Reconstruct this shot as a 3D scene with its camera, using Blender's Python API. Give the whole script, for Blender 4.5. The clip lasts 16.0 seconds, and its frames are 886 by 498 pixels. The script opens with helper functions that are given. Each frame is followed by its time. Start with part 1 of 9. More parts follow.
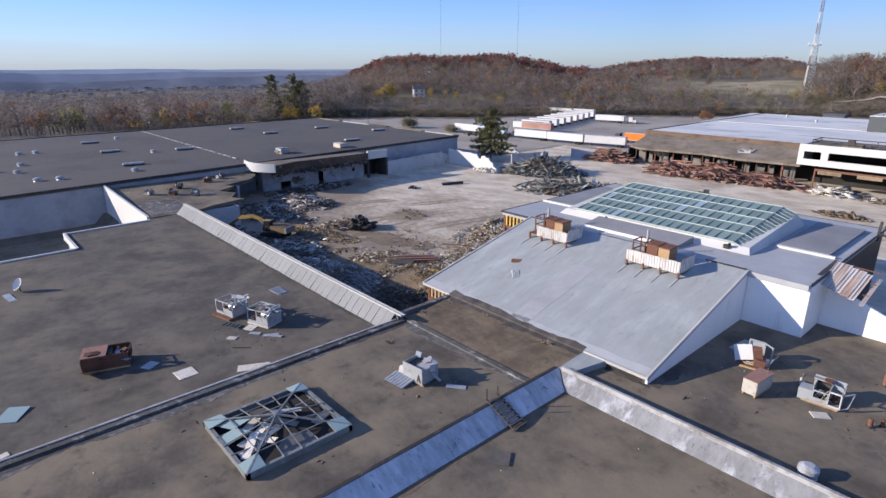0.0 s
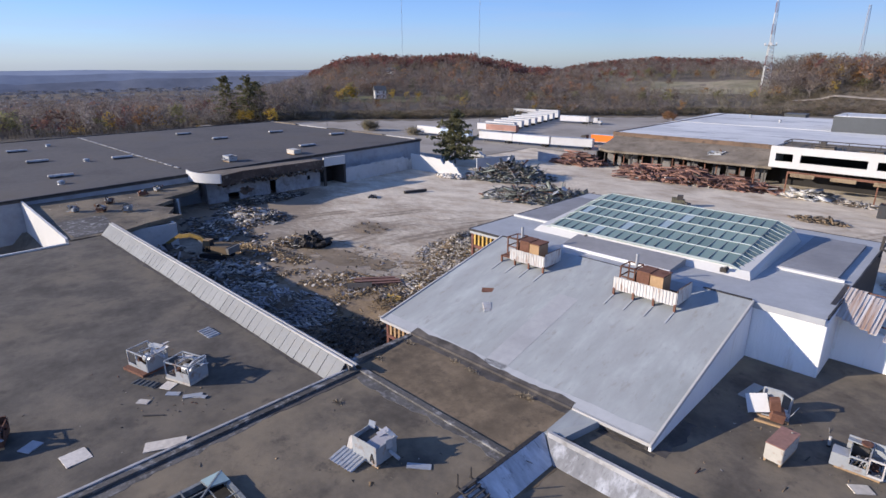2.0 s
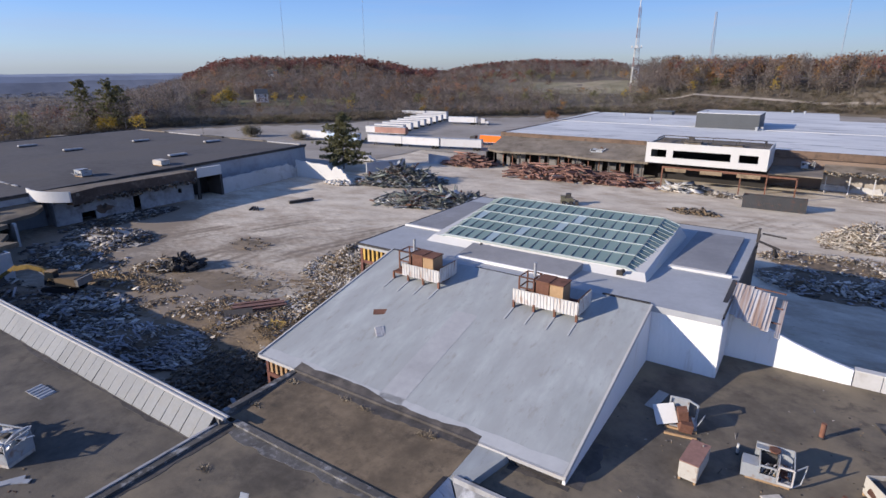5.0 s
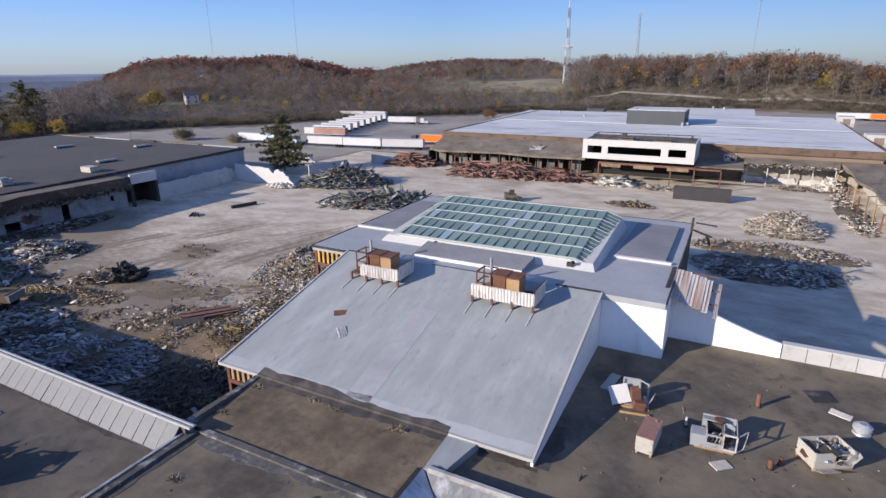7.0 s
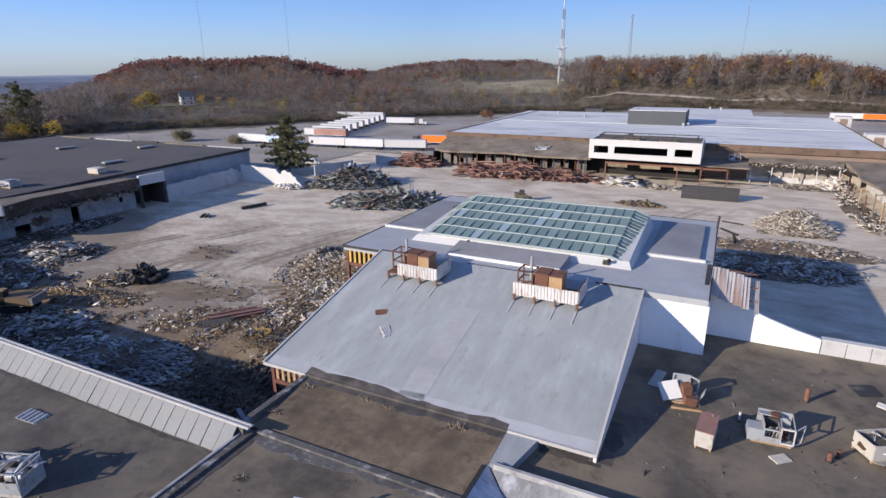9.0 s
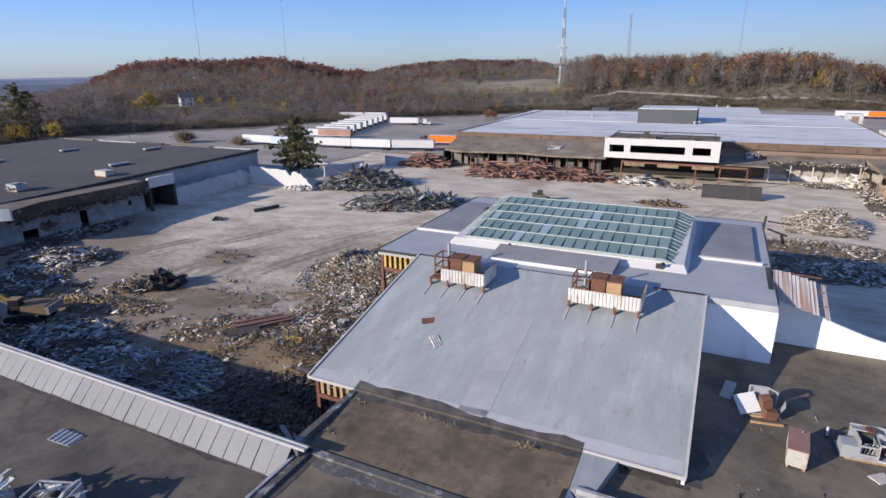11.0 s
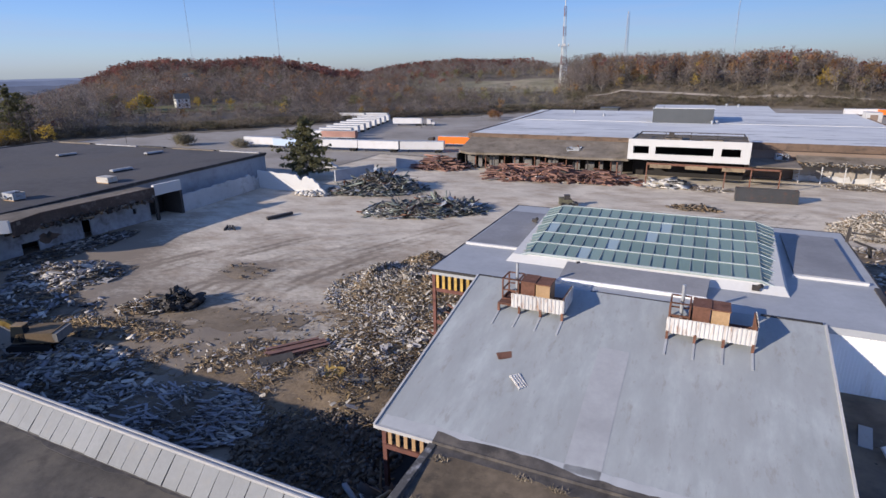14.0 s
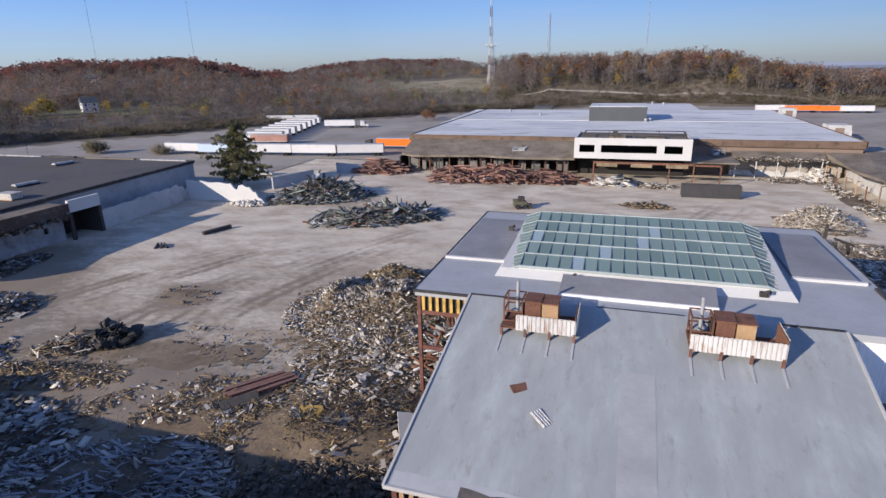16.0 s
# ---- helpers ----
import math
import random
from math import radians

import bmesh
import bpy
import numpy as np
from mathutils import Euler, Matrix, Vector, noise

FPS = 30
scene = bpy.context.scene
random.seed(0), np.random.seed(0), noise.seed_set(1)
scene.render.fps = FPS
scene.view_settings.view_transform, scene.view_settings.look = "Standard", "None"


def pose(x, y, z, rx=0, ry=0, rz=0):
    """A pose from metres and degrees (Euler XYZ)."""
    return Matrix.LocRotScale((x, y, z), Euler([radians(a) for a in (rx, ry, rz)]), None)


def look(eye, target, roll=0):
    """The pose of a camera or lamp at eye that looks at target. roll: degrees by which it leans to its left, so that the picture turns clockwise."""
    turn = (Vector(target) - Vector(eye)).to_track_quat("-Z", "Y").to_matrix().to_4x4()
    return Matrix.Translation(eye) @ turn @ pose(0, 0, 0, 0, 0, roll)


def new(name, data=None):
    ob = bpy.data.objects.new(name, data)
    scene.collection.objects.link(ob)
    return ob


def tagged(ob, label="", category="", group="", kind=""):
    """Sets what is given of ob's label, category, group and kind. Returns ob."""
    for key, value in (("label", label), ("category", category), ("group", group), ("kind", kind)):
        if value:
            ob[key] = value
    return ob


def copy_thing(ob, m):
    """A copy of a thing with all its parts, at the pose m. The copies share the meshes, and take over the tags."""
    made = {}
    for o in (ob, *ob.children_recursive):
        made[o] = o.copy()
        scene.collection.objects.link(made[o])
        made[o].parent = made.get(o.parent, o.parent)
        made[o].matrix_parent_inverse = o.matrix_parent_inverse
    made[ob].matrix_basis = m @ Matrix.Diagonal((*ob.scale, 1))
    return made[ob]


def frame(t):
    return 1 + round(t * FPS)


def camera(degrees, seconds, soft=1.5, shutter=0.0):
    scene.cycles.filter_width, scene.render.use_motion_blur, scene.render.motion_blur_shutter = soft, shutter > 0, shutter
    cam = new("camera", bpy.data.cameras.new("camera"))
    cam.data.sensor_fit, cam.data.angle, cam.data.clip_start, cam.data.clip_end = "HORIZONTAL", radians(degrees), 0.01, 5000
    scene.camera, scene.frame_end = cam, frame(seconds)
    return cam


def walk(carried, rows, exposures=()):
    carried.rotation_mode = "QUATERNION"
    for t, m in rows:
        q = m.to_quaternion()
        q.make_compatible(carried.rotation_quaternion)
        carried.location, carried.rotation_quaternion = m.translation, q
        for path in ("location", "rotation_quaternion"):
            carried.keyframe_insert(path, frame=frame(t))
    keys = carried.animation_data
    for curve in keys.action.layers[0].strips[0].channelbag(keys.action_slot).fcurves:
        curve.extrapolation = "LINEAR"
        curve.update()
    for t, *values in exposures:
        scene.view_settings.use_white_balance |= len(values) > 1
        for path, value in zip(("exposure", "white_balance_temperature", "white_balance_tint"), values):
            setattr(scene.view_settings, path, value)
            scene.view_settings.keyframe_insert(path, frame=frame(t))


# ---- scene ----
cam = camera(76.4, 16.0)
PATH = [
    (0, (2.536, -1.136, 30.077), (1.12, 0.132, 29.456), 0.0),
    (0.5, (0.725, 0.7, 29.938), (-0.695, 1.966, 29.319), 0.0),
    (1, (-0.967, 2.436, 30.014), (-2.379, 3.71, 29.395), -0.0),
    (1.5, (-2.511, 4.087, 30.012), (-3.893, 5.393, 29.392), -0.0),
    (2, (-3.956, 5.643, 30.07), (-5.29, 6.998, 29.45), -0.1),
    (2.5, (-5.16, 7.129, 30.022), (-6.435, 8.54, 29.402), -0.1),
    (3, (-6.071, 8.444, 29.972), (-7.301, 9.894, 29.353), -0.1),
    (3.5, (-6.627, 9.546, 29.931), (-7.811, 11.036, 29.314), -0.2),
    (4, (-6.755, 10.135, 29.934), (-7.889, 11.664, 29.319), -0.2),
    (4.5, (-6.687, 10.374, 29.76), (-7.785, 11.929, 29.146), -0.2),
    (7, (-7.379, 8.534, 30.074), (-8.256, 10.222, 29.456), -0.5),
    (7.5, (-8.173, 7.888, 29.977), (-9.036, 9.584, 29.36), -0.5),
    (8, (-9.149, 7.051, 30.066), (-10.005, 8.75, 29.449), -0.6),
    (8.5, (-10.222, 6.524, 30.094), (-11.074, 8.225, 29.477), -0.6),
    (9, (-11.442, 6.239, 29.978), (-12.29, 7.943, 29.363), -0.5),
    (11.5, (-18.375, 6.957, 29.53), (-19.208, 8.668, 28.916), -0.8),
    (12, (-19.871, 7.415, 29.547), (-20.701, 9.127, 28.933), -0.8),
    (12.5, (-21.296, 8.012, 29.485), (-22.125, 9.725, 28.871), -1.0),
    (13, (-22.704, 8.513, 29.497), (-23.53, 10.228, 28.883), -0.9),
    (13.5, (-24.161, 9.131, 29.535), (-24.983, 10.848, 28.919), -1.0),
    (14, (-25.668, 9.849, 29.493), (-26.481, 11.57, 28.877), -1.0),
    (14.5, (-27.262, 10.517, 29.393), (-28.034, 12.257, 28.778), -1.0),
    (15, (-28.879, 11.315, 29.334), (-29.586, 13.081, 28.718), -1.1),
    (15.5, (-30.613, 12.239, 29.261), (-31.25, 14.031, 28.644), -1.1),
    (16, (-32.442, 13.175, 29.356), (-33.025, 14.985, 28.737), -1.2),
]
walk(cam, [(t, look(eye, target, roll)) for t, eye, target, roll in PATH], [(0, 0.62, 6130, 11), (4.5, 0.43, 6130, 11), (9, 0.48, 6130, 11), (16, 0.38, 6130, 11)])

# ---- world, sun ----
SUN_EL, SUN_DIR = radians(18.5), Vector((-0.63, -0.777, 0)).normalized()
world = bpy.data.worlds.new("world")
scene.world = world
world.use_nodes = True
wt = world.node_tree
wt.nodes.clear()
sky = wt.nodes.new("ShaderNodeTexSky")
sky.sky_type, sky.sun_disc = "NISHITA", False
sky.sun_elevation, sky.sun_rotation = SUN_EL, -math.atan2(SUN_DIR.x, SUN_DIR.y)
sky.altitude, sky.air_density, sky.dust_density, sky.ozone_density = 300, 1.0, 0.4, 2.0
bg = wt.nodes.new("ShaderNodeBackground")
bg.inputs["Strength"].default_value = 0.13
wo = wt.nodes.new("ShaderNodeOutputWorld")
# thin lavender haze that thickens towards the horizon, all round, with faint high cirrus
coord = wt.nodes.new("ShaderNodeTexCoord")
split = wt.nodes.new("ShaderNodeSeparateXYZ")
wt.links.new(coord.outputs["Generated"], split.inputs[0])
low = wt.nodes.new("ShaderNodeValToRGB")
low.color_ramp.elements[0].position, low.color_ramp.elements[0].color = 0.0, (0.35, 0.415, 0.66, 1)
low.color_ramp.elements[1].position, low.color_ramp.elements[1].color = 0.65, (0.66, 0.78, 1.10, 1)
mid_stop = low.color_ramp.elements.new(0.22)
mid_stop.color = (0.32, 0.40, 0.635, 1)
wt.links.new(split.outputs["Z"], low.inputs[0])
tinted = wt.nodes.new("ShaderNodeMix")
tinted.data_type, tinted.blend_type = "RGBA", "MULTIPLY"
tinted.inputs[0].default_value = 1.0
wt.links.new(sky.outputs[0], tinted.inputs[6])
wt.links.new(low.outputs[0], tinted.inputs[7])
stretch = wt.nodes.new("ShaderNodeMapping")
stretch.inputs["Scale"].default_value = (1.2, 1.2, 14.0)
wt.links.new(coord.outputs["Generated"], stretch.inputs["Vector"])
cirrus = wt.nodes.new("ShaderNodeTexNoise")
cirrus.inputs["Scale"].default_value, cirrus.inputs["Detail"].default_value, cirrus.inputs["Roughness"].default_value = 1.6, 7.0, 0.6
wt.links.new(stretch.outputs[0], cirrus.inputs["Vector"])
veil = wt.nodes.new("ShaderNodeMapRange")
for i, v in enumerate((0.45, 0.8, 0.0, 0.45)):
    veil.inputs[i + 1].default_value = v
wt.links.new(cirrus.outputs["Fac"], veil.inputs[0])
clouded = wt.nodes.new("ShaderNodeMix")
clouded.data_type = "RGBA"
wt.links.new(veil.outputs[0], clouded.inputs[0])
# scattering by the haze: strongest towards the sun, weakest square to it
toward = wt.nodes.new("ShaderNodeVectorMath")
toward.operation = "DOT_PRODUCT"
wt.links.new(coord.outputs["Generated"], toward.inputs[0])
toward.inputs[1].default_value = tuple(SUN_DIR)
phase = wt.nodes.new("ShaderNodeMapRange")
phase.inputs[1].default_value, phase.inputs[2].default_value = -1.0, 1.0
wt.links.new(toward.outputs["Value"], phase.inputs[0])
glow = wt.nodes.new("ShaderNodeValToRGB")
for where, v in ((0.30, 0.85), (0.47, 0.90), (0.62, 1.02), (0.78, 1.36)):
    glow.color_ramp.elements.new(where).color = (v, v, v, 1)
glow.color_ramp.elements[0].color, glow.color_ramp.elements[-1].color = (1.18, 1.18, 1.18, 1), (1.6, 1.6, 1.6, 1)
wt.links.new(phase.outputs[0], glow.inputs[0])
hazed = wt.nodes.new("ShaderNodeMix")
hazed.data_type, hazed.blend_type = "RGBA", "MULTIPLY"
hazed.inputs[0].default_value = 1.0
wt.links.new(tinted.outputs[2], hazed.inputs[6])
wt.links.new(glow.outputs[0], hazed.inputs[7])
wt.links.new(hazed.outputs[2], clouded.inputs[6])
clouded.inputs[7].default_value = (2.7, 2.95, 3.9, 1)
wt.links.new(clouded.outputs[2], bg.inputs["Color"])
wt.links.new(bg.outputs[0], wo.inputs["Surface"])
sun_data = bpy.data.lights.new("sun", "SUN")
sun_data.energy, sun_data.angle, sun_data.color = 5.0, radians(0.53), (1.0, 0.85, 0.68)
sun = new("sun", sun_data)
sun.matrix_world = look(SUN_DIR * 100 * math.cos(SUN_EL) + Vector((0, 0, 100 * math.sin(SUN_EL))), (0, 0, 0))

# ---- materials ----
def material(name, color, rough=0.85, metal=0.0, vary=0.25, big=0.12, fine=2.5, bump=0.25, stain=None, stain_scale=0.25,
             stain_amount=0.5, per_object=0.0, per_island=0.0, streak=None, turn=0.0, spec=0.3, soil=None, second=None, tone=0.0):
    """A weathered surface: colour that drifts at two scales, stains of a second colour, fine relief."""
    m = bpy.data.materials.new(name)
    m.use_nodes = True
    t = m.node_tree
    n, l = t.nodes, t.links
    bsdf = n["Principled BSDF"]
    bsdf.inputs["Roughness"].default_value, bsdf.inputs["Metallic"].default_value = rough, metal
    bsdf.inputs["Specular IOR Level"].default_value = spec
    geo = n.new("ShaderNodeNewGeometry")
    place = geo.outputs["Position"]
    if streak:
        st = n.new("ShaderNodeMapping")
        st.inputs["Scale"].default_value, st.inputs["Rotation"].default_value = streak, (0, 0, radians(turn))
        l.new(place, st.inputs["Vector"])
        place = st.outputs[0]

    def noise_at(scale, detail=5.0, rough_=0.6):
        x = n.new("ShaderNodeTexNoise")
        x.inputs["Scale"].default_value, x.inputs["Detail"].default_value, x.inputs["Roughness"].default_value = scale, detail, rough_
        l.new(place, x.inputs["Vector"])
        return x.outputs["Fac"]

    def ranged(value, a, b, c, d):
        r = n.new("ShaderNodeMapRange")
        for i, v in enumerate((a, b, c, d)):
            r.inputs[i + 1].default_value = v
        l.new(value, r.inputs[0])
        return r.outputs[0]

    def mixed(kind, fac, a, b):
        x = n.new("ShaderNodeMix")
        x.data_type, x.blend_type = "RGBA", kind
        if isinstance(fac, float):
            x.inputs[0].default_value = fac
        else:
            l.new(fac, x.inputs[0])
        for sock, v in ((x.inputs[6], a), (x.inputs[7], b)):
            if isinstance(v, tuple):
                sock.default_value = (*v, 1)
            else:
                l.new(v, sock)
        return x.outputs[2]

    def grey(value):
        c = n.new("ShaderNodeCombineColor")
        for i in range(3):
            l.new(value, c.inputs[i])
        return c.outputs[0]

    col = mixed("MULTIPLY", 1.0, color, grey(ranged(noise_at(big), 0.3, 0.7, 1 - vary, 1 + vary)))
    fine_noise = noise_at(fine, 6.0, 0.7)
    col = mixed("MULTIPLY", 1.0, col, grey(ranged(fine_noise, 0.25, 0.75, 1 - 0.7 * vary, 1 + 0.7 * vary)))
    if stain:
        col = mixed("MIX", ranged(noise_at(stain_scale, 8.0, 0.65), 0.62 - 0.25 * stain_amount, 0.75 - 0.15 * stain_amount, 0.0, 0.85), col, stain)
    if second:
        # dark runs and worn spots, a few metres across, thin and broken
        col = mixed("MIX", ranged(noise_at(stain_scale * 4.3, 9.0, 0.72), 0.56, 0.68, 0.0, 0.68), col, second)
    if soil:
        # earth trodden and driven over the surface
        cover = n.new("ShaderNodeAttribute")
        cover.attribute_name = "soil"
        edge = n.new("ShaderNodeMath")
        edge.operation = "MULTIPLY_ADD"
        l.new(noise_at(0.9, 8.0, 0.7), edge.inputs[0])
        edge.inputs[1].default_value = 1.2
        l.new(cover.outputs["Fac"], edge.inputs[2])
        col = mixed("MIX", ranged(edge.outputs[0], 0.88, 1.42, 0.0, 0.92), col, soil)
    if tone:
        own = n.new("ShaderNodeAttribute")
        own.attribute_name = "tone"
        col = mixed("MULTIPLY", 1.0, col, grey(ranged(own.outputs["Fac"], 0, 1, 1 - tone, 1 + tone)))
    if per_object:
        info = n.new("ShaderNodeObjectInfo")
        col = mixed("MULTIPLY", 1.0, col, grey(ranged(info.outputs["Random"], 0, 1, 1 - per_object, 1 + per_object)))
    if per_island:
        col = mixed("MULTIPLY", 1.0, col, grey(ranged(geo.outputs["Random Per Island"], 0, 1, 1 - per_island, 1 + per_island)))
    l.new(col, bsdf.inputs["Base Color"])
    if bump:
        b = n.new("ShaderNodeBump")
        b.inputs["Strength"].default_value, b.inputs["Distance"].default_value = bump, 0.1
        l.new(fine_noise, b.inputs["Height"])
        l.new(b.outputs[0], bsdf.inputs["Normal"])
    return m


TAR = material("tar_roof", (0.119, 0.103, 0.082), vary=0.34, big=0.2, fine=1.3, bump=0.35, stain=(0.215, 0.177, 0.122), stain_scale=0.1, stain_amount=0.78, second=(0.055, 0.048, 0.042))
TAR_WEST = material("greyed_tar_roof", (0.098, 0.088, 0.075), vary=0.34, big=0.2, fine=1.3, bump=0.35, stain=(0.158, 0.135, 0.102), stain_scale=0.1, stain_amount=0.7, second=(0.055, 0.049, 0.044))
TAR_DARK = material("dark_tar_roof", (0.092, 0.087, 0.086), vary=0.25, big=0.05, fine=0.8, stain=(0.085, 0.075, 0.065), stain_scale=0.05)
TAR_BROWN = material("brown_roof", (0.185, 0.158, 0.125), vary=0.3, big=0.2, fine=2.0, stain=(0.085, 0.068, 0.046), stain_scale=0.3, stain_amount=0.4)
TAR_MOSS = material("mossy_tar_roof", (0.168, 0.13, 0.087), vary=0.35, big=0.25, fine=1.6, stain=(0.075, 0.06, 0.042), stain_scale=0.22, stain_amount=0.6, second=(0.05, 0.043, 0.034))
FLASHING = material("black_flashing", (0.035, 0.033, 0.033), rough=0.6, vary=0.3, stain=(0.16, 0.15, 0.14), stain_scale=0.8, stain_amount=0.3)
MOTTLED = material("mottled_parapet", (0.088, 0.084, 0.08), vary=0.35, stain=(0.36, 0.36, 0.36), stain_scale=1.3, stain_amount=0.4, fine=4)
SILVER = material("silver_membrane", (0.312, 0.336, 0.342), rough=0.62, vary=0.17, big=0.35, fine=1.1, bump=0.12, stain=(0.275, 0.29, 0.295), stain_scale=0.33, stain_amount=0.85, second=(0.228, 0.222, 0.21), streak=(1.2, 0.38, 0.7))
SILVER_2 = material("silver_membrane_worn", (0.32, 0.33, 0.342), rough=0.65, vary=0.12, big=0.3, fine=1.5, bump=0.1)
SILVER_3 = material("silver_membrane_fresh", (0.352, 0.366, 0.38), rough=0.6, vary=0.1, big=0.3, fine=1.5, bump=0.1)
BRIGHT = material("bright_white_sheet", (0.78, 0.78, 0.775), rough=0.45, vary=0.04, bump=0.05, stain=(0.55, 0.5, 0.44), stain_scale=0.5, stain_amount=0.2, streak=(2, 2, 0.3))
WALL_TAUPE = material("taupe_shop_wall", (0.33, 0.30, 0.265), vary=0.2, big=0.3, fine=1.0, stain=(0.2, 0.18, 0.16), stain_scale=0.4)
WALL_DIM = material("sooty_block_wall", (0.34, 0.345, 0.36), vary=0.25, big=0.3, fine=1.0, stain=(0.13, 0.11, 0.10), stain_scale=0.35, stain_amount=0.55)
SILVER_DARK = material("grey_membrane", (0.235, 0.237, 0.245), rough=0.7, vary=0.15, big=0.2, bump=0.1, stain=(0.19, 0.19, 0.2), stain_scale=0.3, stain_amount=0.4)
WHITE_ROOF = material("white_membrane", (0.605, 0.615, 0.61), rough=0.75, vary=0.08, big=0.05, fine=0.5, bump=0.05, stain=(0.42, 0.435, 0.45), stain_scale=0.08, stain_amount=0.6, streak=(0.3, 0.9, 1.0), second=(0.17, 0.17, 0.18))
WHITE = material("white_paint", (0.52, 0.52, 0.51), rough=0.6, vary=0.06, fine=3, bump=0.08, stain=(0.5, 0.47, 0.43), stain_scale=0.5, stain_amount=0.15)
WHITE_WORN = material("worn_white_paint", (0.52, 0.51, 0.49), rough=0.7, vary=0.12, fine=3, stain=(0.25, 0.13, 0.07), stain_scale=1.2, stain_amount=0.45, streak=(3, 3, 0.6))
PAINT_PEEL = material("peeling_white_coat", (0.20, 0.205, 0.215), rough=0.7, vary=0.3, big=0.3, stain=(0.46, 0.48, 0.52), stain_scale=0.8, stain_amount=0.35, streak=(1.2, 0.8, 0.3), second=(0.06, 0.06, 0.06))
WHITE_PEEL = material("flaking_white_coat", (0.50, 0.515, 0.545), rough=0.65, vary=0.22, big=0.4, fine=1.6, stain=(0.30, 0.31, 0.33), stain_scale=0.5, stain_amount=0.6, streak=(0.5, 1.1, 0.4), second=(0.09, 0.09, 0.095))
CAP_WHITE = material("white_metal_cap", (0.43, 0.425, 0.415), rough=0.5, vary=0.12, fine=2.0, stain=(0.40, 0.37, 0.33), stain_scale=0.8, stain_amount=0.4)
TRIM = material("pale_trim", (0.37, 0.37, 0.37), rough=0.6, vary=0.15, stain=(0.14, 0.13, 0.12), stain_scale=0.9, stain_amount=0.6)
WALL_PALE = material("pale_block_wall", (0.33, 0.35, 0.38), vary=0.1, fine=1.0, stain=(0.24, 0.24, 0.25), stain_scale=0.2)
WALL_WHITE = material("whitewashed_wall", (0.47, 0.47, 0.465), vary=0.1, fine=1.0, stain=(0.3, 0.28, 0.26), stain_scale=0.3, stain_amount=0.4)
BROWN_BAND = material("brown_fascia", (0.145, 0.10, 0.072), vary=0.2, stain=(0.05, 0.04, 0.035), stain_scale=0.5)
BRICK = material("brown_wall", (0.22, 0.165, 0.13), vary=0.15, fine=3)
PALE_SHEET = material("pale_metal_sheet", (0.205, 0.215, 0.22), rough=0.6, vary=0.12, stain=(0.22, 0.22, 0.21), stain_scale=0.9, stain_amount=0.4, per_object=0.06)
# near-black base colour that paints the shade of unlit interiors
DARK = material("interior_shade_black", (0.025, 0.023, 0.022), vary=0.3)
GREY_METAL = material("dark_grey_cladding", (0.075, 0.082, 0.088), rough=0.55, vary=0.1)
FRAME_RED = material("dark_red_frame_paint", (0.135, 0.06, 0.048), rough=0.75, vary=0.3, fine=3, stain=(0.06, 0.035, 0.03), stain_scale=1.2, stain_amount=0.4)
FASCIA_DARK = material("charred_brown_fascia", (0.082, 0.06, 0.048), vary=0.35, stain=(0.17, 0.14, 0.115), stain_scale=0.7, stain_amount=0.35, second=(0.03, 0.027, 0.025))
RUST = material("rusted_steel", (0.135, 0.066, 0.044), rough=0.85, vary=0.35, fine=5, stain=(0.07, 0.03, 0.02), stain_scale=1.5, per_island=0.25)
RED_STEEL = material("red_primed_steel", (0.215, 0.122, 0.098), rough=0.75, vary=0.3, fine=3, per_island=0.5)
DARK_STEEL = material("dark_steel", (0.05, 0.045, 0.042), rough=0.6, vary=0.3)
GALV = material("galvanised_sheet", (0.40, 0.42, 0.44), rough=0.45, metal=0.3, vary=0.15, fine=4, stain=(0.2, 0.14, 0.1), stain_scale=1.5, stain_amount=0.3)
UNIT_PAINT = material("faded_unit_paint", (0.31, 0.33, 0.345), rough=0.55, vary=0.12, fine=4, stain=(0.22, 0.13, 0.08), stain_scale=1.6, stain_amount=0.35)
CREAM = material("cream_unit_paint", (0.45, 0.43, 0.385), rough=0.55, vary=0.12, stain=(0.25, 0.12, 0.06), stain_scale=1.5, stain_amount=0.35)
YELLOW_PANEL = material("yellow_backing_panel", (0.50, 0.33, 0.09), vary=0.2, stain=(0.3, 0.19, 0.06), stain_scale=1)
TAN_WOOD = material("weathered_wood", (0.30, 0.20, 0.11), vary=0.3, fine=4, per_island=0.3)
CONCRETE = material("dusty_concrete", (0.58, 0.52, 0.42), vary=0.16, big=0.11, fine=2.2, bump=0.35, stain=(0.37, 0.30, 0.225), stain_scale=0.16, stain_amount=0.75, streak=(0.75, 1.3, 1.0), turn=-32, second=(0.30, 0.24, 0.175), soil=(0.215, 0.175, 0.13))
ASPHALT = material("worn_asphalt", (0.31, 0.285, 0.25), vary=0.14, big=0.03, fine=0.35, stain=(0.21, 0.185, 0.155), stain_scale=0.04, stain_amount=0.5)
DIRT = material("packed_dirt", (0.22, 0.175, 0.122), vary=0.3, big=0.1, fine=1.2, stain=(0.09, 0.07, 0.045), stain_scale=0.2, stain_amount=0.5)
FIELD = material("dead_grass_ground", (0.145, 0.122, 0.092), vary=0.4, big=0.03, fine=0.3, bump=0.5, stain=(0.16, 0.132, 0.092), stain_scale=0.03, stain_amount=0.4, second=(0.055, 0.05, 0.033))
MEADOW = material("dry_meadow", (0.215, 0.195, 0.12), vary=0.3, big=0.03, fine=0.2, bump=0.3, stain=(0.33, 0.28, 0.21), stain_scale=0.04, stain_amount=0.5)
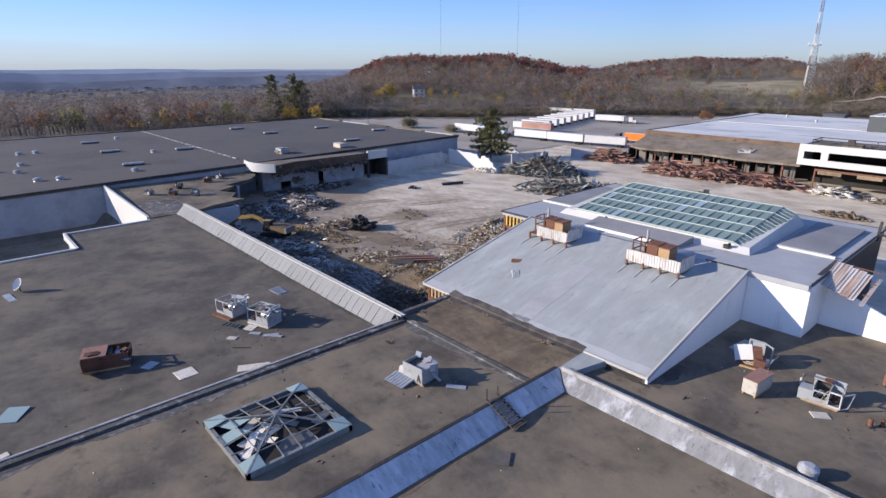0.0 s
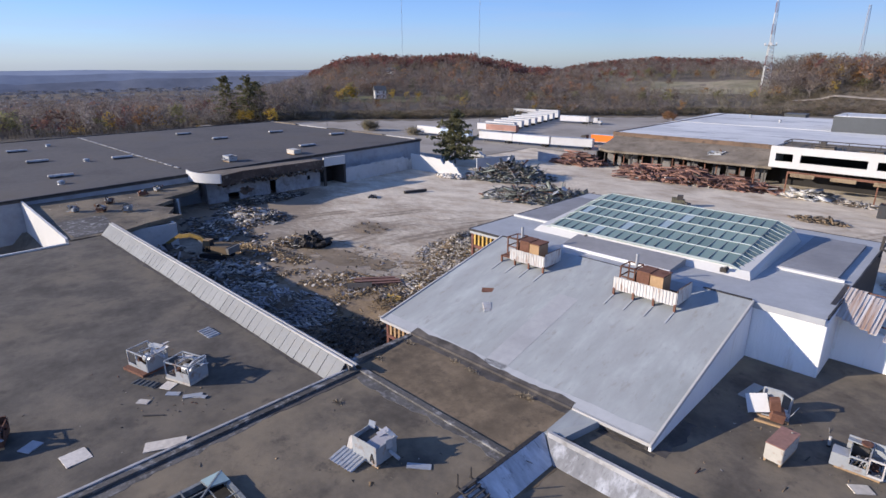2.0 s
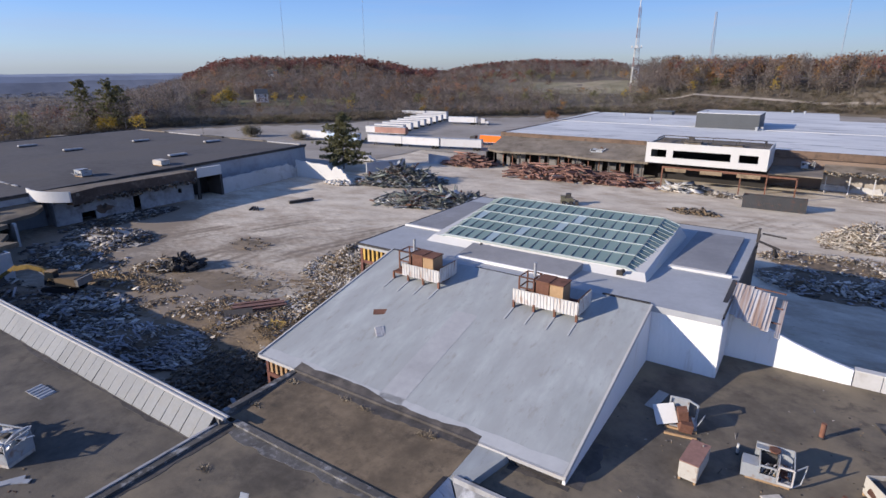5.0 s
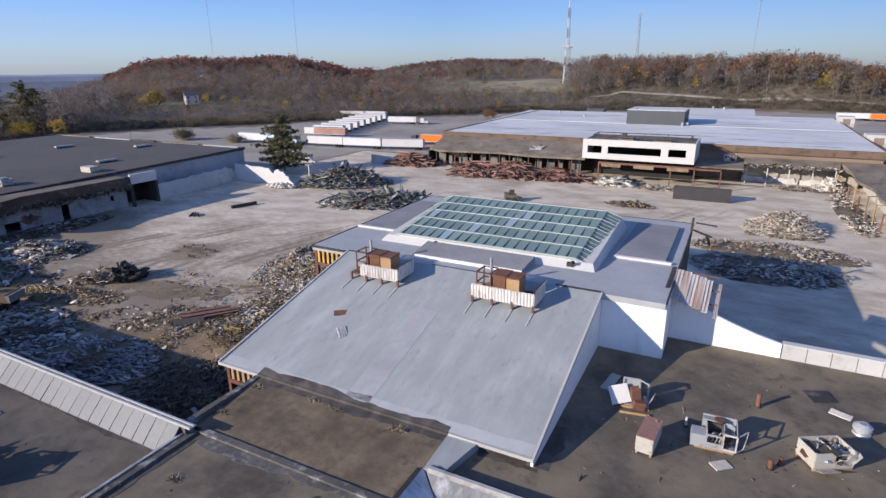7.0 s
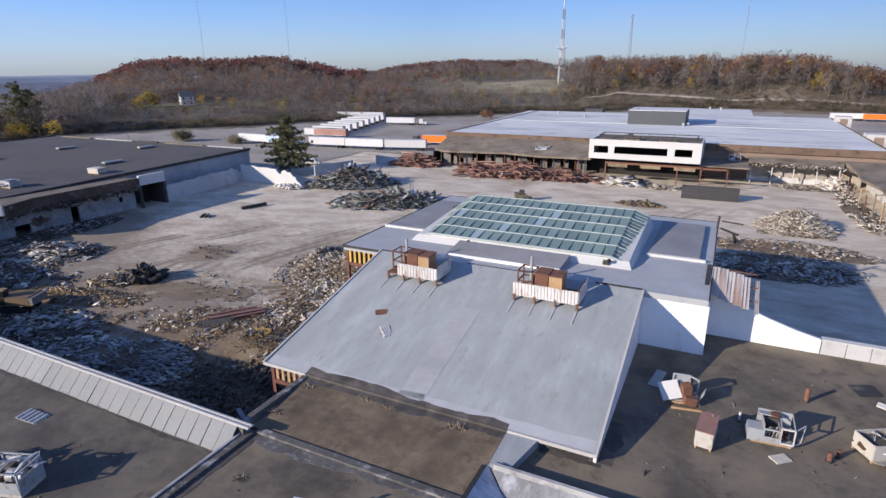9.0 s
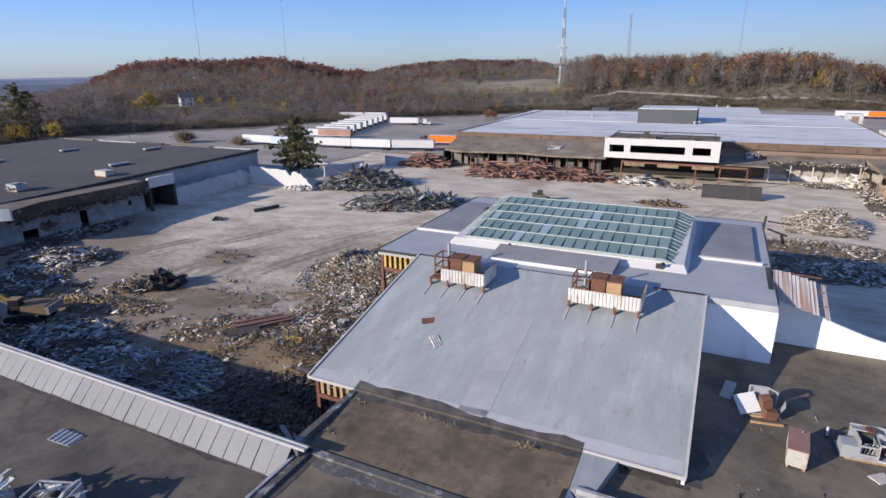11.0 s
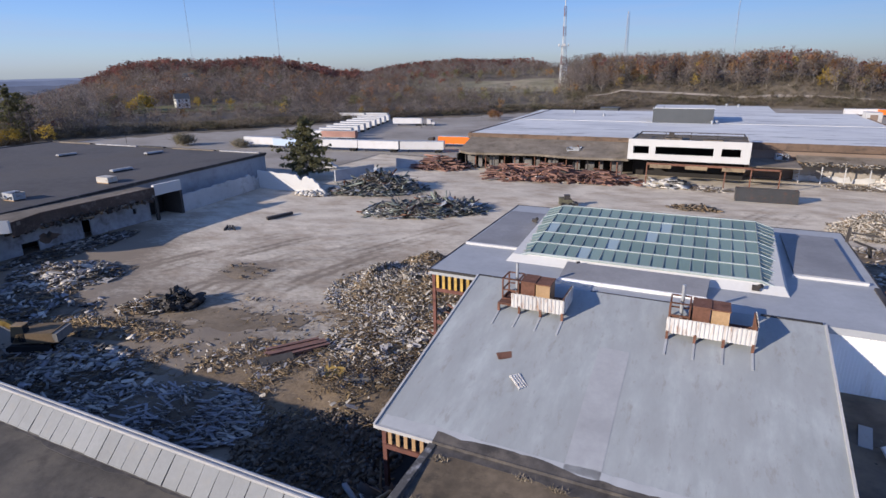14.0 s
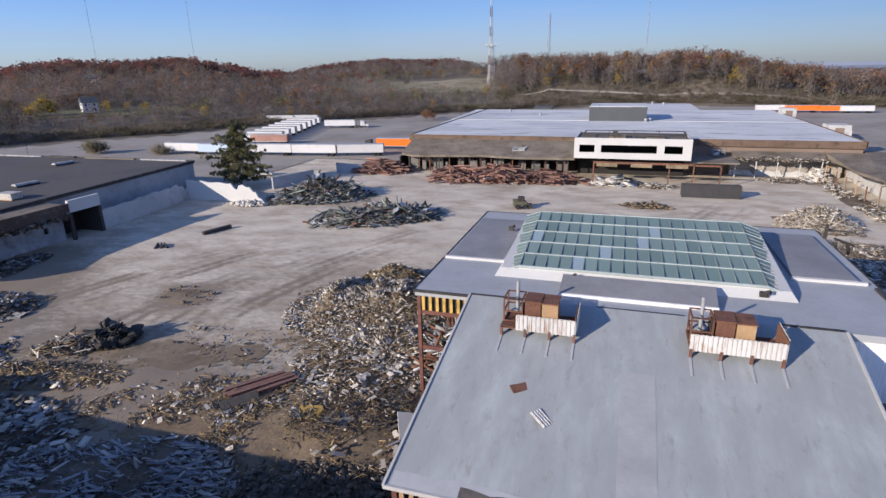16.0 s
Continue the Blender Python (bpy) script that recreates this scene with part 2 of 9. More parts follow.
TRACK = material("pale_dirt_track", (0.34, 0.30, 0.25), vary=0.2, big=0.05, fine=0.6)
LAWN = material("lawn", (0.125, 0.125, 0.06), vary=0.2, big=0.05, fine=0.6)
TRAILER_WHITE = material("trailer_white", (0.56, 0.56, 0.56), rough=0.4, vary=0.05, stain=(0.5, 0.48, 0.45), stain_scale=0.4, stain_amount=0.3, per_object=0.08)
TRAILER_BLUE = material("trailer_pale_blue", (0.42, 0.52, 0.66), rough=0.4, vary=0.05)
ORANGE = material("trailer_orange", (0.75, 0.17, 0.02), rough=0.4, vary=0.06)
TYRE = material("tyre_rubber", (0.02, 0.02, 0.02), rough=0.9, vary=0.2)
MACHINE_YELLOW = material("machine_yellow", (0.24, 0.165, 0.045), rough=0.5, vary=0.2, stain=(0.12, 0.09, 0.05), stain_scale=1.5, stain_amount=0.5)
CONTAINER = material("dark_container_paint", (0.05, 0.052, 0.056), rough=0.6, vary=0.25, stain=(0.12, 0.06, 0.04), stain_scale=1.2, stain_amount=0.3)
GLASS_DARK = material("dark_glass", (0.02, 0.025, 0.03), rough=0.1, vary=0.05, bump=0, spec=0.5)
BARK = material("bark", (0.17, 0.15, 0.135), vary=0.3, big=0.05, fine=0.5, bump=0)


def leaf(name, color, vary=0.25, big=0.06, stain=None, tone=0.34):
    """Thin leaves and twigs, which let some light through; each tree has a tone of its own."""
    m = material(name, color, rough=0.9, vary=vary * 0.6, big=big, fine=0.4, bump=0, per_island=0.08, spec=0.1, stain=stain, stain_scale=0.06, stain_amount=0.8, tone=tone)
    t = m.node_tree
    lit = t.nodes.new("ShaderNodeBsdfTranslucent")
    both = t.nodes.new("ShaderNodeMixShader")
    both.inputs[0].default_value = 0.45
    bsdf = t.nodes["Principled BSDF"]
    t.links.new(bsdf.inputs["Base Color"].links[0].from_socket, lit.inputs["Color"])
    t.links.new(bsdf.outputs[0], both.inputs[1])
    t.links.new(lit.outputs[0], both.inputs[2])
    t.links.new(both.outputs[0], t.nodes["Material Output"].inputs["Surface"])
    return m


TWIG = leaf("bare_twigs", (0.228, 0.196, 0.172), big=0.045, vary=0.4, stain=(0.15, 0.105, 0.085))
# twigs of the valley, greyed to paint the haze over them
TWIG_VALLEY_HAZE = leaf("haze_greyed_valley_twigs", (0.225, 0.205, 0.19), big=0.04, vary=0.35, stain=(0.165, 0.13, 0.12))
TWIG_PALE = leaf("pale_bare_twigs", (0.27, 0.24, 0.205), big=0.05, vary=0.4, stain=(0.22, 0.20, 0.10))
RUSSET = leaf("russet_leaves", (0.31, 0.17, 0.11), big=0.05, vary=0.45, stain=(0.27, 0.17, 0.07))
RED_LEAF = leaf("dark_red_leaves", (0.225, 0.093, 0.08), big=0.05, vary=0.45, stain=(0.17, 0.13, 0.10))
OCHRE = leaf("ochre_leaves", (0.32, 0.19, 0.085), big=0.05)
YELLOW_LEAF = leaf("yellow_leaves", (0.40, 0.29, 0.07), vary=0.2)
GREEN_LEAF = leaf("dull_green_leaves", (0.19, 0.18, 0.09))
NEEDLE = leaf("pine_needles", (0.155, 0.15, 0.08), big=0.6, vary=0.35, tone=0.0)
SCRUB = leaf("scrub_twigs", (0.215, 0.178, 0.135), big=0.04, vary=0.45, stain=(0.105, 0.10, 0.06))
# distance haze put into the base colours: paler and bluer the farther off
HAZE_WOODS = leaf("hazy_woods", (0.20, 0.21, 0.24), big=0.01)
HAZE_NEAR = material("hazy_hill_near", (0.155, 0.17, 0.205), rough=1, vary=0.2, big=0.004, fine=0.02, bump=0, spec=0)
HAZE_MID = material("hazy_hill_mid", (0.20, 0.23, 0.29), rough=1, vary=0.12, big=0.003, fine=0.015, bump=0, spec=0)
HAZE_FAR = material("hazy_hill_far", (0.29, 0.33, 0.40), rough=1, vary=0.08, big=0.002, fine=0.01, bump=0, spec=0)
# debris pieces
D_GREY = material("grey_scrap", (0.165, 0.158, 0.145), rough=0.6, vary=0.3, per_island=0.55)
D_GREEN = material("tarnished_scrap", (0.115, 0.13, 0.115), rough=0.5, metal=0.2, vary=0.3, per_island=0.6)
D_PALE = material("pale_plasterboard", (0.47, 0.435, 0.38), vary=0.3, per_island=0.4)
D_TAN = material("splintered_wood", (0.20, 0.145, 0.088), vary=0.3, per_island=0.5)
D_DARK = material("charred_scrap", (0.065, 0.06, 0.055), vary=0.3, per_island=0.5)
D_EARTH = material("rubble_earth", (0.155, 0.122, 0.088), vary=0.35, fine=2.5, big=0.4, bump=0.5, stain=(0.07, 0.06, 0.045), stain_scale=0.6)
STRAW_EARTH = material("straw_strewn_earth", (0.225, 0.17, 0.11), vary=0.4, fine=3.0, big=0.5, bump=0.6, stain=(0.085, 0.065, 0.042), stain_scale=0.5, stain_amount=0.6, second=(0.29, 0.215, 0.12))
D_STRAW = material("insulation_straw", (0.30, 0.22, 0.115), vary=0.3, per_island=0.4)
D_BLUE = material("pale_blue_sheet", (0.30, 0.295, 0.31), rough=0.6, vary=0.2, per_island=0.4)

# ---- mesh helpers ----
def part(name, bm, mat, parent=None, label="", smooth=False):
    me = bpy.data.meshes.new(name)
    bm.normal_update()
    bm.to_mesh(me)
    bm.free()
    for m in (mat if isinstance(mat, (list, tuple)) else [mat]):
        me.materials.append(m)
    if smooth:
        me.polygons.foreach_set("use_smooth", [True] * len(me.polygons))
    ob = new(name, me)
    if parent:
        ob.parent = parent
    if label:
        ob["label"] = label
    return ob


def thing(name, m, label, category, group="", kind=""):
    ob = new(name)
    ob.matrix_basis = m
    return tagged(ob, label, category, group, kind)


def box(bm, a, b, m=None, mi=0):
    """A box between two corners, in the frame m."""
    v = [Vector((x, y, z)) for x in (a[0], b[0]) for y in (a[1], b[1]) for z in (a[2], b[2])]
    if m:
        v = [m @ p for p in v]
    v = [bm.verts.new(p) for p in v]
    for f in ((0, 1, 3, 2), (4, 6, 7, 5), (0, 4, 5, 1), (2, 3, 7, 6), (0, 2, 6, 4), (1, 5, 7, 3)):
        bm.faces.new([v[i] for i in f]).material_index = mi
    return v


def boxes(*items, mi=0):
    bm = bmesh.new()
    for a, b in items:
        box(bm, a, b, None, mi)
    return bm


def solid(bm, top, bottom, mi=0):
    """A closed solid between two loops of the same number of corners."""
    t, b = [bm.verts.new(p) for p in top], [bm.verts.new(p) for p in bottom]
    bm.faces.new(t).material_index = mi
    bm.faces.new(b[::-1]).material_index = mi
    for i in range(len(t)):
        j = (i + 1) % len(t)
        bm.faces.new((t[j], t[i], b[i], b[j])).material_index = mi
    bmesh.ops.recalc_face_normals(bm, faces=bm.faces)


def slab(poly, z0, z1):
    """A slab over a plan polygon; z1 may be a function of x and y."""
    bm = bmesh.new()
    top = z1 if callable(z1) else (lambda x, y: z1)
    low = z0 if callable(z0) else (lambda x, y: z0)
    solid(bm, [(x, y, top(x, y)) for x, y in poly], [(x, y, low(x, y)) for x, y in poly])
    return bm


def bar(bm, p, q, w, h=None, mi=0):
    """A square bar from p to q."""
    p, q = Vector(p), Vector(q)
    d = q - p
    m = Matrix.Translation(p) @ d.to_track_quat("X", "Z").to_matrix().to_4x4()
    h = h or w
    return box(bm, (0, -w / 2, -h / 2), (d.length, w / 2, h / 2), m, mi)


def tube(bm, p, q, r0, r1=None, n=8, mi=0):
    p, q = Vector(p), Vector(q)
    r1 = r0 if r1 is None else r1
    m = Matrix.Translation(p) @ (q - p).to_track_quat("Z", "Y").to_matrix().to_4x4()
    L = (q - p).length
    a = [bm.verts.new(m @ Vector((r0 * math.cos(2 * math.pi * i / n), r0 * math.sin(2 * math.pi * i / n), 0))) for i in range(n)]
    b = [bm.verts.new(m @ Vector((r1 * math.cos(2 * math.pi * i / n), r1 * math.sin(2 * math.pi * i / n), L))) for i in range(n)]
    for i in range(n):
        j = (i + 1) % n
        bm.faces.new((a[i], a[j], b[j], b[i])).material_index = mi
    bm.faces.new(a[::-1]).material_index = mi
    bm.faces.new(b).material_index = mi


def corrugated(bm, p, u, v, n, depth, mi=0):
    """A ribbed sheet from corner p along u (across the ribs) and v, with n ribs."""
    p, u, v = Vector(p), Vector(u), Vector(v)
    w = u.cross(v).normalized() * depth
    prof = []
    for i in range(n):
        for s, off in ((0.0, 0), (0.25, 0), (0.35, 1), (0.75, 1), (0.9, 0)):
            prof.append(((i + s) / n, off))
    prof.append((1.0, 0))
    lo = [bm.verts.new(p + u * s + w * o) for s, o in prof]
    hi = [bm.verts.new(p + u * s + w * o + v) for s, o in prof]
    for i in range(len(prof) - 1):
        bm.faces.new((lo[i], lo[i + 1], hi[i + 1], hi[i])).material_index = mi


def fast(name, verts, faces, mats, index=None, parent=None):
    """A mesh object from arrays; faces is an array of triangles or quads."""
    me = bpy.data.meshes.new(name)
    k, nf = faces.shape[1], len(faces)
    me.vertices.add(len(verts))
    me.vertices.foreach_set("co", np.asarray(verts, np.float32).ravel())
    me.loops.add(nf * k)
    me.loops.foreach_set("vertex_index", faces.astype(np.int32).ravel())
    me.polygons.add(nf)
    me.polygons.foreach_set("loop_start", np.arange(0, nf * k, k, dtype=np.int32))
    for m in mats:
        me.materials.append(m)
    if index is not None:
        me.polygons.foreach_set("material_index", index.astype(np.int32))
    me.update(calc_edges=True)
    ob = new(name, me)
    if parent:
        ob.parent = parent
    return ob


def fbm(x, y, scale, seed=0.0, octaves=4):
    """Smooth value noise from sums of sines, for arrays."""
    out, amp, f = 0.0, 1.0, 1.0 / scale
    for k in range(octaves):
        a = seed * 1.7 + k * 2.3
        out = out + amp * np.sin(x * f * math.cos(a) + y * f * math.sin(a) + 1.3 * np.sin(y * f * 0.8 * math.cos(a * 1.9) - x * f * 0.7 + a) + a * 5)
        amp, f = amp * 0.55, f * 1.97
    return out / 2


def rotations(rx, ry, rz):
    """Arrays of rotation matrices, turned about x, then y, then z."""
    c, s = np.cos, np.sin
    o, i = np.zeros_like(rx), np.ones_like(rx)
    X = np.stack([i, o, o, o, c(rx), -s(rx), o, s(rx), c(rx)], -1).reshape(-1, 3, 3)
    Y = np.stack([c(ry), o, s(ry), o, i, o, -s(ry), o, c(ry)], -1).reshape(-1, 3, 3)
    Z = np.stack([c(rz), -s(rz), o, s(rz), c(rz), o, o, o, i], -1).reshape(-1, 3, 3)
    return Z @ Y @ X


CORNERS = np.array([(x, y, z) for x in (-0.5, 0.5) for y in (-0.5, 0.5) for z in (-0.5, 0.5)])
FACES = np.array(((0, 1, 3, 2), (4, 6, 7, 5), (0, 4, 5, 1), (2, 3, 7, 6), (0, 2, 6, 4), (1, 5, 7, 3)))


def shards(name, centre, size, turn, index, mats, rng, parent=None, rough=0.12):
    """Many bent, chipped pieces as one mesh."""
    n = len(centre)
    v = CORNERS[None] * size[:, None] * (1 + rough * rng.normal(size=(n, 8, 3)))
    bend = rng.normal(size=n) * 0.12
    v[:, :, 2] += bend[:, None] * np.abs(v[:, :, 0])
    v = np.einsum("nij,nkj->nki", turn, v) + centre[:, None]
    f = (np.arange(n)[:, None, None] * 8 + FACES[None]).reshape(-1, 4)
    return fast(name, v.reshape(-1, 3), f, mats, np.repeat(index, 6), parent)

# ---- ground, lots, court ----
HOME = (-10.0, 8.0)


def rise(x, y):
    """Height of the land."""
    x, y = np.asarray(x, float), np.asarray(y, float)
    dx, dy = x - HOME[0], y - HOME[1]
    r, az = np.hypot(dx, dy), np.degrees(np.arctan2(-dx, dy))
    far = np.interp(az, [-180, -60, -25, -14, -10, -7, -3, 3, 8, 12, 15.5, 18, 25, 30, 33, 36, 38, 42, 47, 51, 54, 57, 64, 90, 130, 180],
                    [0, 0, -6, 0, 6, 12, 18, 16, 15, 16, 16, 22, 25, 18, 9, 8, 17, 25, 22, 24, 20, 5, -26, -32, -10, 0])
    crest = np.interp(az, [-180, -16, -10, 10, 20, 30, 42, 58, 70, 180], [700, 560, 490, 510, 900, 900, 760, 760, 900, 900])
    foot = np.interp(az, [-180, -20, 0, 12, 25, 45, 62, 75, 180], [430, 430, 440, 410, 370, 330, 330, 300, 300])
    s = np.clip((r - foot) / (crest - foot), 0, 1)
    z = far * s * s * (3 - 2 * s) + np.clip((r - foot) / 60, 0, 1) * np.where(az < 62, 5.0, -4.0)
    drop = np.clip((r - crest) / 900, 0, 1)
    z = z - drop * np.interp(az, [-180, -20, 0, 50, 66, 100, 180], [20, 20, 40, 45, 25, 25, 20])
    z = z + np.clip((r - foot) / 200, 0, 1) * 1.5 * fbm(x, y, 60.0, 3)
    # the sunken yard between the west wing and the store
    yard = np.clip((x + 138) / 2, 0, 1) * np.clip((-92 - x) / 2, 0, 1) * np.clip((23 - y) / 2, 0, 1)
    flat = np.where(r < foot, 0.0, z)
    return flat - 0.35 - 3.3 * yard


def ground_sheet():
    rs = np.concatenate([np.arange(0, 420, 12.0), 420 * 1.045 ** np.arange(0, 55)])
    rs = rs[rs < 4600]
    az = np.radians(np.arange(0, 360, 1.5))
    R, A = np.meshgrid(rs[1:], az, indexing="ij")
    X, Y = HOME[0] + R * np.sin(A), HOME[1] + R * np.cos(A)
    v = np.stack([X, Y, rise(X, Y)], -1).reshape(-1, 3)
    n, m = len(rs) - 1, len(az)
    i, j = np.meshgrid(np.arange(n - 1), np.arange(m), indexing="ij")
    a, b = i * m + j, i * m + (j + 1) % m
    f = np.stack([a, b, b + m, a + m], -1).reshape(-1, 4)[:, ::-1]
    v = np.concatenate([v, [[*HOME, -0.35]]])
    ob = fast("ground", v, f, [FIELD])
    cap = bmesh.new()
    cap.from_mesh(ob.data)
    cap.verts.ensure_lookup_table()
    ring = [cap.verts[k] for k in range(m)]
    for k in range(m):
        cap.faces.new((cap.verts[-1], ring[(k + 1) % m], ring[k]))
    bmesh.ops.recalc_face_normals(cap, faces=cap.faces)
    cap.to_mesh(ob.data)
    cap.free()
    ob.data.polygons.foreach_set("use_smooth", [True] * len(ob.data.polygons))
    return tagged(ob, "brown late-autumn land with dead grass rising to hills", "ground", kind="structure")


ground_sheet()


def sheet(name, x0, x1, y0, y1, step, height, mat, label, category, keep=None):
    """A ground surface as a fine relief."""
    xs, ys = np.arange(x0, x1 + step / 2, step), np.arange(y0, y1 + step / 2, step)
    X, Y = np.meshgrid(xs, ys, indexing="ij")
    v = np.stack([X, Y, height(X, Y)], -1).reshape(-1, 3)
    i, j = np.meshgrid(np.arange(len(xs) - 1), np.arange(len(ys) - 1), indexing="ij")
    a = i * len(ys) + j
    f = np.stack([a, a + len(ys), a + len(ys) + 1, a + 1], -1).reshape(-1, 4)
    if keep is not None:
        c = v[f].mean(1)
        f = f[keep(c[:, 0], c[:, 1])]
    ob = fast(name, v, f, [mat])
    ob.data.polygons.foreach_set("use_smooth", [True] * len(ob.data.polygons))
    return tagged(ob, label, category, kind="structure")


def court_height(x, y):
    tracks = 0.06 * np.sin((x * 0.55 - y * 0.9) * 1.4) * np.clip(fbm(x, y, 14.0, 8), 0, 1)
    near = np.clip((75 - y) / 30, 0, 1) * np.clip((-45 - x) / 10, 0, 1)
    return 0.05 * fbm(x, y, 9.0, 1) + tracks + near * 0.25 * np.clip(fbm(x, y, 5.0, 5), -0.3, 1)


SWEEP_X, SWEEP_Y = (-83, -82.5, -81, -78, -73, -62), (50, 62, 73, 84, 97, 118)
RUTS = [(SWEEP_X, SWEEP_Y, o) for o in (-7.5, -3.2, -1.4, 0.9, 4.0)] + [((-104, -100, -94, -84, -70), (56, 70, 86, 104, 128), o) for o in (-4.0, 0.0, 2.6)] + [((-40, -30, -18, -6), (92, 104, 122, 150), o) for o in (-3, 0, 4)]


def soil_cover(x, y):
    """Where earth lies on the slab: round the heaps, in the near yard and along the machines' tracks."""
    g = 0.0
    for cx, cy, r, a in ((-54, 47, 14, 1.3), (-56, 63, 11, 0.8), (-74, 42, 16, 1.1), (-90, 47, 13, 1.0), (-112, 52, 14, 0.9), (-122, 66, 11, 1.2), (-124, 78, 7, 0.9), (-86, 56, 7, 0.6), (-88, 70.5, 5, 0.8), (-60, 80, 11, 0.6), (-50, 38, 9, 1.2), (0, 108, 13, 0.5), (-25, 137, 6, 0.5), (-60, 157, 16, 0.45), (-88, 122, 15, 0.5)):
        g = np.maximum(g, a * np.exp(-((x - cx) ** 2 + (y - cy) ** 2) / r ** 2))
    # wheel ruts that sweep round the heaps
    for px, py, off in RUTS:
        u = x - np.interp(y, py, px) - off
        fade = np.clip((y - py[0]) / 8, 0, 1) * np.clip((py[-1] - y) / 12, 0, 1)
        rut = np.exp(-((np.abs(u) - 1.05) / 0.36) ** 2) + 0.45 * np.exp(-(u / 1.8) ** 2)
        g = np.maximum(g, 0.6 * rut * fade * np.clip(0.45 + 0.8 * fbm(x, y, 7.0, 20 + off), 0.0, 1))
    g = g + 0.36 * np.clip((112 - y) / 40, 0, 1) * np.clip((-52 - x) / 14, 0, 1)
    return g + 0.22 * fbm(x, y, 18.0, 31) + 0.14 * fbm(x * 0.5 + y, y * 0.5 - x, 5.0, 33)


court = sheet("court_floor", -133, 40, 28, 184, 0.75, court_height, CONCRETE, "dusty broken concrete slab of the demolished mall court", "floor")
co = np.zeros(len(court.data.vertices) * 3, np.float32)
court.data.vertices.foreach_get("co", co)
soil = court.data.attributes.new("soil", "FLOAT", "POINT")
soil.data.foreach_set("value", soil_cover(co[0::3].astype(float), co[1::3].astype(float)).astype(np.float32))
sheet("parking_lot", -420, 150, 184, 440, 8, lambda x, y: 0.12 + 0.15 * fbm(x, y, 70.0, 2) * np.clip((y - 190) / 30, 0, 1), ASPHALT, "worn grey asphalt parking lot", "parking lot",
      keep=lambda x, y: np.hypot(x + 10, y - 8) < np.interp(np.degrees(np.arctan2(-(x + 10), y - 8)), [-20, 0, 12, 25, 45, 62, 75], [425, 430, 402, 362, 322, 322, 322]))
sheet("service_yard", -420, -133, 128, 184, 8, lambda x, y: 0.1 + 0.05 * fbm(x, y, 50.0, 4), ASPHALT, "asphalt yard beside the dark-roofed store", "parking lot",
      keep=lambda x, y: np.hypot(x + 10, y - 8) < 322)
sheet("east_lot", 40, 200, 30, 184, 8, lambda x, y: 0.08 + 0.05 * fbm(x, y, 50.0, 6), ASPHALT, "asphalt lot beyond the east wing", "parking lot")
sheet("sunken_yard", -134, -91, -70, 23.6, 2, lambda x, y: -3.3 + 0.12 * fbm(x, y, 6.0, 7), DIRT, "sunken yard of brown dirt and weeds", "ground")

# ---- the mall: wings and roofs ----
def structure(name, bm, mat, label, category, parent=None):
    return tagged(part(name, bm, mat, parent), label, category, kind="structure")


W, B, M, R4 = 4.8, 4.7, 5.5, 5.4      # roof heights: west wing, basin, middle, east
structure("roof_west", slab([(-90, -70), (-39.2, -70), (-39.2, 28.6), (-101.5, 28.6), (-100, 11), (-90, 11)], 4.2, W), TAR_WEST, "weathered brown-grey tar roof of the west wing", "roof")
structure("wall_west", slab([(-89.7, -70), (-39.5, -70), (-39.5, 30.2), (-101.2, 30.2), (-99.7, 11.3), (-89.7, 11.3)], -3.4, 4.2), WALL_PALE, "pale block walls of the west wing", "wall")
bm = boxes(((-90.25, -70, 4.0), (-89.9, 11.2, 5.02)), ((-100.2, 10.9, 4.0), (-89.9, 11.25, 5.05)), ((-100.3, 11.2, 4.0), (-99.9, 23.6, 5.0)))
structure("parapet_west", bm, WHITE, "low white parapet along the west wing's edge", "parapet")
structure("parapet_court_wall", boxes(((-102, 29.9, 4.2), (-38.9, 30.36, 6.3))), MOTTLED, "stained back of the court-side parapet", "parapet")
bm = boxes(((-102, 29.82, 6.3), (-38.3, 30.45, 6.36)), ((-102, 29.84, 6.36), (-38.3, 29.96, 6.46)), ((-102, 30.2, 6.36), (-38.3, 30.32, 6.44)))
structure("parapet_court", bm, CAP_WHITE, "white metal cap along the court-side parapet", "parapet")
bm = bmesh.new()
solid(bm, [(-101.8, 28.4, W), (-39.3, 28.4, W), (-39.3, 29.9, 6.22), (-101.8, 29.9, 6.22)], [(-101.8, 28.4, W - 0.2), (-39.3, 28.4, W - 0.2), (-39.3, 29.9, W - 0.2), (-101.8, 29.9, W - 0.2)])
slope_west = structure("parapet_slope_west", bm, FLASHING, "sloping white sheet lining of the court parapet", "parapet")
structure("roof_middle", slab([(-38.5, -70), (-22.7, -70), (-22.7, 30.6), (-38.5, 30.6)], 4.9, M), TAR, "weathered brown tar roof between the parapets", "roof")
structure("wall_middle", slab([(-38.5, -70), (-22.6, -70), (-22.6, 30.4), (-38.5, 30.4)], 0, 4.9), WALL_PALE, "walls under the middle roof", "wall")
structure("parapet_joint", boxes(((-39.2, -70, 4.2), (-38.5, 30.6, 5.68))), MOTTLED, "mottled flaking parapet over the roof joint", "parapet")
structure("parapet_joint_cap", boxes(((-39.32, -70, 5.6), (-39.12, 29.9, 5.76))), TRIM, "thin pale metal edge on the joint parapet", "trim")
structure("parapet_north", boxes(((-38.5, 30.6, 4.6), (-22.7, 31.1, 5.68))), MOTTLED, "low flaking parapet before the brown roof", "parapet")
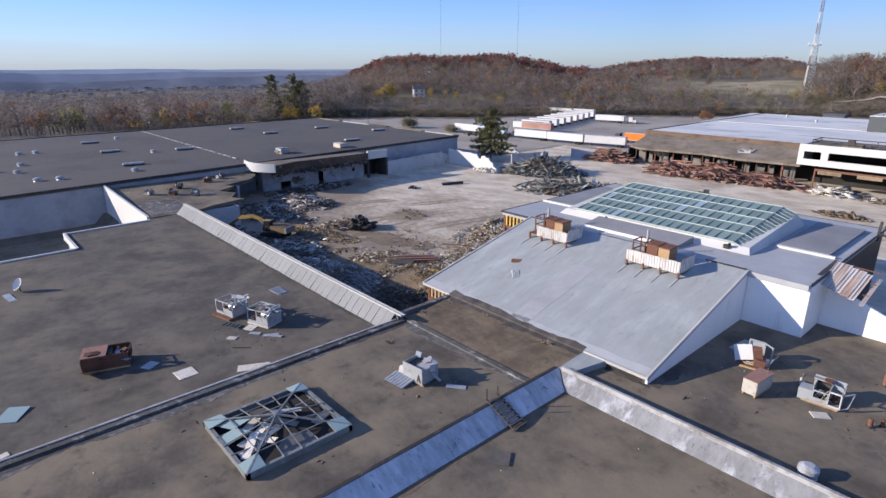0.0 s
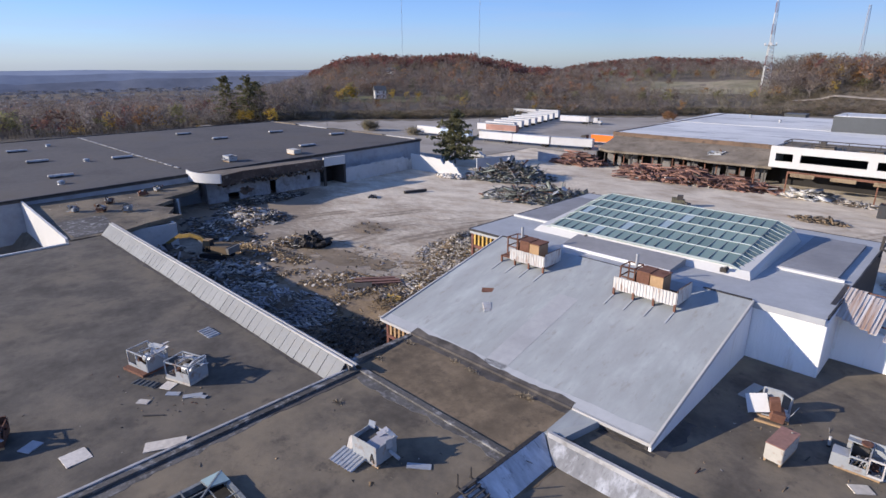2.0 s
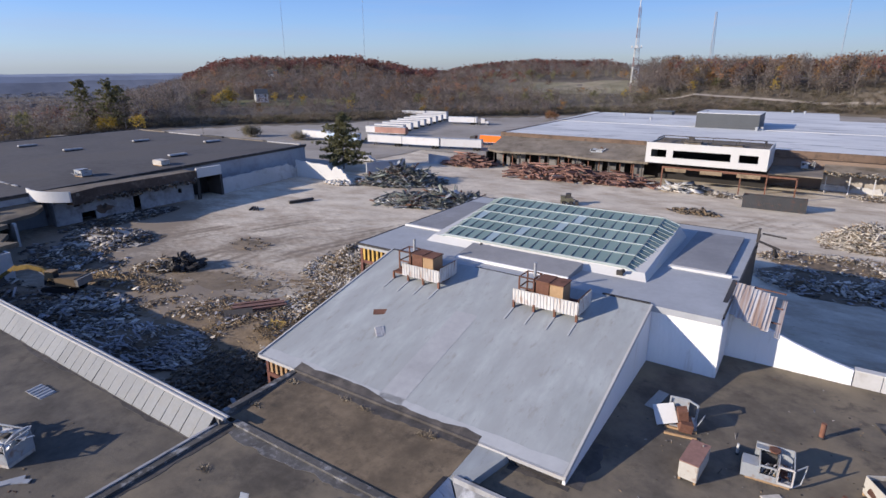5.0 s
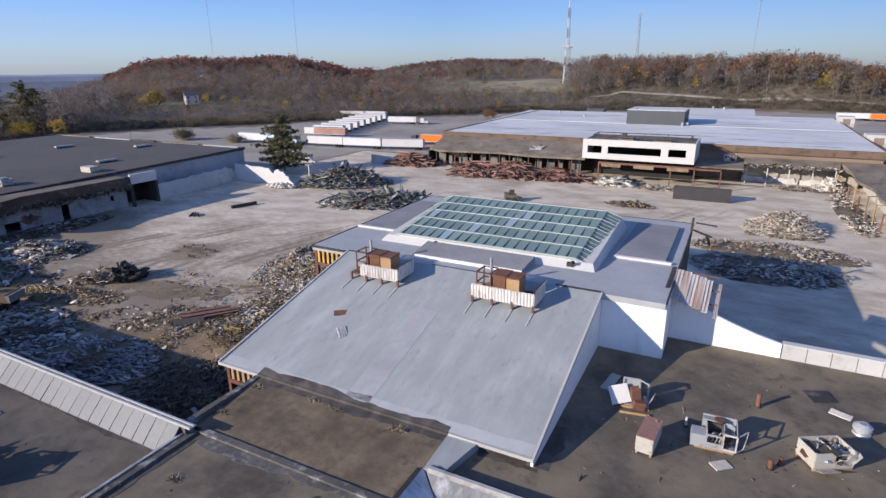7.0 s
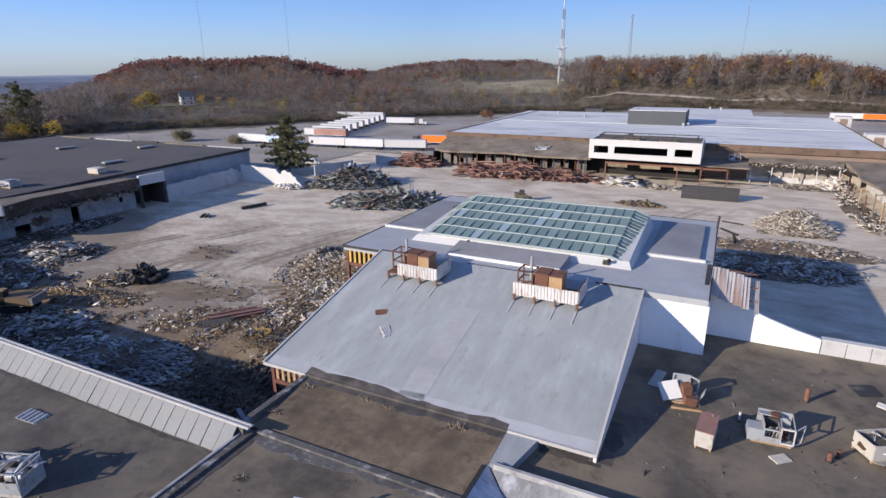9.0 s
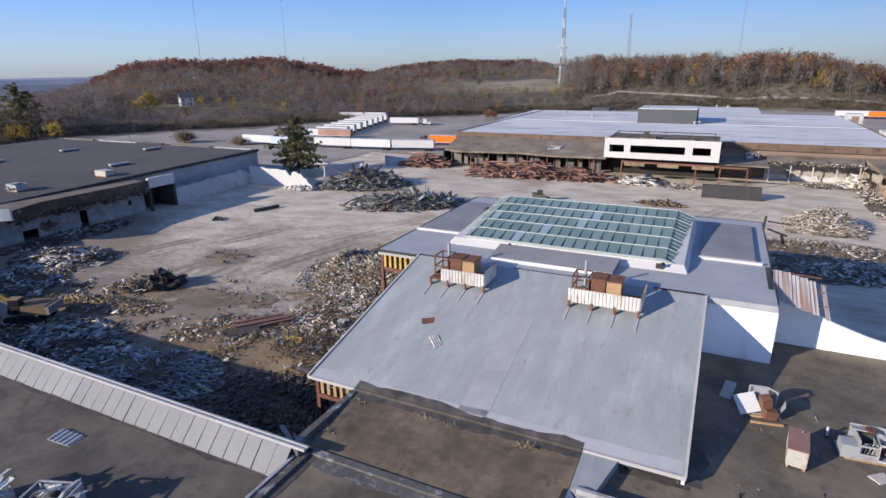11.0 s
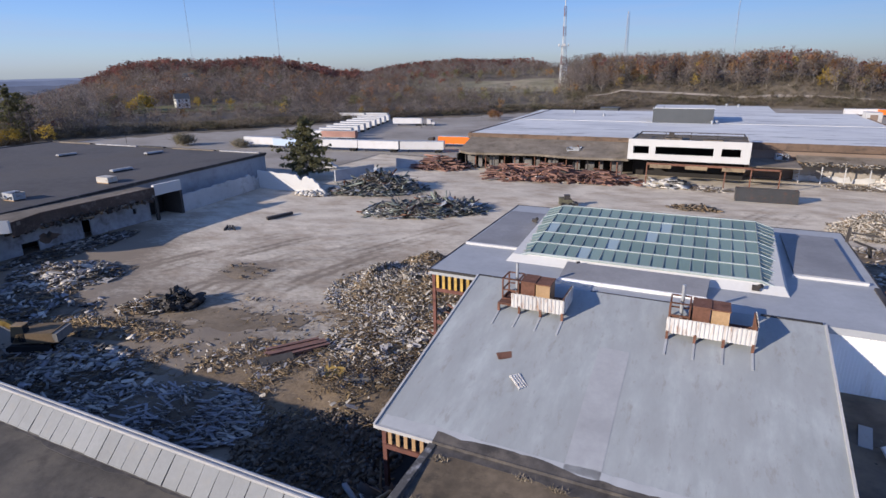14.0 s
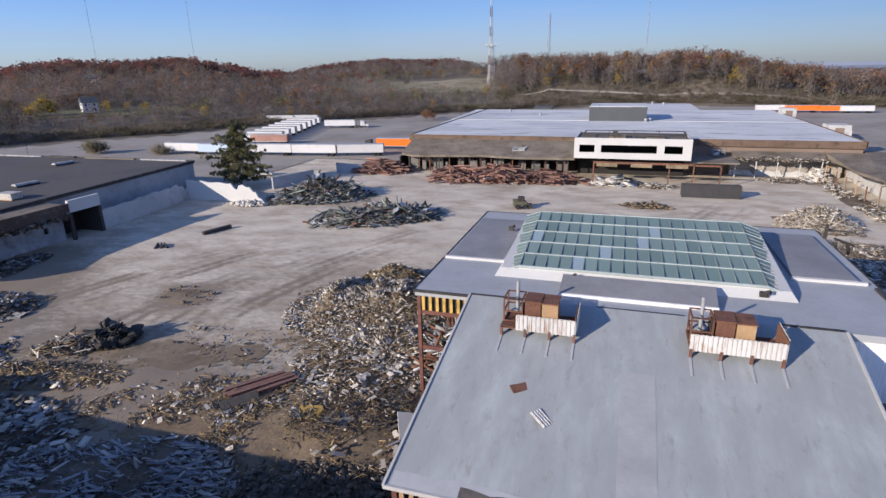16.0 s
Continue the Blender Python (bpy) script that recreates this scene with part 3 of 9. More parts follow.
structure("roof_brown", slab([(-39.6, 31.1), (-22.4, 31.1), (-22.4, 38.1), (-39.6, 38.1)], 4.3, lambda x, y: 5.55 + (y - 31.1) * 0.05), TAR_MOSS, "brown stained tar roof below the sloped deck", "roof")
structure("wall_brown", slab([(-39.4, 31.1), (-22.6, 31.1), (-22.6, 37.8), (-39.4, 37.8)], 0, 4.3), BRICK, "brown wall under the low roof", "wall")
structure("parapet_brown", boxes(((-40.1, 30.9, 3.6), (-39.6, 38.2, 5.95))), MOTTLED, "crumbling parapet at the court's edge", "parapet")
structure("roof_basin", slab([(-20.9, -70), (60, -70), (60, 33.2), (-20.9, 33.2)], 4.0, B), TAR, "sunken brown-grey tar roof", "roof")
bm = bmesh.new()
solid(bm, [(-20.7, -70, B), (-22.4, -70, 5.72), (-22.4, 34.4, 5.72), (-20.7, 33.0, B)], [(-20.7, -70, 3.3), (-22.4, -70, 3.3), (-22.4, 34.4, 3.3), (-20.7, 33.0, 3.3)])
structure("slope_basin_west", bm, WHITE_PEEL, "sloping parapet face with peeling pale coat", "parapet")
structure("cap_basin_west", boxes(((-22.7, -70, 5.4), (-22.4, 34.2, 5.78))), FLASHING, "black edge strip along the sloping parapet", "trim")
bm = bmesh.new()
solid(bm, [(-20.7, 33.0, B), (60, 33.0, B), (60, 34.1, 6.0), (-22.2, 34.4, 6.0)], [(-20.7, 33.0, 3.3), (60, 33.0, 3.3), (60, 34.1, 3.3), (-22.2, 34.4, 3.3)])
structure("slope_basin_north", bm, PAINT_PEEL, "sloping parapet face streaked with flaking white coat", "parapet")
structure("cap_basin_north", boxes(((-21.9, 34.1, 5.4), (60, 34.35, 6.1))), TRIM, "pale metal cap on the sloping parapet", "trim")
structure("edge_basin_north", boxes(((-21.4, 34.35, 5.2), (60, 34.6, 5.95))), FLASHING, "black flashing behind the metal cap", "trim")
structure("roof_east", slab([(-22.2, 34.6), (60, 34.6), (60, 61.2), (-22.2, 61.2)], 4.8, R4), TAR, "weathered tar roof of the east wing", "roof")
structure("wall_east", slab([(-22, 34.6), (60, 34.6), (60, 61.0), (-22, 61.0)], 0, 4.8), WALL_PALE, "pale walls under the east roof", "wall")
bm = bmesh.new()
solid(bm, [(-22.35, 34.3, 5.74), (-20.9, 34.3, 5.98), (-20.1, 37.95, 5.98), (-22.35, 37.95, 5.96)], [(-22.35, 34.3, 5.0), (-20.9, 34.3, 5.0), (-20.1, 37.95, 5.0), (-22.35, 37.95, 5.0)])
structure("saddle_flashing", bm, SILVER, "grey sloping saddle between two roofs", "flashing")

def ragged(name, p, q, w, z, mat, label, category, seed=1, rough=0.35, th=0.012):
    """A strip of felt or coat from p to q, lying to the right of the line, with an uneven free edge."""
    rng = random.Random(seed)
    p, q = Vector(p), Vector(q)
    d = (q - p).normalized()
    out = Vector((d.y, -d.x))
    n = max(4, int((q - p).length / 0.45))
    wide, near, far = w, [], []
    for k in range(n + 1):
        wide += rng.uniform(-rough, rough) * w * 0.6
        wide = min(max(wide, w * (1 - rough)), w * (1 + rough))
        a = p.lerp(q, k / n)
        near.append(a)
        far.append(a + out * wide)
    high = z if callable(z) else (lambda x, y: z)
    bm = bmesh.new()
    va = [bm.verts.new((v.x, v.y, high(v.x, v.y) + th)) for v in near]
    vb = [bm.verts.new((v.x, v.y, high(v.x, v.y) + th)) for v in far]
    vc = [bm.verts.new((v.x, v.y, high(v.x, v.y) - 0.02)) for v in far]
    for k in range(n):
        bm.faces.new((va[k], vb[k], vb[k + 1], va[k + 1]))
        bm.faces.new((vb[k], vc[k], vc[k + 1], vb[k + 1]))
    bmesh.ops.recalc_face_normals(bm, faces=bm.faces)
    return structure(name, bm, mat, label, category)


def brown_z(x, y):
    return 5.55 + (y - 31.1) * 0.05


FELT = material("dark_roofing_felt", (0.068, 0.062, 0.058), rough=0.8, vary=0.35, big=0.6, fine=2.5, stain=(0.13, 0.115, 0.10), stain_scale=0.7, stain_amount=0.5)
FLAKED = material("flaking_silver_coat", (0.105, 0.10, 0.094), rough=0.75, vary=0.35, big=0.5, fine=2.5, stain=(0.25, 0.245, 0.24), stain_scale=2.2, stain_amount=0.45, second=(0.05, 0.047, 0.045))
ragged("felt_joint", (-38.5, -40), (-38.5, 30.6), 0.85, M, FLAKED, "flaking silver coat along the joint parapet", "roofing felt", 3, 0.45)
ragged("felt_joint_dark", (-38.5, -40), (-38.5, 30.6), 0.42, M + 0.012, FELT, "dark felt strip along the joint parapet", "roofing felt", 4, 0.5)
ragged("felt_north", (-38.0, 30.6), (-22.8, 30.6), 0.7, M + 0.006, FLAKED, "flaking silver coat along the low parapet", "roofing felt", 5, 0.5)
ragged("felt_west", (-101.0, 28.42), (-39.4, 28.42), 0.32, W, FELT, "dark felt edge below the sloping sheets", "roofing felt", 6, 0.6)
ragged("felt_brown", (-39.5, 37.95), (-22.4, 37.95), 1.15, brown_z, FELT, "dark felt strip at the foot of the sloping roof", "roofing felt", 7, 0.3)
ragged("felt_brown_side", (-39.55, 31.2), (-39.55, 36.4), 0.35, brown_z, FELT, "dark felt strip along the crumbling parapet", "roofing felt", 8, 0.5)
ragged("felt_east", (-20.0, 37.9), (-15.9, 37.9), 0.55, R4, FELT, "dark felt at the corner of the sloping roof", "roofing felt", 9, 0.5)
ragged("felt_east_side", (-16.2, 38.0), (-16.2, 43.0), 0.9, R4, FELT, "dark felt along the white side wall", "roofing felt", 10, 0.6)
ragged("felt_basin", (-20.7, -40), (-20.7, 33.0), 0.45, B, TAR_MOSS, "earth and moss along the foot of the sloping parapet", "roofing felt", 11, 0.6)

# ---- the centre court building: sloped deck, flat deck ----
D = 10.7


def deck_z(y):
    return 6.1 + (y - 37.9) * (10.75 - 6.1) / (56.2 - 37.9)


bm = bmesh.new()
solid(bm, [(-44.3, 37.9, 6.1), (-16.3, 37.9, 6.1), (-16.3, 56.2, 10.75), (-43.9, 56.2, 10.75)], [(-44.3, 37.9, 5.8), (-16.3, 37.9, 5.8), (-16.3, 56.2, 10.4), (-43.9, 56.2, 10.4)])
structure("roof_slope", bm, SILVER, "sloping silver-grey membrane roof, patched and stained", "roof")
bm = bmesh.new()
for x, x1 in ((-44.36, -43.96), (-16.24, -16.24)):
    bar(bm, (x, 37.8, 6.02), (x1, 56.2, 10.67), 0.16, 0.34)
structure("trim_slope_sides", bm, CAP_WHITE, "pale metal edge trim of the sloping roof", "trim")
bm = bmesh.new()
bar(bm, (-44.4, 37.82, 5.98), (-39.9, 37.82, 5.98), 0.14, 0.26)
bar(bm, (-22.3, 37.82, 5.98), (-16.2, 37.82, 5.98), 0.14, 0.26)
structure("trim_slope_foot", bm, CAP_WHITE, "pale metal edge along the foot of the slope", "trim")
structure("flashing_slope", boxes(((-40.0, 37.95, 4.9), (-16.45, 38.4, 5.85))), FLASHING, "black flashing at the foot of the sloping roof", "flashing")
for name, x0, x1, y0, y1, mat, label in (("roof_slope_patch_1", -31.4, -29.2, 38.3, 49.5, SILVER_2, "darker rolled strip on the sloping roof"),):
    bm = bmesh.new()
    solid(bm, [(x, y, deck_z(y) + 0.012) for x, y in ((x0, y0), (x1, y0), (x1, y1), (x0, y1))], [(x, y, deck_z(y) - 0.02) for x, y in ((x0, y0), (x1, y0), (x1, y1), (x0, y1))])
    structure(name, bm, mat, label, "roof patch")
structure("gap_slope_top", boxes(((-43.9, 56.2, 10.3), (-38.2, 56.42, 10.82)), ((-33.5, 56.2, 10.3), (-27.0, 56.4, 10.76)), ((-20.5, 56.2, 10.3), (-16.4, 56.45, 10.84))), FLASHING, "dark open joint between slope and deck", "flashing")
structure("felt_slope_edge", boxes(((-39.9, 37.76, 5.6), (-22.35, 37.9, 6.11))), FELT, "dark felt turned down over the slope's lower edge", "roofing felt")
ragged("felt_slope", (-22.35, 37.88), (-39.9, 37.88), 0.55, lambda x, y: deck_z(y), FELT, "dark felt lapped over the foot of the sloping roof", "roofing felt", 13, 0.4, 0.016)
ragged("coat_slope_foot", (-16.4, 37.95), (-44.0, 37.95), 0.95, lambda x, y: deck_z(y), SILVER_3, "paler fresh coat along the foot of the sloping roof", "roof patch", 12, 0.12)
# flat deck with a hole under the skylight
bm = bmesh.new()
rings = [[bm.verts.new((x, y, z)) for x, y in loop] for z in (D, D - 0.55) for loop in (((-49.0, 56.2), (-10.9, 56.2), (-10.9, 84.6), (-49.0, 84.6)), ((-42.0, 62.0), (-19.0, 62.0), (-19.0, 78.0), (-42.0, 78.0)))]
for i in range(4):
    j = (i + 1) % 4
    for p, q in ((0, 1), (2, 3), (0, 2), (1, 3)):
        bm.faces.new((rings[p][i], rings[p][j], rings[q][j], rings[q][i]))
bmesh.ops.recalc_face_normals(bm, faces=bm.faces)
structure("roof_deck", bm, SILVER_3, "flat silver-grey deck round the big skylight", "roof")
structure("roof_deck_west_patch", boxes(((-48.8, 65.3, D), (-43.2, 81.1, D + 0.03))), SILVER_DARK, "darker grey membrane field on the deck", "roof")
structure("roof_deck_east_patch", boxes(((-17.2, 67.0, D), (-12.2, 81.2, D + 0.3))), SILVER_DARK, "raised darker grey roof panel", "roof")
structure("trim_deck_step_west", boxes(((-48.9, 64.95, D), (-42.6, 65.3, D + 0.25))), WHITE, "white curb across the deck", "trim")
structure("trim_deck_step_east", boxes(((-17.4, 66.65, D), (-11.6, 67.0, D + 0.26))), WHITE, "white curb across the deck", "trim")
bm = bmesh.new()
for a, b in (((-49.08, 56.2), (-49.08, 84.6)), ((-49.1, 56.15), (-44.0, 56.15)), ((-10.85, 56.9), (-10.85, 84.6)), ((-49.1, 84.65), (-10.8, 84.65))):
    bar(bm, (*a, D - 0.08), (*b, D - 0.08), 0.14, 0.24)
structure("trim_deck", bm, FLASHING, "dark weathered edge of the deck", "trim")
# shade under the deck is put into the floor's colour
structure("floor_centre", boxes(((-48.6, 38.3, 0.02), (-10.9, 84.4, 0.16))), DARK, "littered floor under the deck, painted near-black for shade", "floor")
# walls that carry the centre building
bm = bmesh.new()
solid(bm, [(-16.25, 37.95, 5.3), (-16.25, 56.4, 5.3), (-16.25, 56.4, 10.5), (-16.25, 37.95, 5.9)], [(-16.55, 37.95, 5.3), (-16.55, 56.4, 5.3), (-16.55, 56.4, 10.5), (-16.55, 37.95, 5.9)])
structure("wall_slope_side", bm, BRIGHT, "white metal side wall under the sloping roof", "wall")
bm = boxes(((-16.3, 56.5, 0), (-10.75, 56.85, 10.4)), ((-11.05, 56.85, 0), (-10.75, 61.3, 10.4)))
structure("wall_wing", bm, BRIGHT, "white metal wing wall at the deck's corner", "wall")
bm = bmesh.new()
corrugated(bm, (-16.25, 56.46, 5.4), (5.5, 0, 0), (0, 0, 5.0), 24, 0.018)
structure("cladding_wing", bm, BRIGHT, "white ribbed sheet cladding", "cladding")
bm = bmesh.new()
tops = [(-10.75, 9.6), (-9.2, 9.3), (-7.8, 8.75), (-5.6, 7.9), (-3.4, 7.2), (-1.5, 6.75)]
solid(bm, [(x, 61.2, z) for x, z in tops] + [(-1.5, 61.2, 5.0), (-10.75, 5.0 * 0 + 61.2, 5.0)], [(x, 61.5, z) for x, z in tops] + [(-1.5, 61.5, 5.0), (-10.75, 61.5, 5.0)])
structure("wall_torn", bm, BRIGHT, "white wall torn down to a falling curve", "wall")
bm = bmesh.new()
for i in range(len(tops) - 1):
    (xa, za), (xb, zb) = tops[i], tops[i + 1]
    n = max(2, int((xb - xa) / 0.28))
    for k in range(n):
        s = (k + 0.5) / n
        x, z = xa + (xb - xa) * s, za + (zb - za) * s
        box(bm, (x - 0.05, 61.18, 5.42), (x + 0.05, 61.21, z - 0.05))
structure("cladding_torn", bm, BRIGHT, "white ribbed sheets on the torn wall", "cladding")
parapet_east = structure("parapet_east", boxes(((-1.4, 61.3, 4.9), (60, 61.7, 6.75))), WALL_WHITE, "off-white panelled parapet of the east roof", "parapet")
for i in range(34):
    a = -1.35 + i * 1.8
    part("panel", boxes(((a, 61.2, 5.42), (a + 1.74, 61.3, 6.7))), WALL_WHITE, parapet_east)
structure("cap_parapet_east", boxes(((-1.45, 61.1, 6.75), (60, 61.8, 6.86))), WHITE, "white cap on the parapet", "trim")
structure("wall_deck_east", boxes(((-11.2, 61.3, 0), (-10.95, 84.4, 10.1))), DARK_STEEL, "dark torn wall at the deck's east edge", "wall")
structure("wall_deck_back", boxes(((-48.8, 84.2, 0), (-11.0, 84.5, 10.1))), DARK_STEEL, "dark wall at the back of the deck", "wall")
structure("wall_under_deck", boxes(((-40, 60, 0), (-16.5, 60.3, 10.1)), ((-30, 40.5, 0), (-16.6, 40.8, 5.9))), DARK, "inner walls under the deck, painted near-black for shade", "wall")

# ---- the dark-roofed store in the west ----
def big_z(x, y):
    return 6.0 + (y - 24) * 0.0192


BIG = [(-134, -70), (-134, 128), (-223, 126), (-239, 15), (-247, -70)]
structure("roof_store", slab(BIG, lambda x, y: big_z(x, y) - 0.5, big_z), TAR_DARK, "wide dark grey tar roof of the store", "roof")
structure("wall_store", slab([(-134.2, -70), (-134.2, 127.7), (-222.7, 125.7), (-238.7, 15), (-246.7, -70)], -3.5, lambda x, y: big_z(x, y) - 0.5), WALL_PALE, "pale blue-grey block walls of the store", "wall")
bm = bmesh.new()
for i in range(5):
    (xa, ya), (xb, yb) = BIG[i], BIG[(i + 1) % 5]
    bar(bm, (xa, ya, big_z(xa, ya) + 0.06), (xb, yb, big_z(xb, yb) + 0.06), 0.5, 0.34)
structure("parapet_store", bm, FLASHING, "low dark parapet round the store roof", "parapet")
structure("wall_wedge", slab([(-134, 23.7), (-102.5, 23.7), (-102.5, 24.1), (-134, 24.1)], -3.4, lambda x, y: 5.75 + (x + 134) / 31.5 * -0.75), WHITE, "white wall between the sunken yard and the link roof", "wall")
link = [(-134, 24.1), (-102, 24.1), (-101.6, 31.2), (-104, 36), (-105.5, 42.5), (-108, 41.0), (-112, 43.5), (-116, 41.5), (-119, 46), (-121, 44.6), (-124, 52), (-128, 55), (-134, 57)]
structure("roof_link", slab(link, 4.2, 4.85), TAR, "brown tar link roof with a ragged torn edge", "roof")
structure("roof_link_patch", slab([(-115, 25.0), (-103, 25.0), (-103, 31.0), (-115, 32.5)], 4.85, 4.9), MOTTLED, "grey torn membrane patch", "roof")
structure("wall_link", boxes(((-122, 40.0, 0), (-103.5, 40.4, 4.2)), ((-103.5, 30.5, 0), (-103.1, 40.4, 4.2)), ((-130, 47.5, 0), (-121, 47.9, 4.2))), WALL_WHITE, "pale inner walls bared by the demolition", "wall")
# torn storefront
structure("roof_storefront", boxes(((-134, 57.6, 6.3), (-127.6, 87.5, 6.75))), TAR_BROWN, "tan strip roof over the torn storefront", "roof")
structure("fascia_storefront", boxes(((-127.9, 64.6, 5.0), (-127.5, 87.5, 7.0))), FASCIA_DARK, "brown broken fascia band", "fascia")
front = structure("wall_storefront", boxes(((-130.2, 57.6, 0), (-129.8, 62.2, 5.2)), ((-130.2, 62.2, 1.9), (-129.8, 65.0, 5.2)), ((-130.2, 65.0, 0), (-129.8, 73.0, 5.2)), ((-130.2, 73.0, 3.3), (-129.8, 74.6, 5.2)),
                      ((-130.2, 74.6, 0), (-129.8, 83.6, 5.2)), ((-130.2, 83.6, 0), (-129.8, 84.5, 2.0)), ((-130.2, 83.6, 3.1), (-129.8, 84.5, 5.2)), ((-130.2, 84.5, 0), (-129.8, 87.5, 5.2)), ((-133.8, 57.4, 0), (-129.8, 57.7, 5.6))),
                  WALL_DIM, "bared pale storefront wall with torn openings", "wall")
rngs = np.random.default_rng(5)
bm = bmesh.new()
ring = [(66.9 + 1.9 * math.cos(a) * rngs.uniform(0.6, 1.2), 1.9 + 0.9 * math.sin(a) * rngs.uniform(0.6, 1.3)) for a in np.arange(0, 6.28, 0.35)]
solid(bm, [(-129.77, y, z) for y, z in ring], [(-129.82, y, z) for y, z in ring])
structure("wall_storefront_scar", bm, BROWN_BAND, "red-brown scar where cladding was torn off", "wall")
# black wall painted as the unlit depth behind the openings
structure("wall_storefront_back", boxes(((-134, 62.5, 0), (-133.6, 94, 5.2))), DARK, "near-black wall that stands in for shade behind the storefront", "wall")
BOW = [(-135.2 + 10.0 * u, 55.6 + 3.3 * u ** 2.4 - 0.5 * math.sin(math.pi * u)) for u in [k / 12 for k in range(13)]]
bm = bmesh.new()
solid(bm, [(x, y - 0.15, 7.6 - 0.25 * k / 12) for k, (x, y) in enumerate(BOW)] + [(x, y + 0.15, 7.6 - 0.25 * k / 12) for k, (x, y) in list(enumerate(BOW))[::-1]], [(x, y - 0.15, 5.3) for x, y in BOW] + [(x, y + 0.15, 5.3) for x, y in BOW[::-1]])
structure("fascia_curved", bm, WHITE, "curved white fascia left standing", "fascia")
structure("roof_storefront_end", slab([(x, y + 0.15) for x, y in BOW] + [(-125.6, 60.5), (-127.6, 64.5), (-134, 64.5)], 6.2, lambda x, y: 6.78), TAR_BROWN, "rounded tan end of the strip roof", "roof")
structure("fascia_storefront_end", slab([(-125.3, 59.0), (-125.1, 59.1), (-127.3, 64.8), (-127.6, 64.6)], 4.6, 7.0), FASCIA_DARK, "brown torn fascia below the rounded roof end", "fascia")
rngh = np.random.default_rng(17)
m = 260
hang = np.stack([np.full(m, -127.75) + rngh.normal(size=m) * 0.35, rngh.uniform(59.5, 87.5, m), 4.75 + 0.35 * rngh.normal(size=m)], -1)
torn = shards("torn_fascia_strips", hang, np.exp(rngh.normal(size=(m, 3)) * 0.45) * (0.12, 0.5, 0.35), rotations(rngh.normal(size=m) * 0.5, rngh.normal(size=m) * 0.3, rngh.normal(size=m) * 0.3), rngh.choice(4, m, p=(0.5, 0.2, 0.2, 0.1)), [D_DARK, FASCIA_DARK, D_TAN, D_GREY], rngh)
tagged(torn, "torn boards and felt hanging from the storefront fascia", "debris", kind="stuff")
for k, (u, w, h, mat) in enumerate(((0.02, 14, 0.5, TRIM), (0.2, 16, 0.45, TAR_BROWN), (0.42, 9, 0.6, FLASHING), (0.55, 18, 0.45, TRIM), (0.78, 15, 0.5, TAR_BROWN))):
    xa = -134 - 89 * u
    ya = 128 - 2 * u
    bm = bmesh.new()
    bar(bm, (xa, ya - 0.3, 8.05), (xa - w, ya - 0.3 - 2 * w / 89, 8.05), 0.9, h)
    structure("cap_store", bm, mat, "broken length of parapet cap on the dark roof", "trim")
structure("portal_sign", boxes(((-128.3, 87.6, 5.2), (-127.7, 94.2, 7.4))), WHITE, "blank white sign band over the store entrance", "sign")
structure("portal", boxes(((-133.5, 93.8, 0), (-127.9, 94.4, 5.2)), ((-128.3, 87.5, 0), (-127.8, 88.1, 5.2)), ((-133.6, 87.5, 5.2), (-128.3, 94.4, 5.6))), DARK_STEEL, "dark store entrance portal", "portal")
bm = bmesh.new()
ruin = [(94.4, 3.7), (97, 3.95), (98.2, 3.7), (101, 3.95), (104, 3.7), (105, 4.1), (108, 3.9), (109.5, 4.25), (112, 3.85), (114, 4.1), (116, 3.8), (117.5, 4.3), (118.6, 3.4), (119.5, 3.6), (120.3, 2.4), (121.2, 2.9), (122.6, 4.4)]
solid(bm, [(-128.4 - 0.1 * (y - 94), y, z) for y, z in ruin] + [(-131.2, 122.6, 0), (-128.4, 94.4, 0)], [(-128.9 - 0.1 * (y - 94), y, z) for y, z in ruin] + [(-131.7, 122.6, 0), (-128.9, 94.4, 0)])
structure("wall_ruin_west", bm, WALL_WHITE, "whitewashed wall stub with a ragged top", "wall")
bm = bmesh.new()
ruin2 = [(-131.4, 4.7), (-129, 4.5), (-127, 4.65), (-125, 4.3), (-122, 4.45), (-120, 4.2), (-118.8, 4.3), (-117.9, 3.2), (-117.2, 2.9), (-116.6, 3.9), (-115.6, 4.2), (-114.6, 3.6), (-113.8, 3.7), (-113.0, 2.7), (-112.2, 2.5), (-111.6, 1.4), (-110.8, 1.0), (-110.0, 0.1)]
solid(bm, [(x, 121.2, z) for x, z in ruin2] + [(-131.4, 121.2, 0)], [(x, 121.7, z) for x, z in ruin2] + [(-131.4, 121.7, 0)])
structure("wall_ruin_north", bm, WHITE, "broken white wall end standing in rubble", "wall")
structure("wall_retaining", slab([(-117.5, 136), (-112.8, 148.6), (-113.3, 148.8), (-118, 136.2)], 0, 3.0), WALL_PALE, "pale concrete retaining wall in shade", "wall")
structure("wall_stub", slab([(-112, 160), (-103, 163.5), (-103.3, 164), (-112.3, 160.6)], 0, lambda x, y: 3.1 if x < -108 else 2.0), WALL_PALE, "broken block of concrete wall", "wall")

# ---- the white-roofed store in the north ----
structure("roof_anchor", slab([(-96, 180), (25.5, 180), (26.5, 284), (-101, 284)], 8.2, 9.0), WHITE_ROOF, "vast white membrane roof of the north store", "roof")
structure("roof_anchor_back", slab([(-40, 284), (-2, 284), (-2, 326), (-40, 326)], 8.2, 9.0), WHITE_ROOF, "white membrane roof of the rear bay", "roof")
structure("wall_anchor", slab([(-95.7, 180.3), (25.2, 180.3), (26.2, 283.7), (-100.7, 283.7)], 0, 8.2), BRICK, "brown brick walls of the north store", "wall")
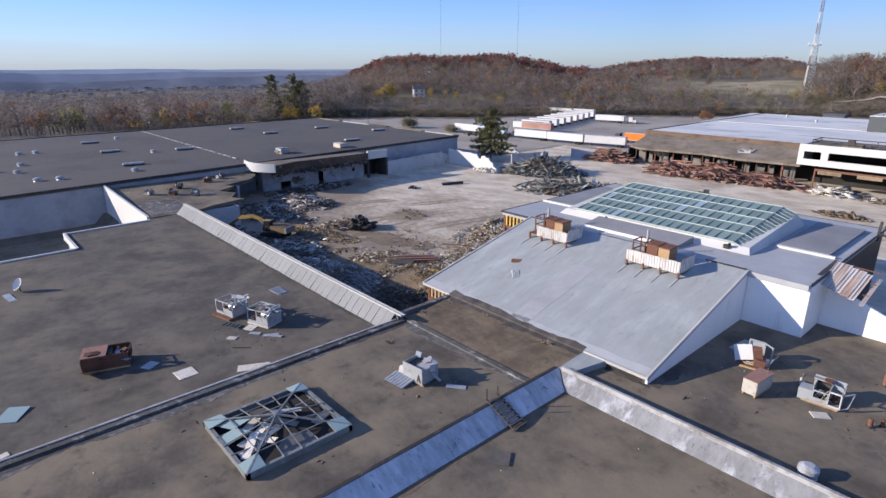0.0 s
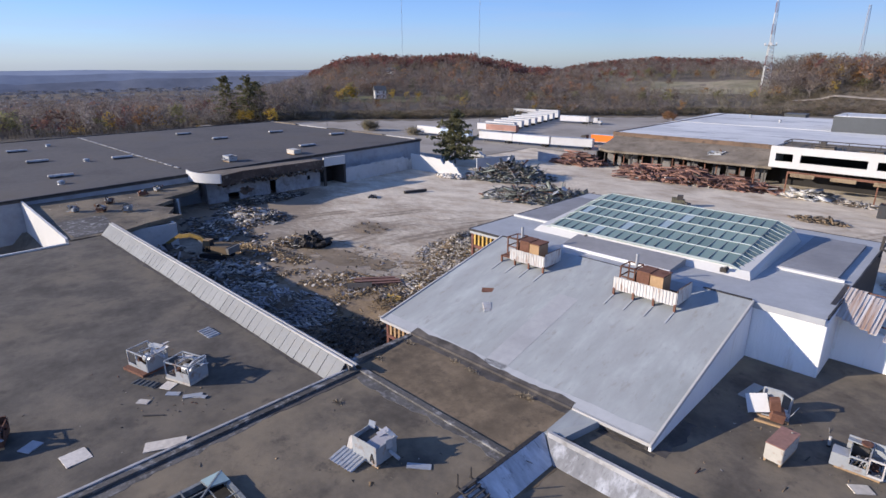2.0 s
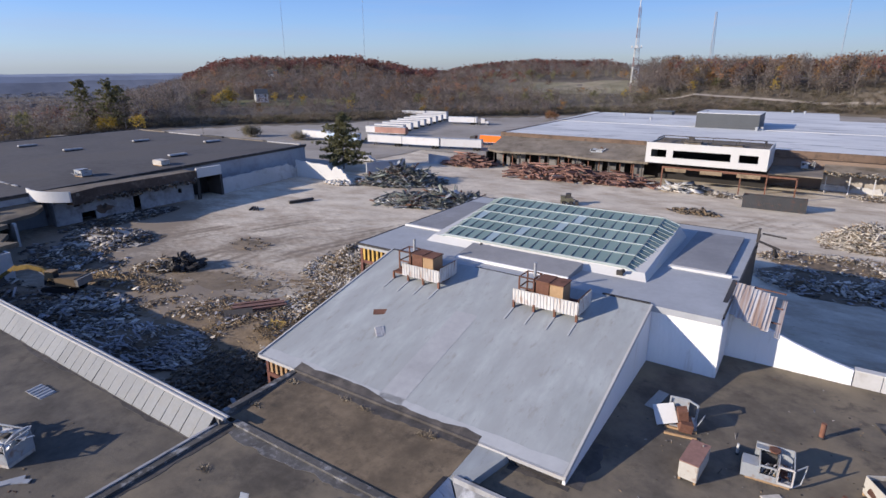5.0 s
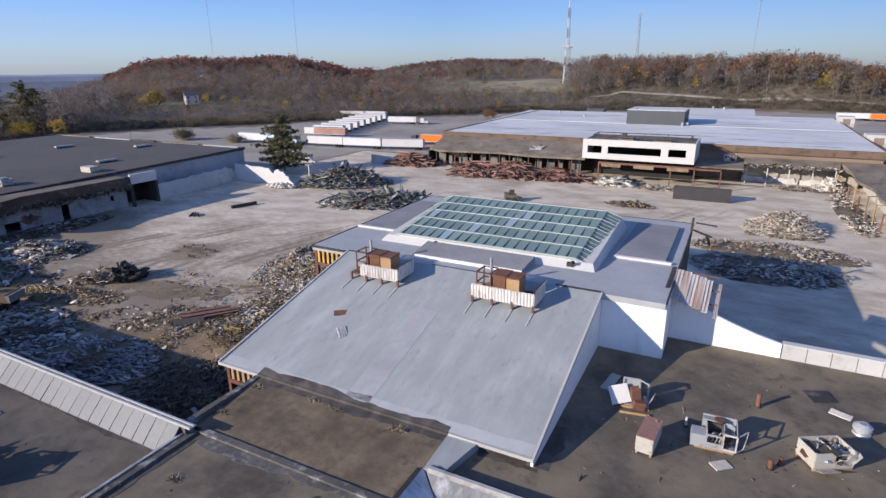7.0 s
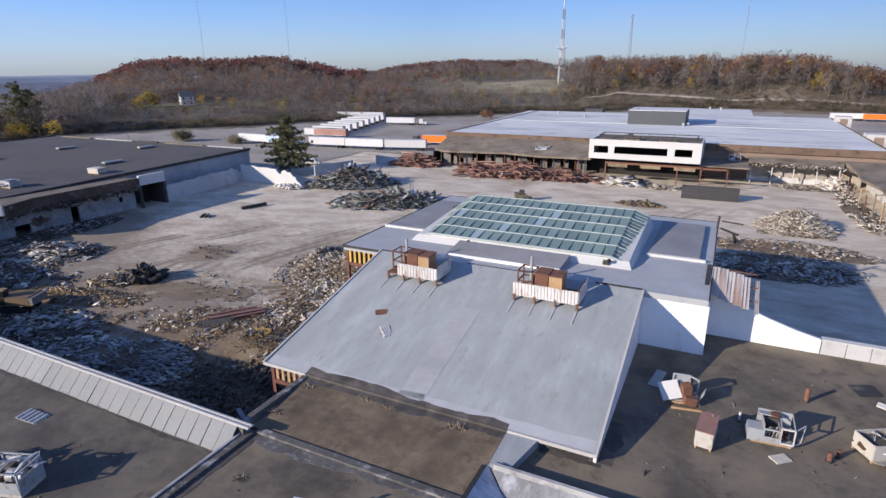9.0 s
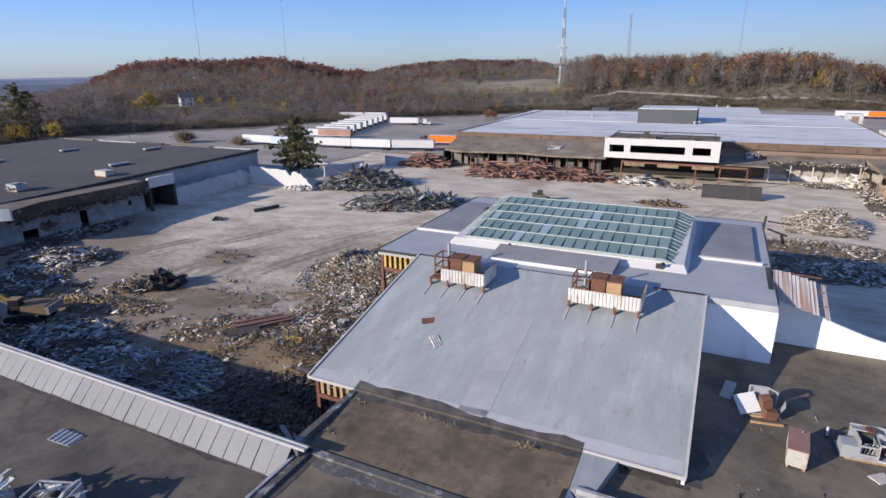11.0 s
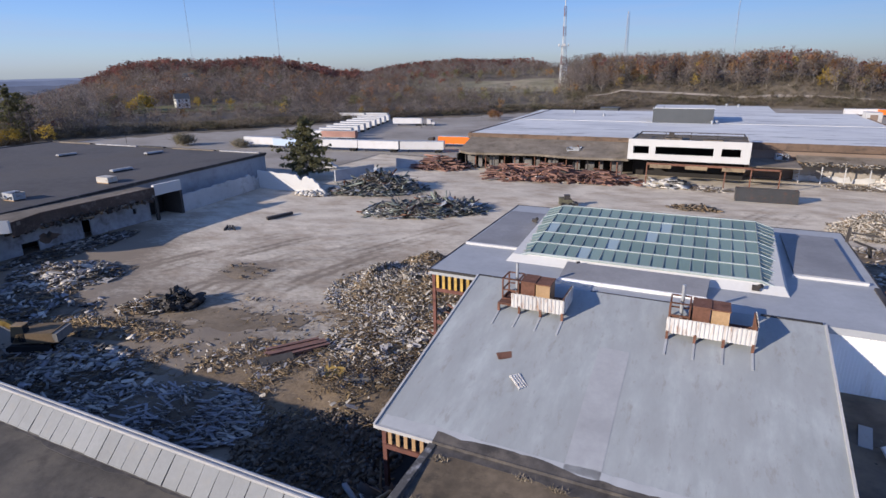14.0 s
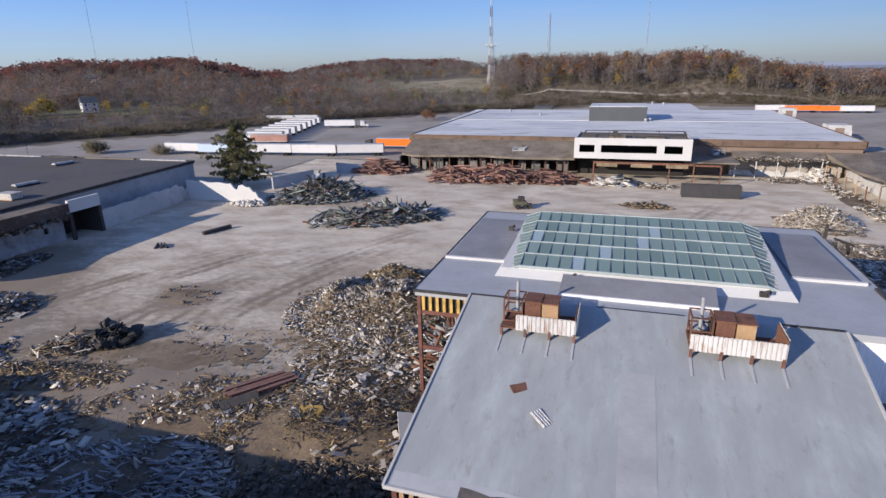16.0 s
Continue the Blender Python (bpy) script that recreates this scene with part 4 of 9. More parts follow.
structure("wall_anchor_back", slab([(-39.7, 284), (-2.3, 284), (-2.3, 325.7), (-39.7, 325.7)], 0, 8.2), BRICK, "brown brick walls of the rear bay", "wall")
structure("fascia_anchor", boxes(((-96.2, 179.7, 7.4), (-44.6, 180.0, 9.25)), ((-16.2, 179.7, 7.4), (25.7, 180.0, 9.25)), ((25.5, 179.7, 7.4), (25.8, 284, 9.2)), ((-96.4, 180, 7.4), (-96.05, 284, 9.2))), BROWN_BAND, "brown metal fascia of the north store", "fascia")
structure("seam_anchor", boxes(((-98, 231.5, 9.0), (26, 232.1, 9.12))), WHITE, "raised white roof seam", "trim")
DAMP = material("damp_dirty_membrane", (0.24, 0.25, 0.26), rough=0.5, vary=0.3, big=0.2, fine=0.8, stain=(0.42, 0.43, 0.44), stain_scale=0.3, stain_amount=0.5)
rngw = random.Random(6)
for x, y, w, d in ((-78, 199, 9, 1.0), (-66, 188, 7, 0.7), (-52, 203, 6, 0.8), (-30, 194, 8, 0.9), (-18, 200, 7, 1.1), (-6, 196, 6, 0.9), (6, 193, 7, 1.0), (-12, 186, 5, 0.6), (12, 187, 6, 0.7), (-84, 262, 8, 1.2), (-68, 258, 9, 1.4), (-58, 266, 6, 1.0), (-6, 244, 9, 1.2), (12, 262, 8, 1.2)):
    edge = [(x + w * math.cos(a) * rngw.uniform(0.6, 1.1), y + d * math.sin(a) * rngw.uniform(0.5, 1.3)) for a in [2 * math.pi * k / 22 for k in range(22)]]
    structure("roof_stain", slab(edge, 8.95, 9.012), DAMP, "dark damp patch on the white roof", "roof stain")
pent = thing("roof_penthouse", pose(-35.2, 240, 9.0), "dark grey ribbed machine house on the white roof", "penthouse")
part("body", boxes(((-10, -9, 0), (10, 9, 5.0))), GREY_METAL, pent)
bm = bmesh.new()
corrugated(bm, (-10, -9.02, 0.1), (20, 0, 0), (0, 0, 4.8), 40, -0.08)
part("ribbed_front", bm, GREY_METAL, pent)
part("roof", boxes(((-10.1, -9.1, 5.0), (10.1, 9.1, 5.15))), WHITE_ROOF, pent)
bm = bmesh.new()
for x in (-9.8, -6.5):
    bar(bm, (x, -8.8, 5.15), (x, -8.8, 6.0), 0.15)
    bar(bm, (x, 8.0, 5.15), (x, 8.0, 6.0), 0.15)
bar(bm, (-9.8, -8.8, 5.9), (-9.8, 8.0, 5.9), 0.12)
part("railing", bm, DARK_STEEL, pent)
# white entrance block
structure("entrance_block", boxes(((-44.5, 163, 9.35), (-16.3, 163.5, 11.1)), ((-44.5, 163, 5.9), (-16.3, 163.5, 7.45)), ((-44.5, 163, 7.45), (-43.2, 163.5, 9.35)), ((-39.4, 163, 7.45), (-37.8, 163.5, 9.35)),
               ((-24.4, 163, 7.45), (-22.6, 163.5, 9.35)), ((-18.4, 163, 7.45), (-16.3, 163.5, 9.35)), ((-44.5, 163.5, 5.9), (-44.1, 180, 10.9)), ((-16.7, 163.5, 5.9), (-16.3, 180, 10.9))), WHITE, "white entrance block with three empty window bands", "entrance")
structure("entrance_roof", boxes(((-44.1, 163.5, 10.3), (-16.7, 180, 10.6))), TAR, "flat roof inside the white parapet", "roof")
# the unlit entrance is painted black on its inner wall and ceiling
structure("entrance_inside", boxes(((-44.1, 174, 0), (-16.7, 174.3, 10.3)), ((-44.1, 163.5, 5.95), (-16.7, 174, 6.1))), DARK, "gutted inside of the entrance, painted near-black for shade", "wall")
rail = thing("roof_frame", pose(-30, 168, 10.6), "dark pipe frame standing on the entrance roof", "railing")
for x in (-12.2, -6.2, 0, 6.2, 12.2):
    for y in (-3.4, 3.4):
        bm = bmesh.new()
        bar(bm, (x, y, 0), (x, y, 1.5), 0.16)
        part("post", bm, DARK_STEEL, rail)
for a, b in (((-12.2, -3.4), (12.2, -3.4)), ((-12.2, 3.4), (12.2, 3.4)), ((-12.2, -3.4), (-12.2, 3.4)), ((12.2, -3.4), (12.2, 3.4))):
    bm = bmesh.new()
    bar(bm, (*a, 1.5), (*b, 1.5), 0.2)
    part("top_rail", bm, DARK_STEEL, rail)
part("machine_base", boxes(((-6, -1.5, 0), (-2, 1.5, 0.9)), ((3, -1.2, 0), (7.5, 1.6, 0.6))), TAR_BROWN, rail)
part("fan", boxes(((-5.2, -0.6, 0.9), (-4.0, 0.8, 1.9))), DARK_STEEL, rail)
SHOP_GREY = material("grimy_shop_front", (0.155, 0.15, 0.145), vary=0.3, fine=1.0, stain=(0.06, 0.055, 0.05), stain_scale=0.4, stain_amount=0.6)
structure("wall_shops_front", boxes(*[((-92.5 + 3.6 * k, 170.2, 0.1), (-92.5 + 3.6 * k + (2.4, 1.2, 2.9, 0.7, 2.0)[k % 5], 170.5, (3.6, 4.4, 4.0, 4.6, 2.6)[(k * 3) % 5])) for k in range(13)]), SHOP_GREY, "grey shop fronts left standing between gaps", "wall")
structure("entrance_side_shade", boxes(((-16.2, 165, 5.0), (-5, 179.7, 5.3))), TAR_BROWN, "low roof beside the entrance block", "roof")
# gutted shop rows along the store
structure("roof_shops_west", slab([(-94, 167), (-90, 165.5), (-70, 167), (-60, 166), (-44.6, 166.5), (-44.6, 179.6), (-95, 179.6)], lambda x, y: 4.4 + (y - 165) * 0.2, lambda x, y: 5.0 + (y - 165) * 0.21), TAR_BROWN, "tan shop roof with a torn front edge", "roof")
# shop interiors get their shade from these near-black walls
structure("wall_shops_back", boxes(((-95, 177, 0), (-44.5, 177.4, 4.6)), ((-5, 181, 0), (22, 181.2, 4.8)), ((-95.2, 168, 0), (-94.8, 177, 4.2))), DARK, "back wall of the gutted shops, painted near-black for shade", "wall")
rnge = random.Random(23)
torn_front = [(-5 + 1.1 * k, 174.9 + rnge.uniform(-0.5, 0.6)) for k in range(20)]
structure("roof_shops_north", slab(torn_front + [(16.6, 179.6), (-5, 179.6)], lambda x, y: 4.55 + (y - 173) * 0.2, lambda x, y: 4.95 + (y - 173) * 0.22), TAR_BROWN, "taupe lean-to roof with a torn front edge", "roof")
structure("roof_shops_east", slab([(16.6, 178), (18, 170), (17.4, 160), (19.2, 150), (18.5, 140), (20, 128), (60, 128), (60, 184), (26, 184), (26, 179.6), (16.6, 179.6)], 4.6, lambda x, y: 6.4 if y > 177 and x < 30 else 5.2), TAR_BROWN, "tan east shop roof with a torn edge", "roof")
structure("wall_shops_east", boxes(((22, 130, 0), (22.4, 179, 4.6)), ((28, 130, 0), (60, 130.4, 4.6))), WALL_WHITE, "stub of cream wall below the torn roof", "wall")
structure("wall_shops_north", boxes(((-5, 179.0, 0), (21, 179.4, 4.7))), WALL_TAUPE, "grey-tan back wall of the torn shops", "wall")
# paler ragged strip that paints the sunlit foot of the taupe wall
stub_top = [(-5 + 0.6 * k, 1.5 + rnge.uniform(-0.35, 0.3) - (0.9 if k in (9, 10, 21) else 0)) for k in range(37)]
bm = bmesh.new()
solid(bm, [(x, 178.6, z) for x, z in stub_top] + [(16.6, 178.6, 0), (-5, 178.6, 0)], [(x, 178.95, z) for x, z in stub_top] + [(16.6, 178.95, 0), (-5, 178.95, 0)])
structure("wall_stub_cream", bm, WALL_WHITE, "ragged cream strip at the wall's foot, painted pale for sunlight below the roof", "wall")
m = 420
edge_x = rngh.uniform(-5, 16.4, m)
hang = np.stack([edge_x, 174.9 + rngh.normal(size=m) * 0.4, 4.95 + 0.2 * rngh.normal(size=m)], -1)
torn = shards("torn_roof_strips", hang, np.exp(rngh.normal(size=(m, 3)) * 0.45) * (0.7, 0.16, 0.16), rotations(rngh.normal(size=m) * 0.4, rngh.normal(size=m) * 0.35, rngh.normal(size=m) * 0.5), rngh.choice(4, m, p=(0.45, 0.2, 0.2, 0.15)), [D_DARK, D_TAN, D_GREY, D_PALE], rngh)
tagged(torn, "torn laths and felt hanging from the lean-to roof", "debris", kind="stuff")
for x in (-4.2, 0.6, 5.5, 10.6, 15.4):
    ob = part("shop_column", boxes(((-0.12, -0.12, 0), (0.12, 0.12, 4.75))), WALL_WHITE)
    ob.matrix_basis = pose(x, 175.3, 0)
    tagged(ob, "pale post under the torn lean-to roof", "column", "lean-to posts")

# ---- big skylight on the deck ----
GLASS = bpy.data.materials.new("tinted_glass")
GLASS.use_nodes = True
gb = GLASS.node_tree.nodes["Principled BSDF"]
gb.inputs["Roughness"].default_value, gb.inputs["Specular IOR Level"].default_value = 0.35, 0.4
gi = GLASS.node_tree.nodes.new("ShaderNodeObjectInfo")
gr = GLASS.node_tree.nodes.new("ShaderNodeValToRGB")
gr.color_ramp.elements[0].color, gr.color_ramp.elements[1].color = (0.135, 0.195, 0.175, 1), (0.20, 0.275, 0.25, 1)
gr.color_ramp.elements[1].position = 0.93
el = gr.color_ramp.elements.new(0.95)
el.color = (0.28, 0.36, 0.39, 1)
GLASS.node_tree.links.new(gi.outputs["Random"], gr.inputs[0])
GLASS.node_tree.links.new(gr.outputs[0], gb.inputs["Base Color"])


GLAZE_DIM = material("grey_green_glazing_bar", (0.22, 0.25, 0.24), rough=0.5, vary=0.2)


def hip_skylight():
    """Five rows of panes on a low slope, with bars that bend down over both ends."""
    y0, y1, z0, z1 = 62.1, 76.5, 11.5, 13.1
    bl, br, ol, orr, fall = -40.8, -20.2, -42.5, -18.45, 0.6
    rows, cols = 5, 18
    sk = thing("skylight", pose(0, 0, 0), "large low skylight of green tinted panes on a white curb", "skylight")
    up = Vector((0, -(z1 - z0), y1 - y0)).normalized()
    lift = Vector((0, 0, 0.07))

    def spot(x, r):
        y, z = y0 + (y1 - y0) * r, z0 + (z1 - z0) * r
        out = max(bl - x, x - br, 0.0) / (bl - ol)
        return Vector((x, y, z - fall * min(out, 1.0)))

    bm = bmesh.new()
    solid(bm, [(ol, y0, z0 - 0.2), (orr, y0, z0 - 0.2), (orr, y1, z1 - fall), (ol, y1, z1 - fall)], [(ol - 0.45, y0 - 0.85, D), (orr + 0.4, y0 - 0.85, D), (orr + 0.5, y1 + 2.2, D), (ol - 0.5, y1 + 2.2, D)])
    part("curb", bm, WHITE, sk, "white sloping membrane curb")
    bm = bmesh.new()
    solid(bm, [spot(bl, 0) - lift, spot(br, 0) - lift, spot(orr, 0) - lift, Vector((orr, y0, z0 - 1.0)), Vector((ol, y0, z0 - 1.0)), spot(ol, 0) - lift],
          [v + Vector((0, 0.1, 0)) for v in (spot(bl, 0) - lift, spot(br, 0) - lift, spot(orr, 0) - lift, Vector((orr, y0, z0 - 1.0)), Vector((ol, y0, z0 - 1.0)), spot(ol, 0) - lift)])
    part("front_sill", bm, WHITE, sk)

    def cap(p, q, w, h, name="cap_bar", mat=CAP_BAR):
        one = bmesh.new()
        bar(one, p, q, w, h)
        part(name, one, mat, sk)

    xs = [bl + (br - bl) * k / cols for k in range(cols + 1)]
    xs = [ol] + xs + [orr]
    for r in range(rows):
        lo, hi = r / rows, (r + 1) / rows
        for k in range(len(xs) - 1):
            c = [spot(xs[k], lo), spot(xs[k + 1], lo), spot(xs[k + 1], hi), spot(xs[k], hi)]
            step = Vector((0, 0, 0.09))
            c = [c[0] - step, c[1] - step, c[2] + step * 0.4, c[3] + step * 0.4]
            pane = bmesh.new()
            solid(pane, [p + up * 0.05 for p in c], c)
            part("pane", pane, GLASS, sk)
    for r in range(rows + 1):
        u = r / rows
        cap(spot(bl, u) + lift, spot(br, u) + lift, 0.16, 0.18)
        cap(spot(br, u) + lift, spot(orr, u) + lift, 0.12, 0.14, "end_bar")
        cap(spot(bl, u) + lift, spot(ol, u) + lift, 0.12, 0.14, "end_bar")
        if r < rows:
            for s in (0.34, 0.67):
                v = u + s / rows
                cap(spot(br, v) + lift, spot(orr, v) + lift, 0.06, 0.08, "end_bar", GLAZE_DIM)
                cap(spot(bl, v) + lift, spot(ol, v) + lift, 0.06, 0.08, "end_bar", GLAZE_DIM)
    for x in xs[1:-1]:
        cap(spot(x, 0) + lift * 0.9, spot(x, 1) + lift * 0.9, 0.07, 0.1, "glazing_bar", GLAZE_DIM)
    back = bmesh.new()
    solid(back, [spot(ol, 1), spot(bl, 1), spot(br, 1), spot(orr, 1), Vector((orr, y1 + 1.6, D + 0.3)), Vector((ol, y1 + 1.6, D + 0.3))],
          [v - Vector((0, 0, 0.06)) for v in (spot(ol, 1), spot(bl, 1), spot(br, 1), spot(orr, 1), Vector((orr, y1 + 1.6, D + 0.3)), Vector((ol, y1 + 1.6, D + 0.3)))])
    part("back_glazing", back, GLASS, sk)
    for i, (x, y) in enumerate(((-20.6, 61.5), (-44.2, 76.0), (-36.0, 61.5))):
        bm = bmesh.new()
        box(bm, (x - 0.3, y - 0.2, D + 0.2), (x + 0.3, y + 0.2, D + 0.6))
        tube(bm, (x, y, D + 0.5), (x + 0.4, y - 0.3, D + 0.75), 0.14, 0.2, 8)
        part("floodlight", bm, DARK_STEEL, sk, "small dark floodlight on the curb")
    return sk


CAP_BAR = material("pale_cap_bar", (0.36, 0.41, 0.405), rough=0.5, vary=0.15)
hip_skylight()
cover = thing("roof_cover", pose(0, 0, 0), "dark grey sloped cover before the skylight", "roof cover")
bm = bmesh.new()
solid(bm, [(-36.7, 58.0, D + 0.3), (-24.4, 58.0, D + 0.3), (-24.2, 61.3, D + 0.75), (-36.7, 61.3, D + 0.75)], [(-36.7, 58.0, D), (-24.4, 58.0, D), (-24.2, 61.3, D), (-36.7, 61.3, D)])
part("panel", bm, SILVER_DARK, cover)
part("edge", boxes(((-36.75, 57.8, D), (-24.35, 58.0, D + 0.28))), BRIGHT, cover, "white front edge")


# ---- machine platforms on the slope ----
def platform(x0, x1, y0, y1, open_left):
    """A steel stand with a screen of white ribbed boards and rusted machine boxes."""
    zf, w = 10.3, x1 - x0
    pf = thing("machine_platform", pose(x0, y0, 0), "rusted steel stand with white ribbed screen and rusted cooling units", "equipment platform", "platforms on the slope")
    for i in range(4):
        x = w * (0.02 + 0.32 * i)
        bm = bmesh.new()
        bar(bm, (x, 0, deck_z(y0) - 0.05), (x, 0, zf), 0.19)
        part("leg", bm, RUST, pf)
        bm = bmesh.new()
        bar(bm, (x, 1.9, deck_z(y0 + 1.9)), (x, 0.05, zf - 0.1), 0.1)
        part("brace", bm, RUST, pf)
        bm = bmesh.new()
        bar(bm, (x, y1 - y0, deck_z(y1) - 0.05), (x, y1 - y0, zf), 0.13)
        part("leg", bm, RUST, pf)
        bm = bmesh.new()
        bar(bm, (x, -1.8, deck_z(y0 - 1.8) + 0.03), (x, 0.3, deck_z(y0 + 0.3) + 0.03), 0.16, 0.05)
        part("runner", bm, SILVER_3, pf, "pale runner on the roof")
    bm = boxes(((0, 0, zf - 0.1), (w, 0.15, zf + 0.08)), ((0, y1 - y0 - 0.15, zf - 0.1), (w, y1 - y0, zf + 0.08)), ((0, 0, zf), (w, y1 - y0, zf + 0.04)))
    part("floor_frame", bm, RUST, pf)
    fx = 1.2 if open_left else 0.0
    bm = bmesh.new()
    corrugated(bm, (fx, -0.02, zf - 0.15), (w - fx, 0, 0), (0, 0, 1.22), int((w - fx) / 0.3), 0.05)
    corrugated(bm, (w, 0.06, zf - 0.15), (-(w - fx), 0, 0), (0, 0, 1.22), int((w - fx) / 0.3), 0.05)
    part("screen_front", bm, WHITE_WORN, pf, "white ribbed boards with peeling paint")
    bm = bmesh.new()
    corrugated(bm, (w + 0.02, 0.05, zf - 0.05), (0, y1 - y0, 0), (0, 0, 1.4), 10, 0.05)
    part("screen_side", bm, WHITE_WORN, pf, "white ribbed side boards")
    bm = bmesh.new()
    corrugated(bm, (w - 0.05, y1 - y0, zf - 0.05), (0, -(y1 - y0), 0), (0, 0, 1.4), 10, 0.05)
    part("screen_lining", bm, RUST, pf, "rusted back of the side boards")
    for i, (a, b, h, m) in enumerate(((0.1, 1.5, 1.9, RUST), (1.7, 2.9, 1.9, RUST), (3.0, 4.2, 1.85, TAN_WOOD))):
        bm = bmesh.new()
        d0, d1 = 1.0, 2.7
        if i == 0:
            for px in (a, b):
                for py in (d0, d1):
                    bar(bm, (px, py, zf), (px, py, zf + h), 0.12)
            for z in (zf + 0.1, zf + 0.9, zf + h):
                for p, q in (((a, d0), (b, d0)), ((b, d0), (b, d1)), ((b, d1), (a, d1)), ((a, d1), (a, d0))):
                    bar(bm, (*p, z), (*q, z), 0.1)
            part("open_frame", bm, RUST, pf)
        else:
            box(bm, (a, d0, zf + 0.05), (b, d1, zf + h - 0.1))
            case = part("machine_box", bm, m, pf)
            part("lid", boxes(((a - 0.05, d0 - 0.1, zf + h - 0.1), (b + 0.05, d1 + 0.1, zf + h))), RUST, case, "rusted sheet lid")
    part("duct", boxes(((1.5, 1.1, zf + 0.1), (1.75, 2.5, zf + 1.5))), DARK, pf)
    bm = bmesh.new()
    tube(bm, (0.9, 2.5, zf + 0.2), (0.9, 2.5, zf + 2.9), 0.14, n=10)
    part("flue", bm, GALV, pf, "pale metal flue")
    return pf


platform(-40.4, -34.75, 51.75, 54.7, True)
platform(-27.0, -21.0, 51.75, 54.7, False)


def lying_sheet(name, x, y, z, w, d, turn, mat, label, category, tilt=(0, 0), th=0.05, rib=0):
    bm = bmesh.new()
    box(bm, (-w / 2, -d / 2, 0), (w / 2, d / 2, th))
    ob = part(name, bm, mat)
    for k in range(rib):
        a = -w / 2 + w * (k + 0.3) / rib
        part("rib", boxes(((a, -d / 2, th), (a + w / rib * 0.35, d / 2, th + 0.06))), mat, ob)
    ob.matrix_basis = pose(x, y, z, tilt[0], tilt[1], turn)
    return tagged(ob, label, category)


lying_sheet("roof_mat", -37.9, 46.7, deck_z(46.7) + 0.02, 1.35, 0.7, 36, RUST, "small rusted plate lying on the sloping roof", "plate", (14.2, 0))
lying_sheet("white_grille", -36.1, 44.4, deck_z(44.4) + 0.02, 0.85, 1.4, 48, WHITE_WORN, "white slatted panel lying on the sloping roof", "panel", (14.2, 0), rib=4)


# ---- broken pyramid skylight on the middle roof ----
GLAZE_BAR = material("tarnished_glazing_bar", (0.16, 0.17, 0.17), rough=0.5, vary=0.25, stain=(0.3, 0.31, 0.31), stain_scale=1.2, stain_amount=0.4)


def pyramid():
    x0, x1, y0, y1, z = -34.4, -27.0, 9.0, 16.7, M + 0.45
    py = thing("pyramid_skylight", pose(0, 0, 0), "pyramid skylight with shattered panes and bent bars", "skylight")
    part("curb", boxes(((x0, y0, M), (x1, y0 + 0.25, z)), ((x0, y1 - 0.25, M), (x1, y1, z)), ((x0, y0, M), (x0 + 0.25, y1, z)), ((x1 - 0.25, y0, M), (x1, y1, z))), GLAZE_BAR, py)
    # no opening here: a near-black plate on the roof paints the shaft's shade
    part("shaft", boxes(((x0 + 0.25, y0 + 0.25, M + 0.01), (x1 - 0.25, y1 - 0.25, M + 0.03))), DARK, py, "near-black plate that stands in for the shade of an open shaft")
    apex = Vector(((x0 + x1) / 2, (y0 + y1) / 2, z + 0.75))
    cs = [Vector(p) for p in ((x0, y0, z), (x1, y0, z), (x1, y1, z), (x0, y1, z))]
    rng = random.Random(4)
    bent = [(0, 2), (1, 4), (3, 2), (2, 4), (0, 4)]
    thick = Vector((0, 0, 0.03))
    for s in range(4):
        a, b = cs[s], cs[(s + 1) % 4]

        def rib(k):
            """Foot and head of a glazing bar; the head lies on the hip."""
            u = k / 6
            return a.lerp(b, u), (a.lerp(apex, 2 * u) if u <= 0.5 else b.lerp(apex, 2 - 2 * u))

        bm = bmesh.new()
        bar(bm, a, apex, 0.11)
        part("hip_bar", bm, GLAZE_BAR, py)
        for k in range(1, 6):
            p, q = rib(k)
            if (s, k) in bent:
                q = q.lerp(p, 0.3) - Vector((0, 0, 0.45))
            bm = bmesh.new()
            bar(bm, p, q, 0.07)
            part("glazing_bar", bm, GLAZE_BAR, py)
        for v in (0.36, 0.7):
            bm = bmesh.new()
            bar(bm, a.lerp(apex, v), b.lerp(apex, v), 0.06)
            part("purlin", bm, GLAZE_BAR, py)
        for k in range(6):
            (p0, q0), (p1, q1) = rib(k), rib(k + 1)
            corner = k in (0, 5)
            draw = rng.random()
            if not corner and draw > 0.36:
                continue
            lo, hi = (0.0, 1.0) if corner else rng.choice(((0.0, 0.5), (0.45, 1.0), (0.0, 0.9)))
            c = [p0.lerp(q0, lo), p1.lerp(q1, lo), p1.lerp(q1, hi), p0.lerp(q0, hi)]
            if (c[0] - c[3]).length < 0.05:
                c = c[:3]
            elif (c[1] - c[2]).length < 0.05:
                c = [c[0], c[1], c[3]]
            sag = Vector((0, 0, 0.02 if corner else -0.3 * rng.random()))
            bm = bmesh.new()
            solid(bm, [v + sag + thick for v in c], [v + sag for v in c])
            part("pane", bm, SKY_PANE if corner or draw < 0.16 else rng.choice((D_GREY, D_GREY, D_DARK)), py)
    for k in range(11):
        bm = bmesh.new()
        cx, cy = rng.uniform(x0 + 1, x1 - 1), rng.uniform(y0 + 1, y1 - 1)
        box(bm, (-rng.uniform(0.6, 1.7), -0.3, 0), (1.2, 0.3, 0.05), pose(cx, cy, M + 0.15 + 0.25 * rng.random(), rng.uniform(-12, 12), rng.uniform(-10, 10), rng.choice((20, 45, 60, 110, 130)) + rng.uniform(-12, 12)))
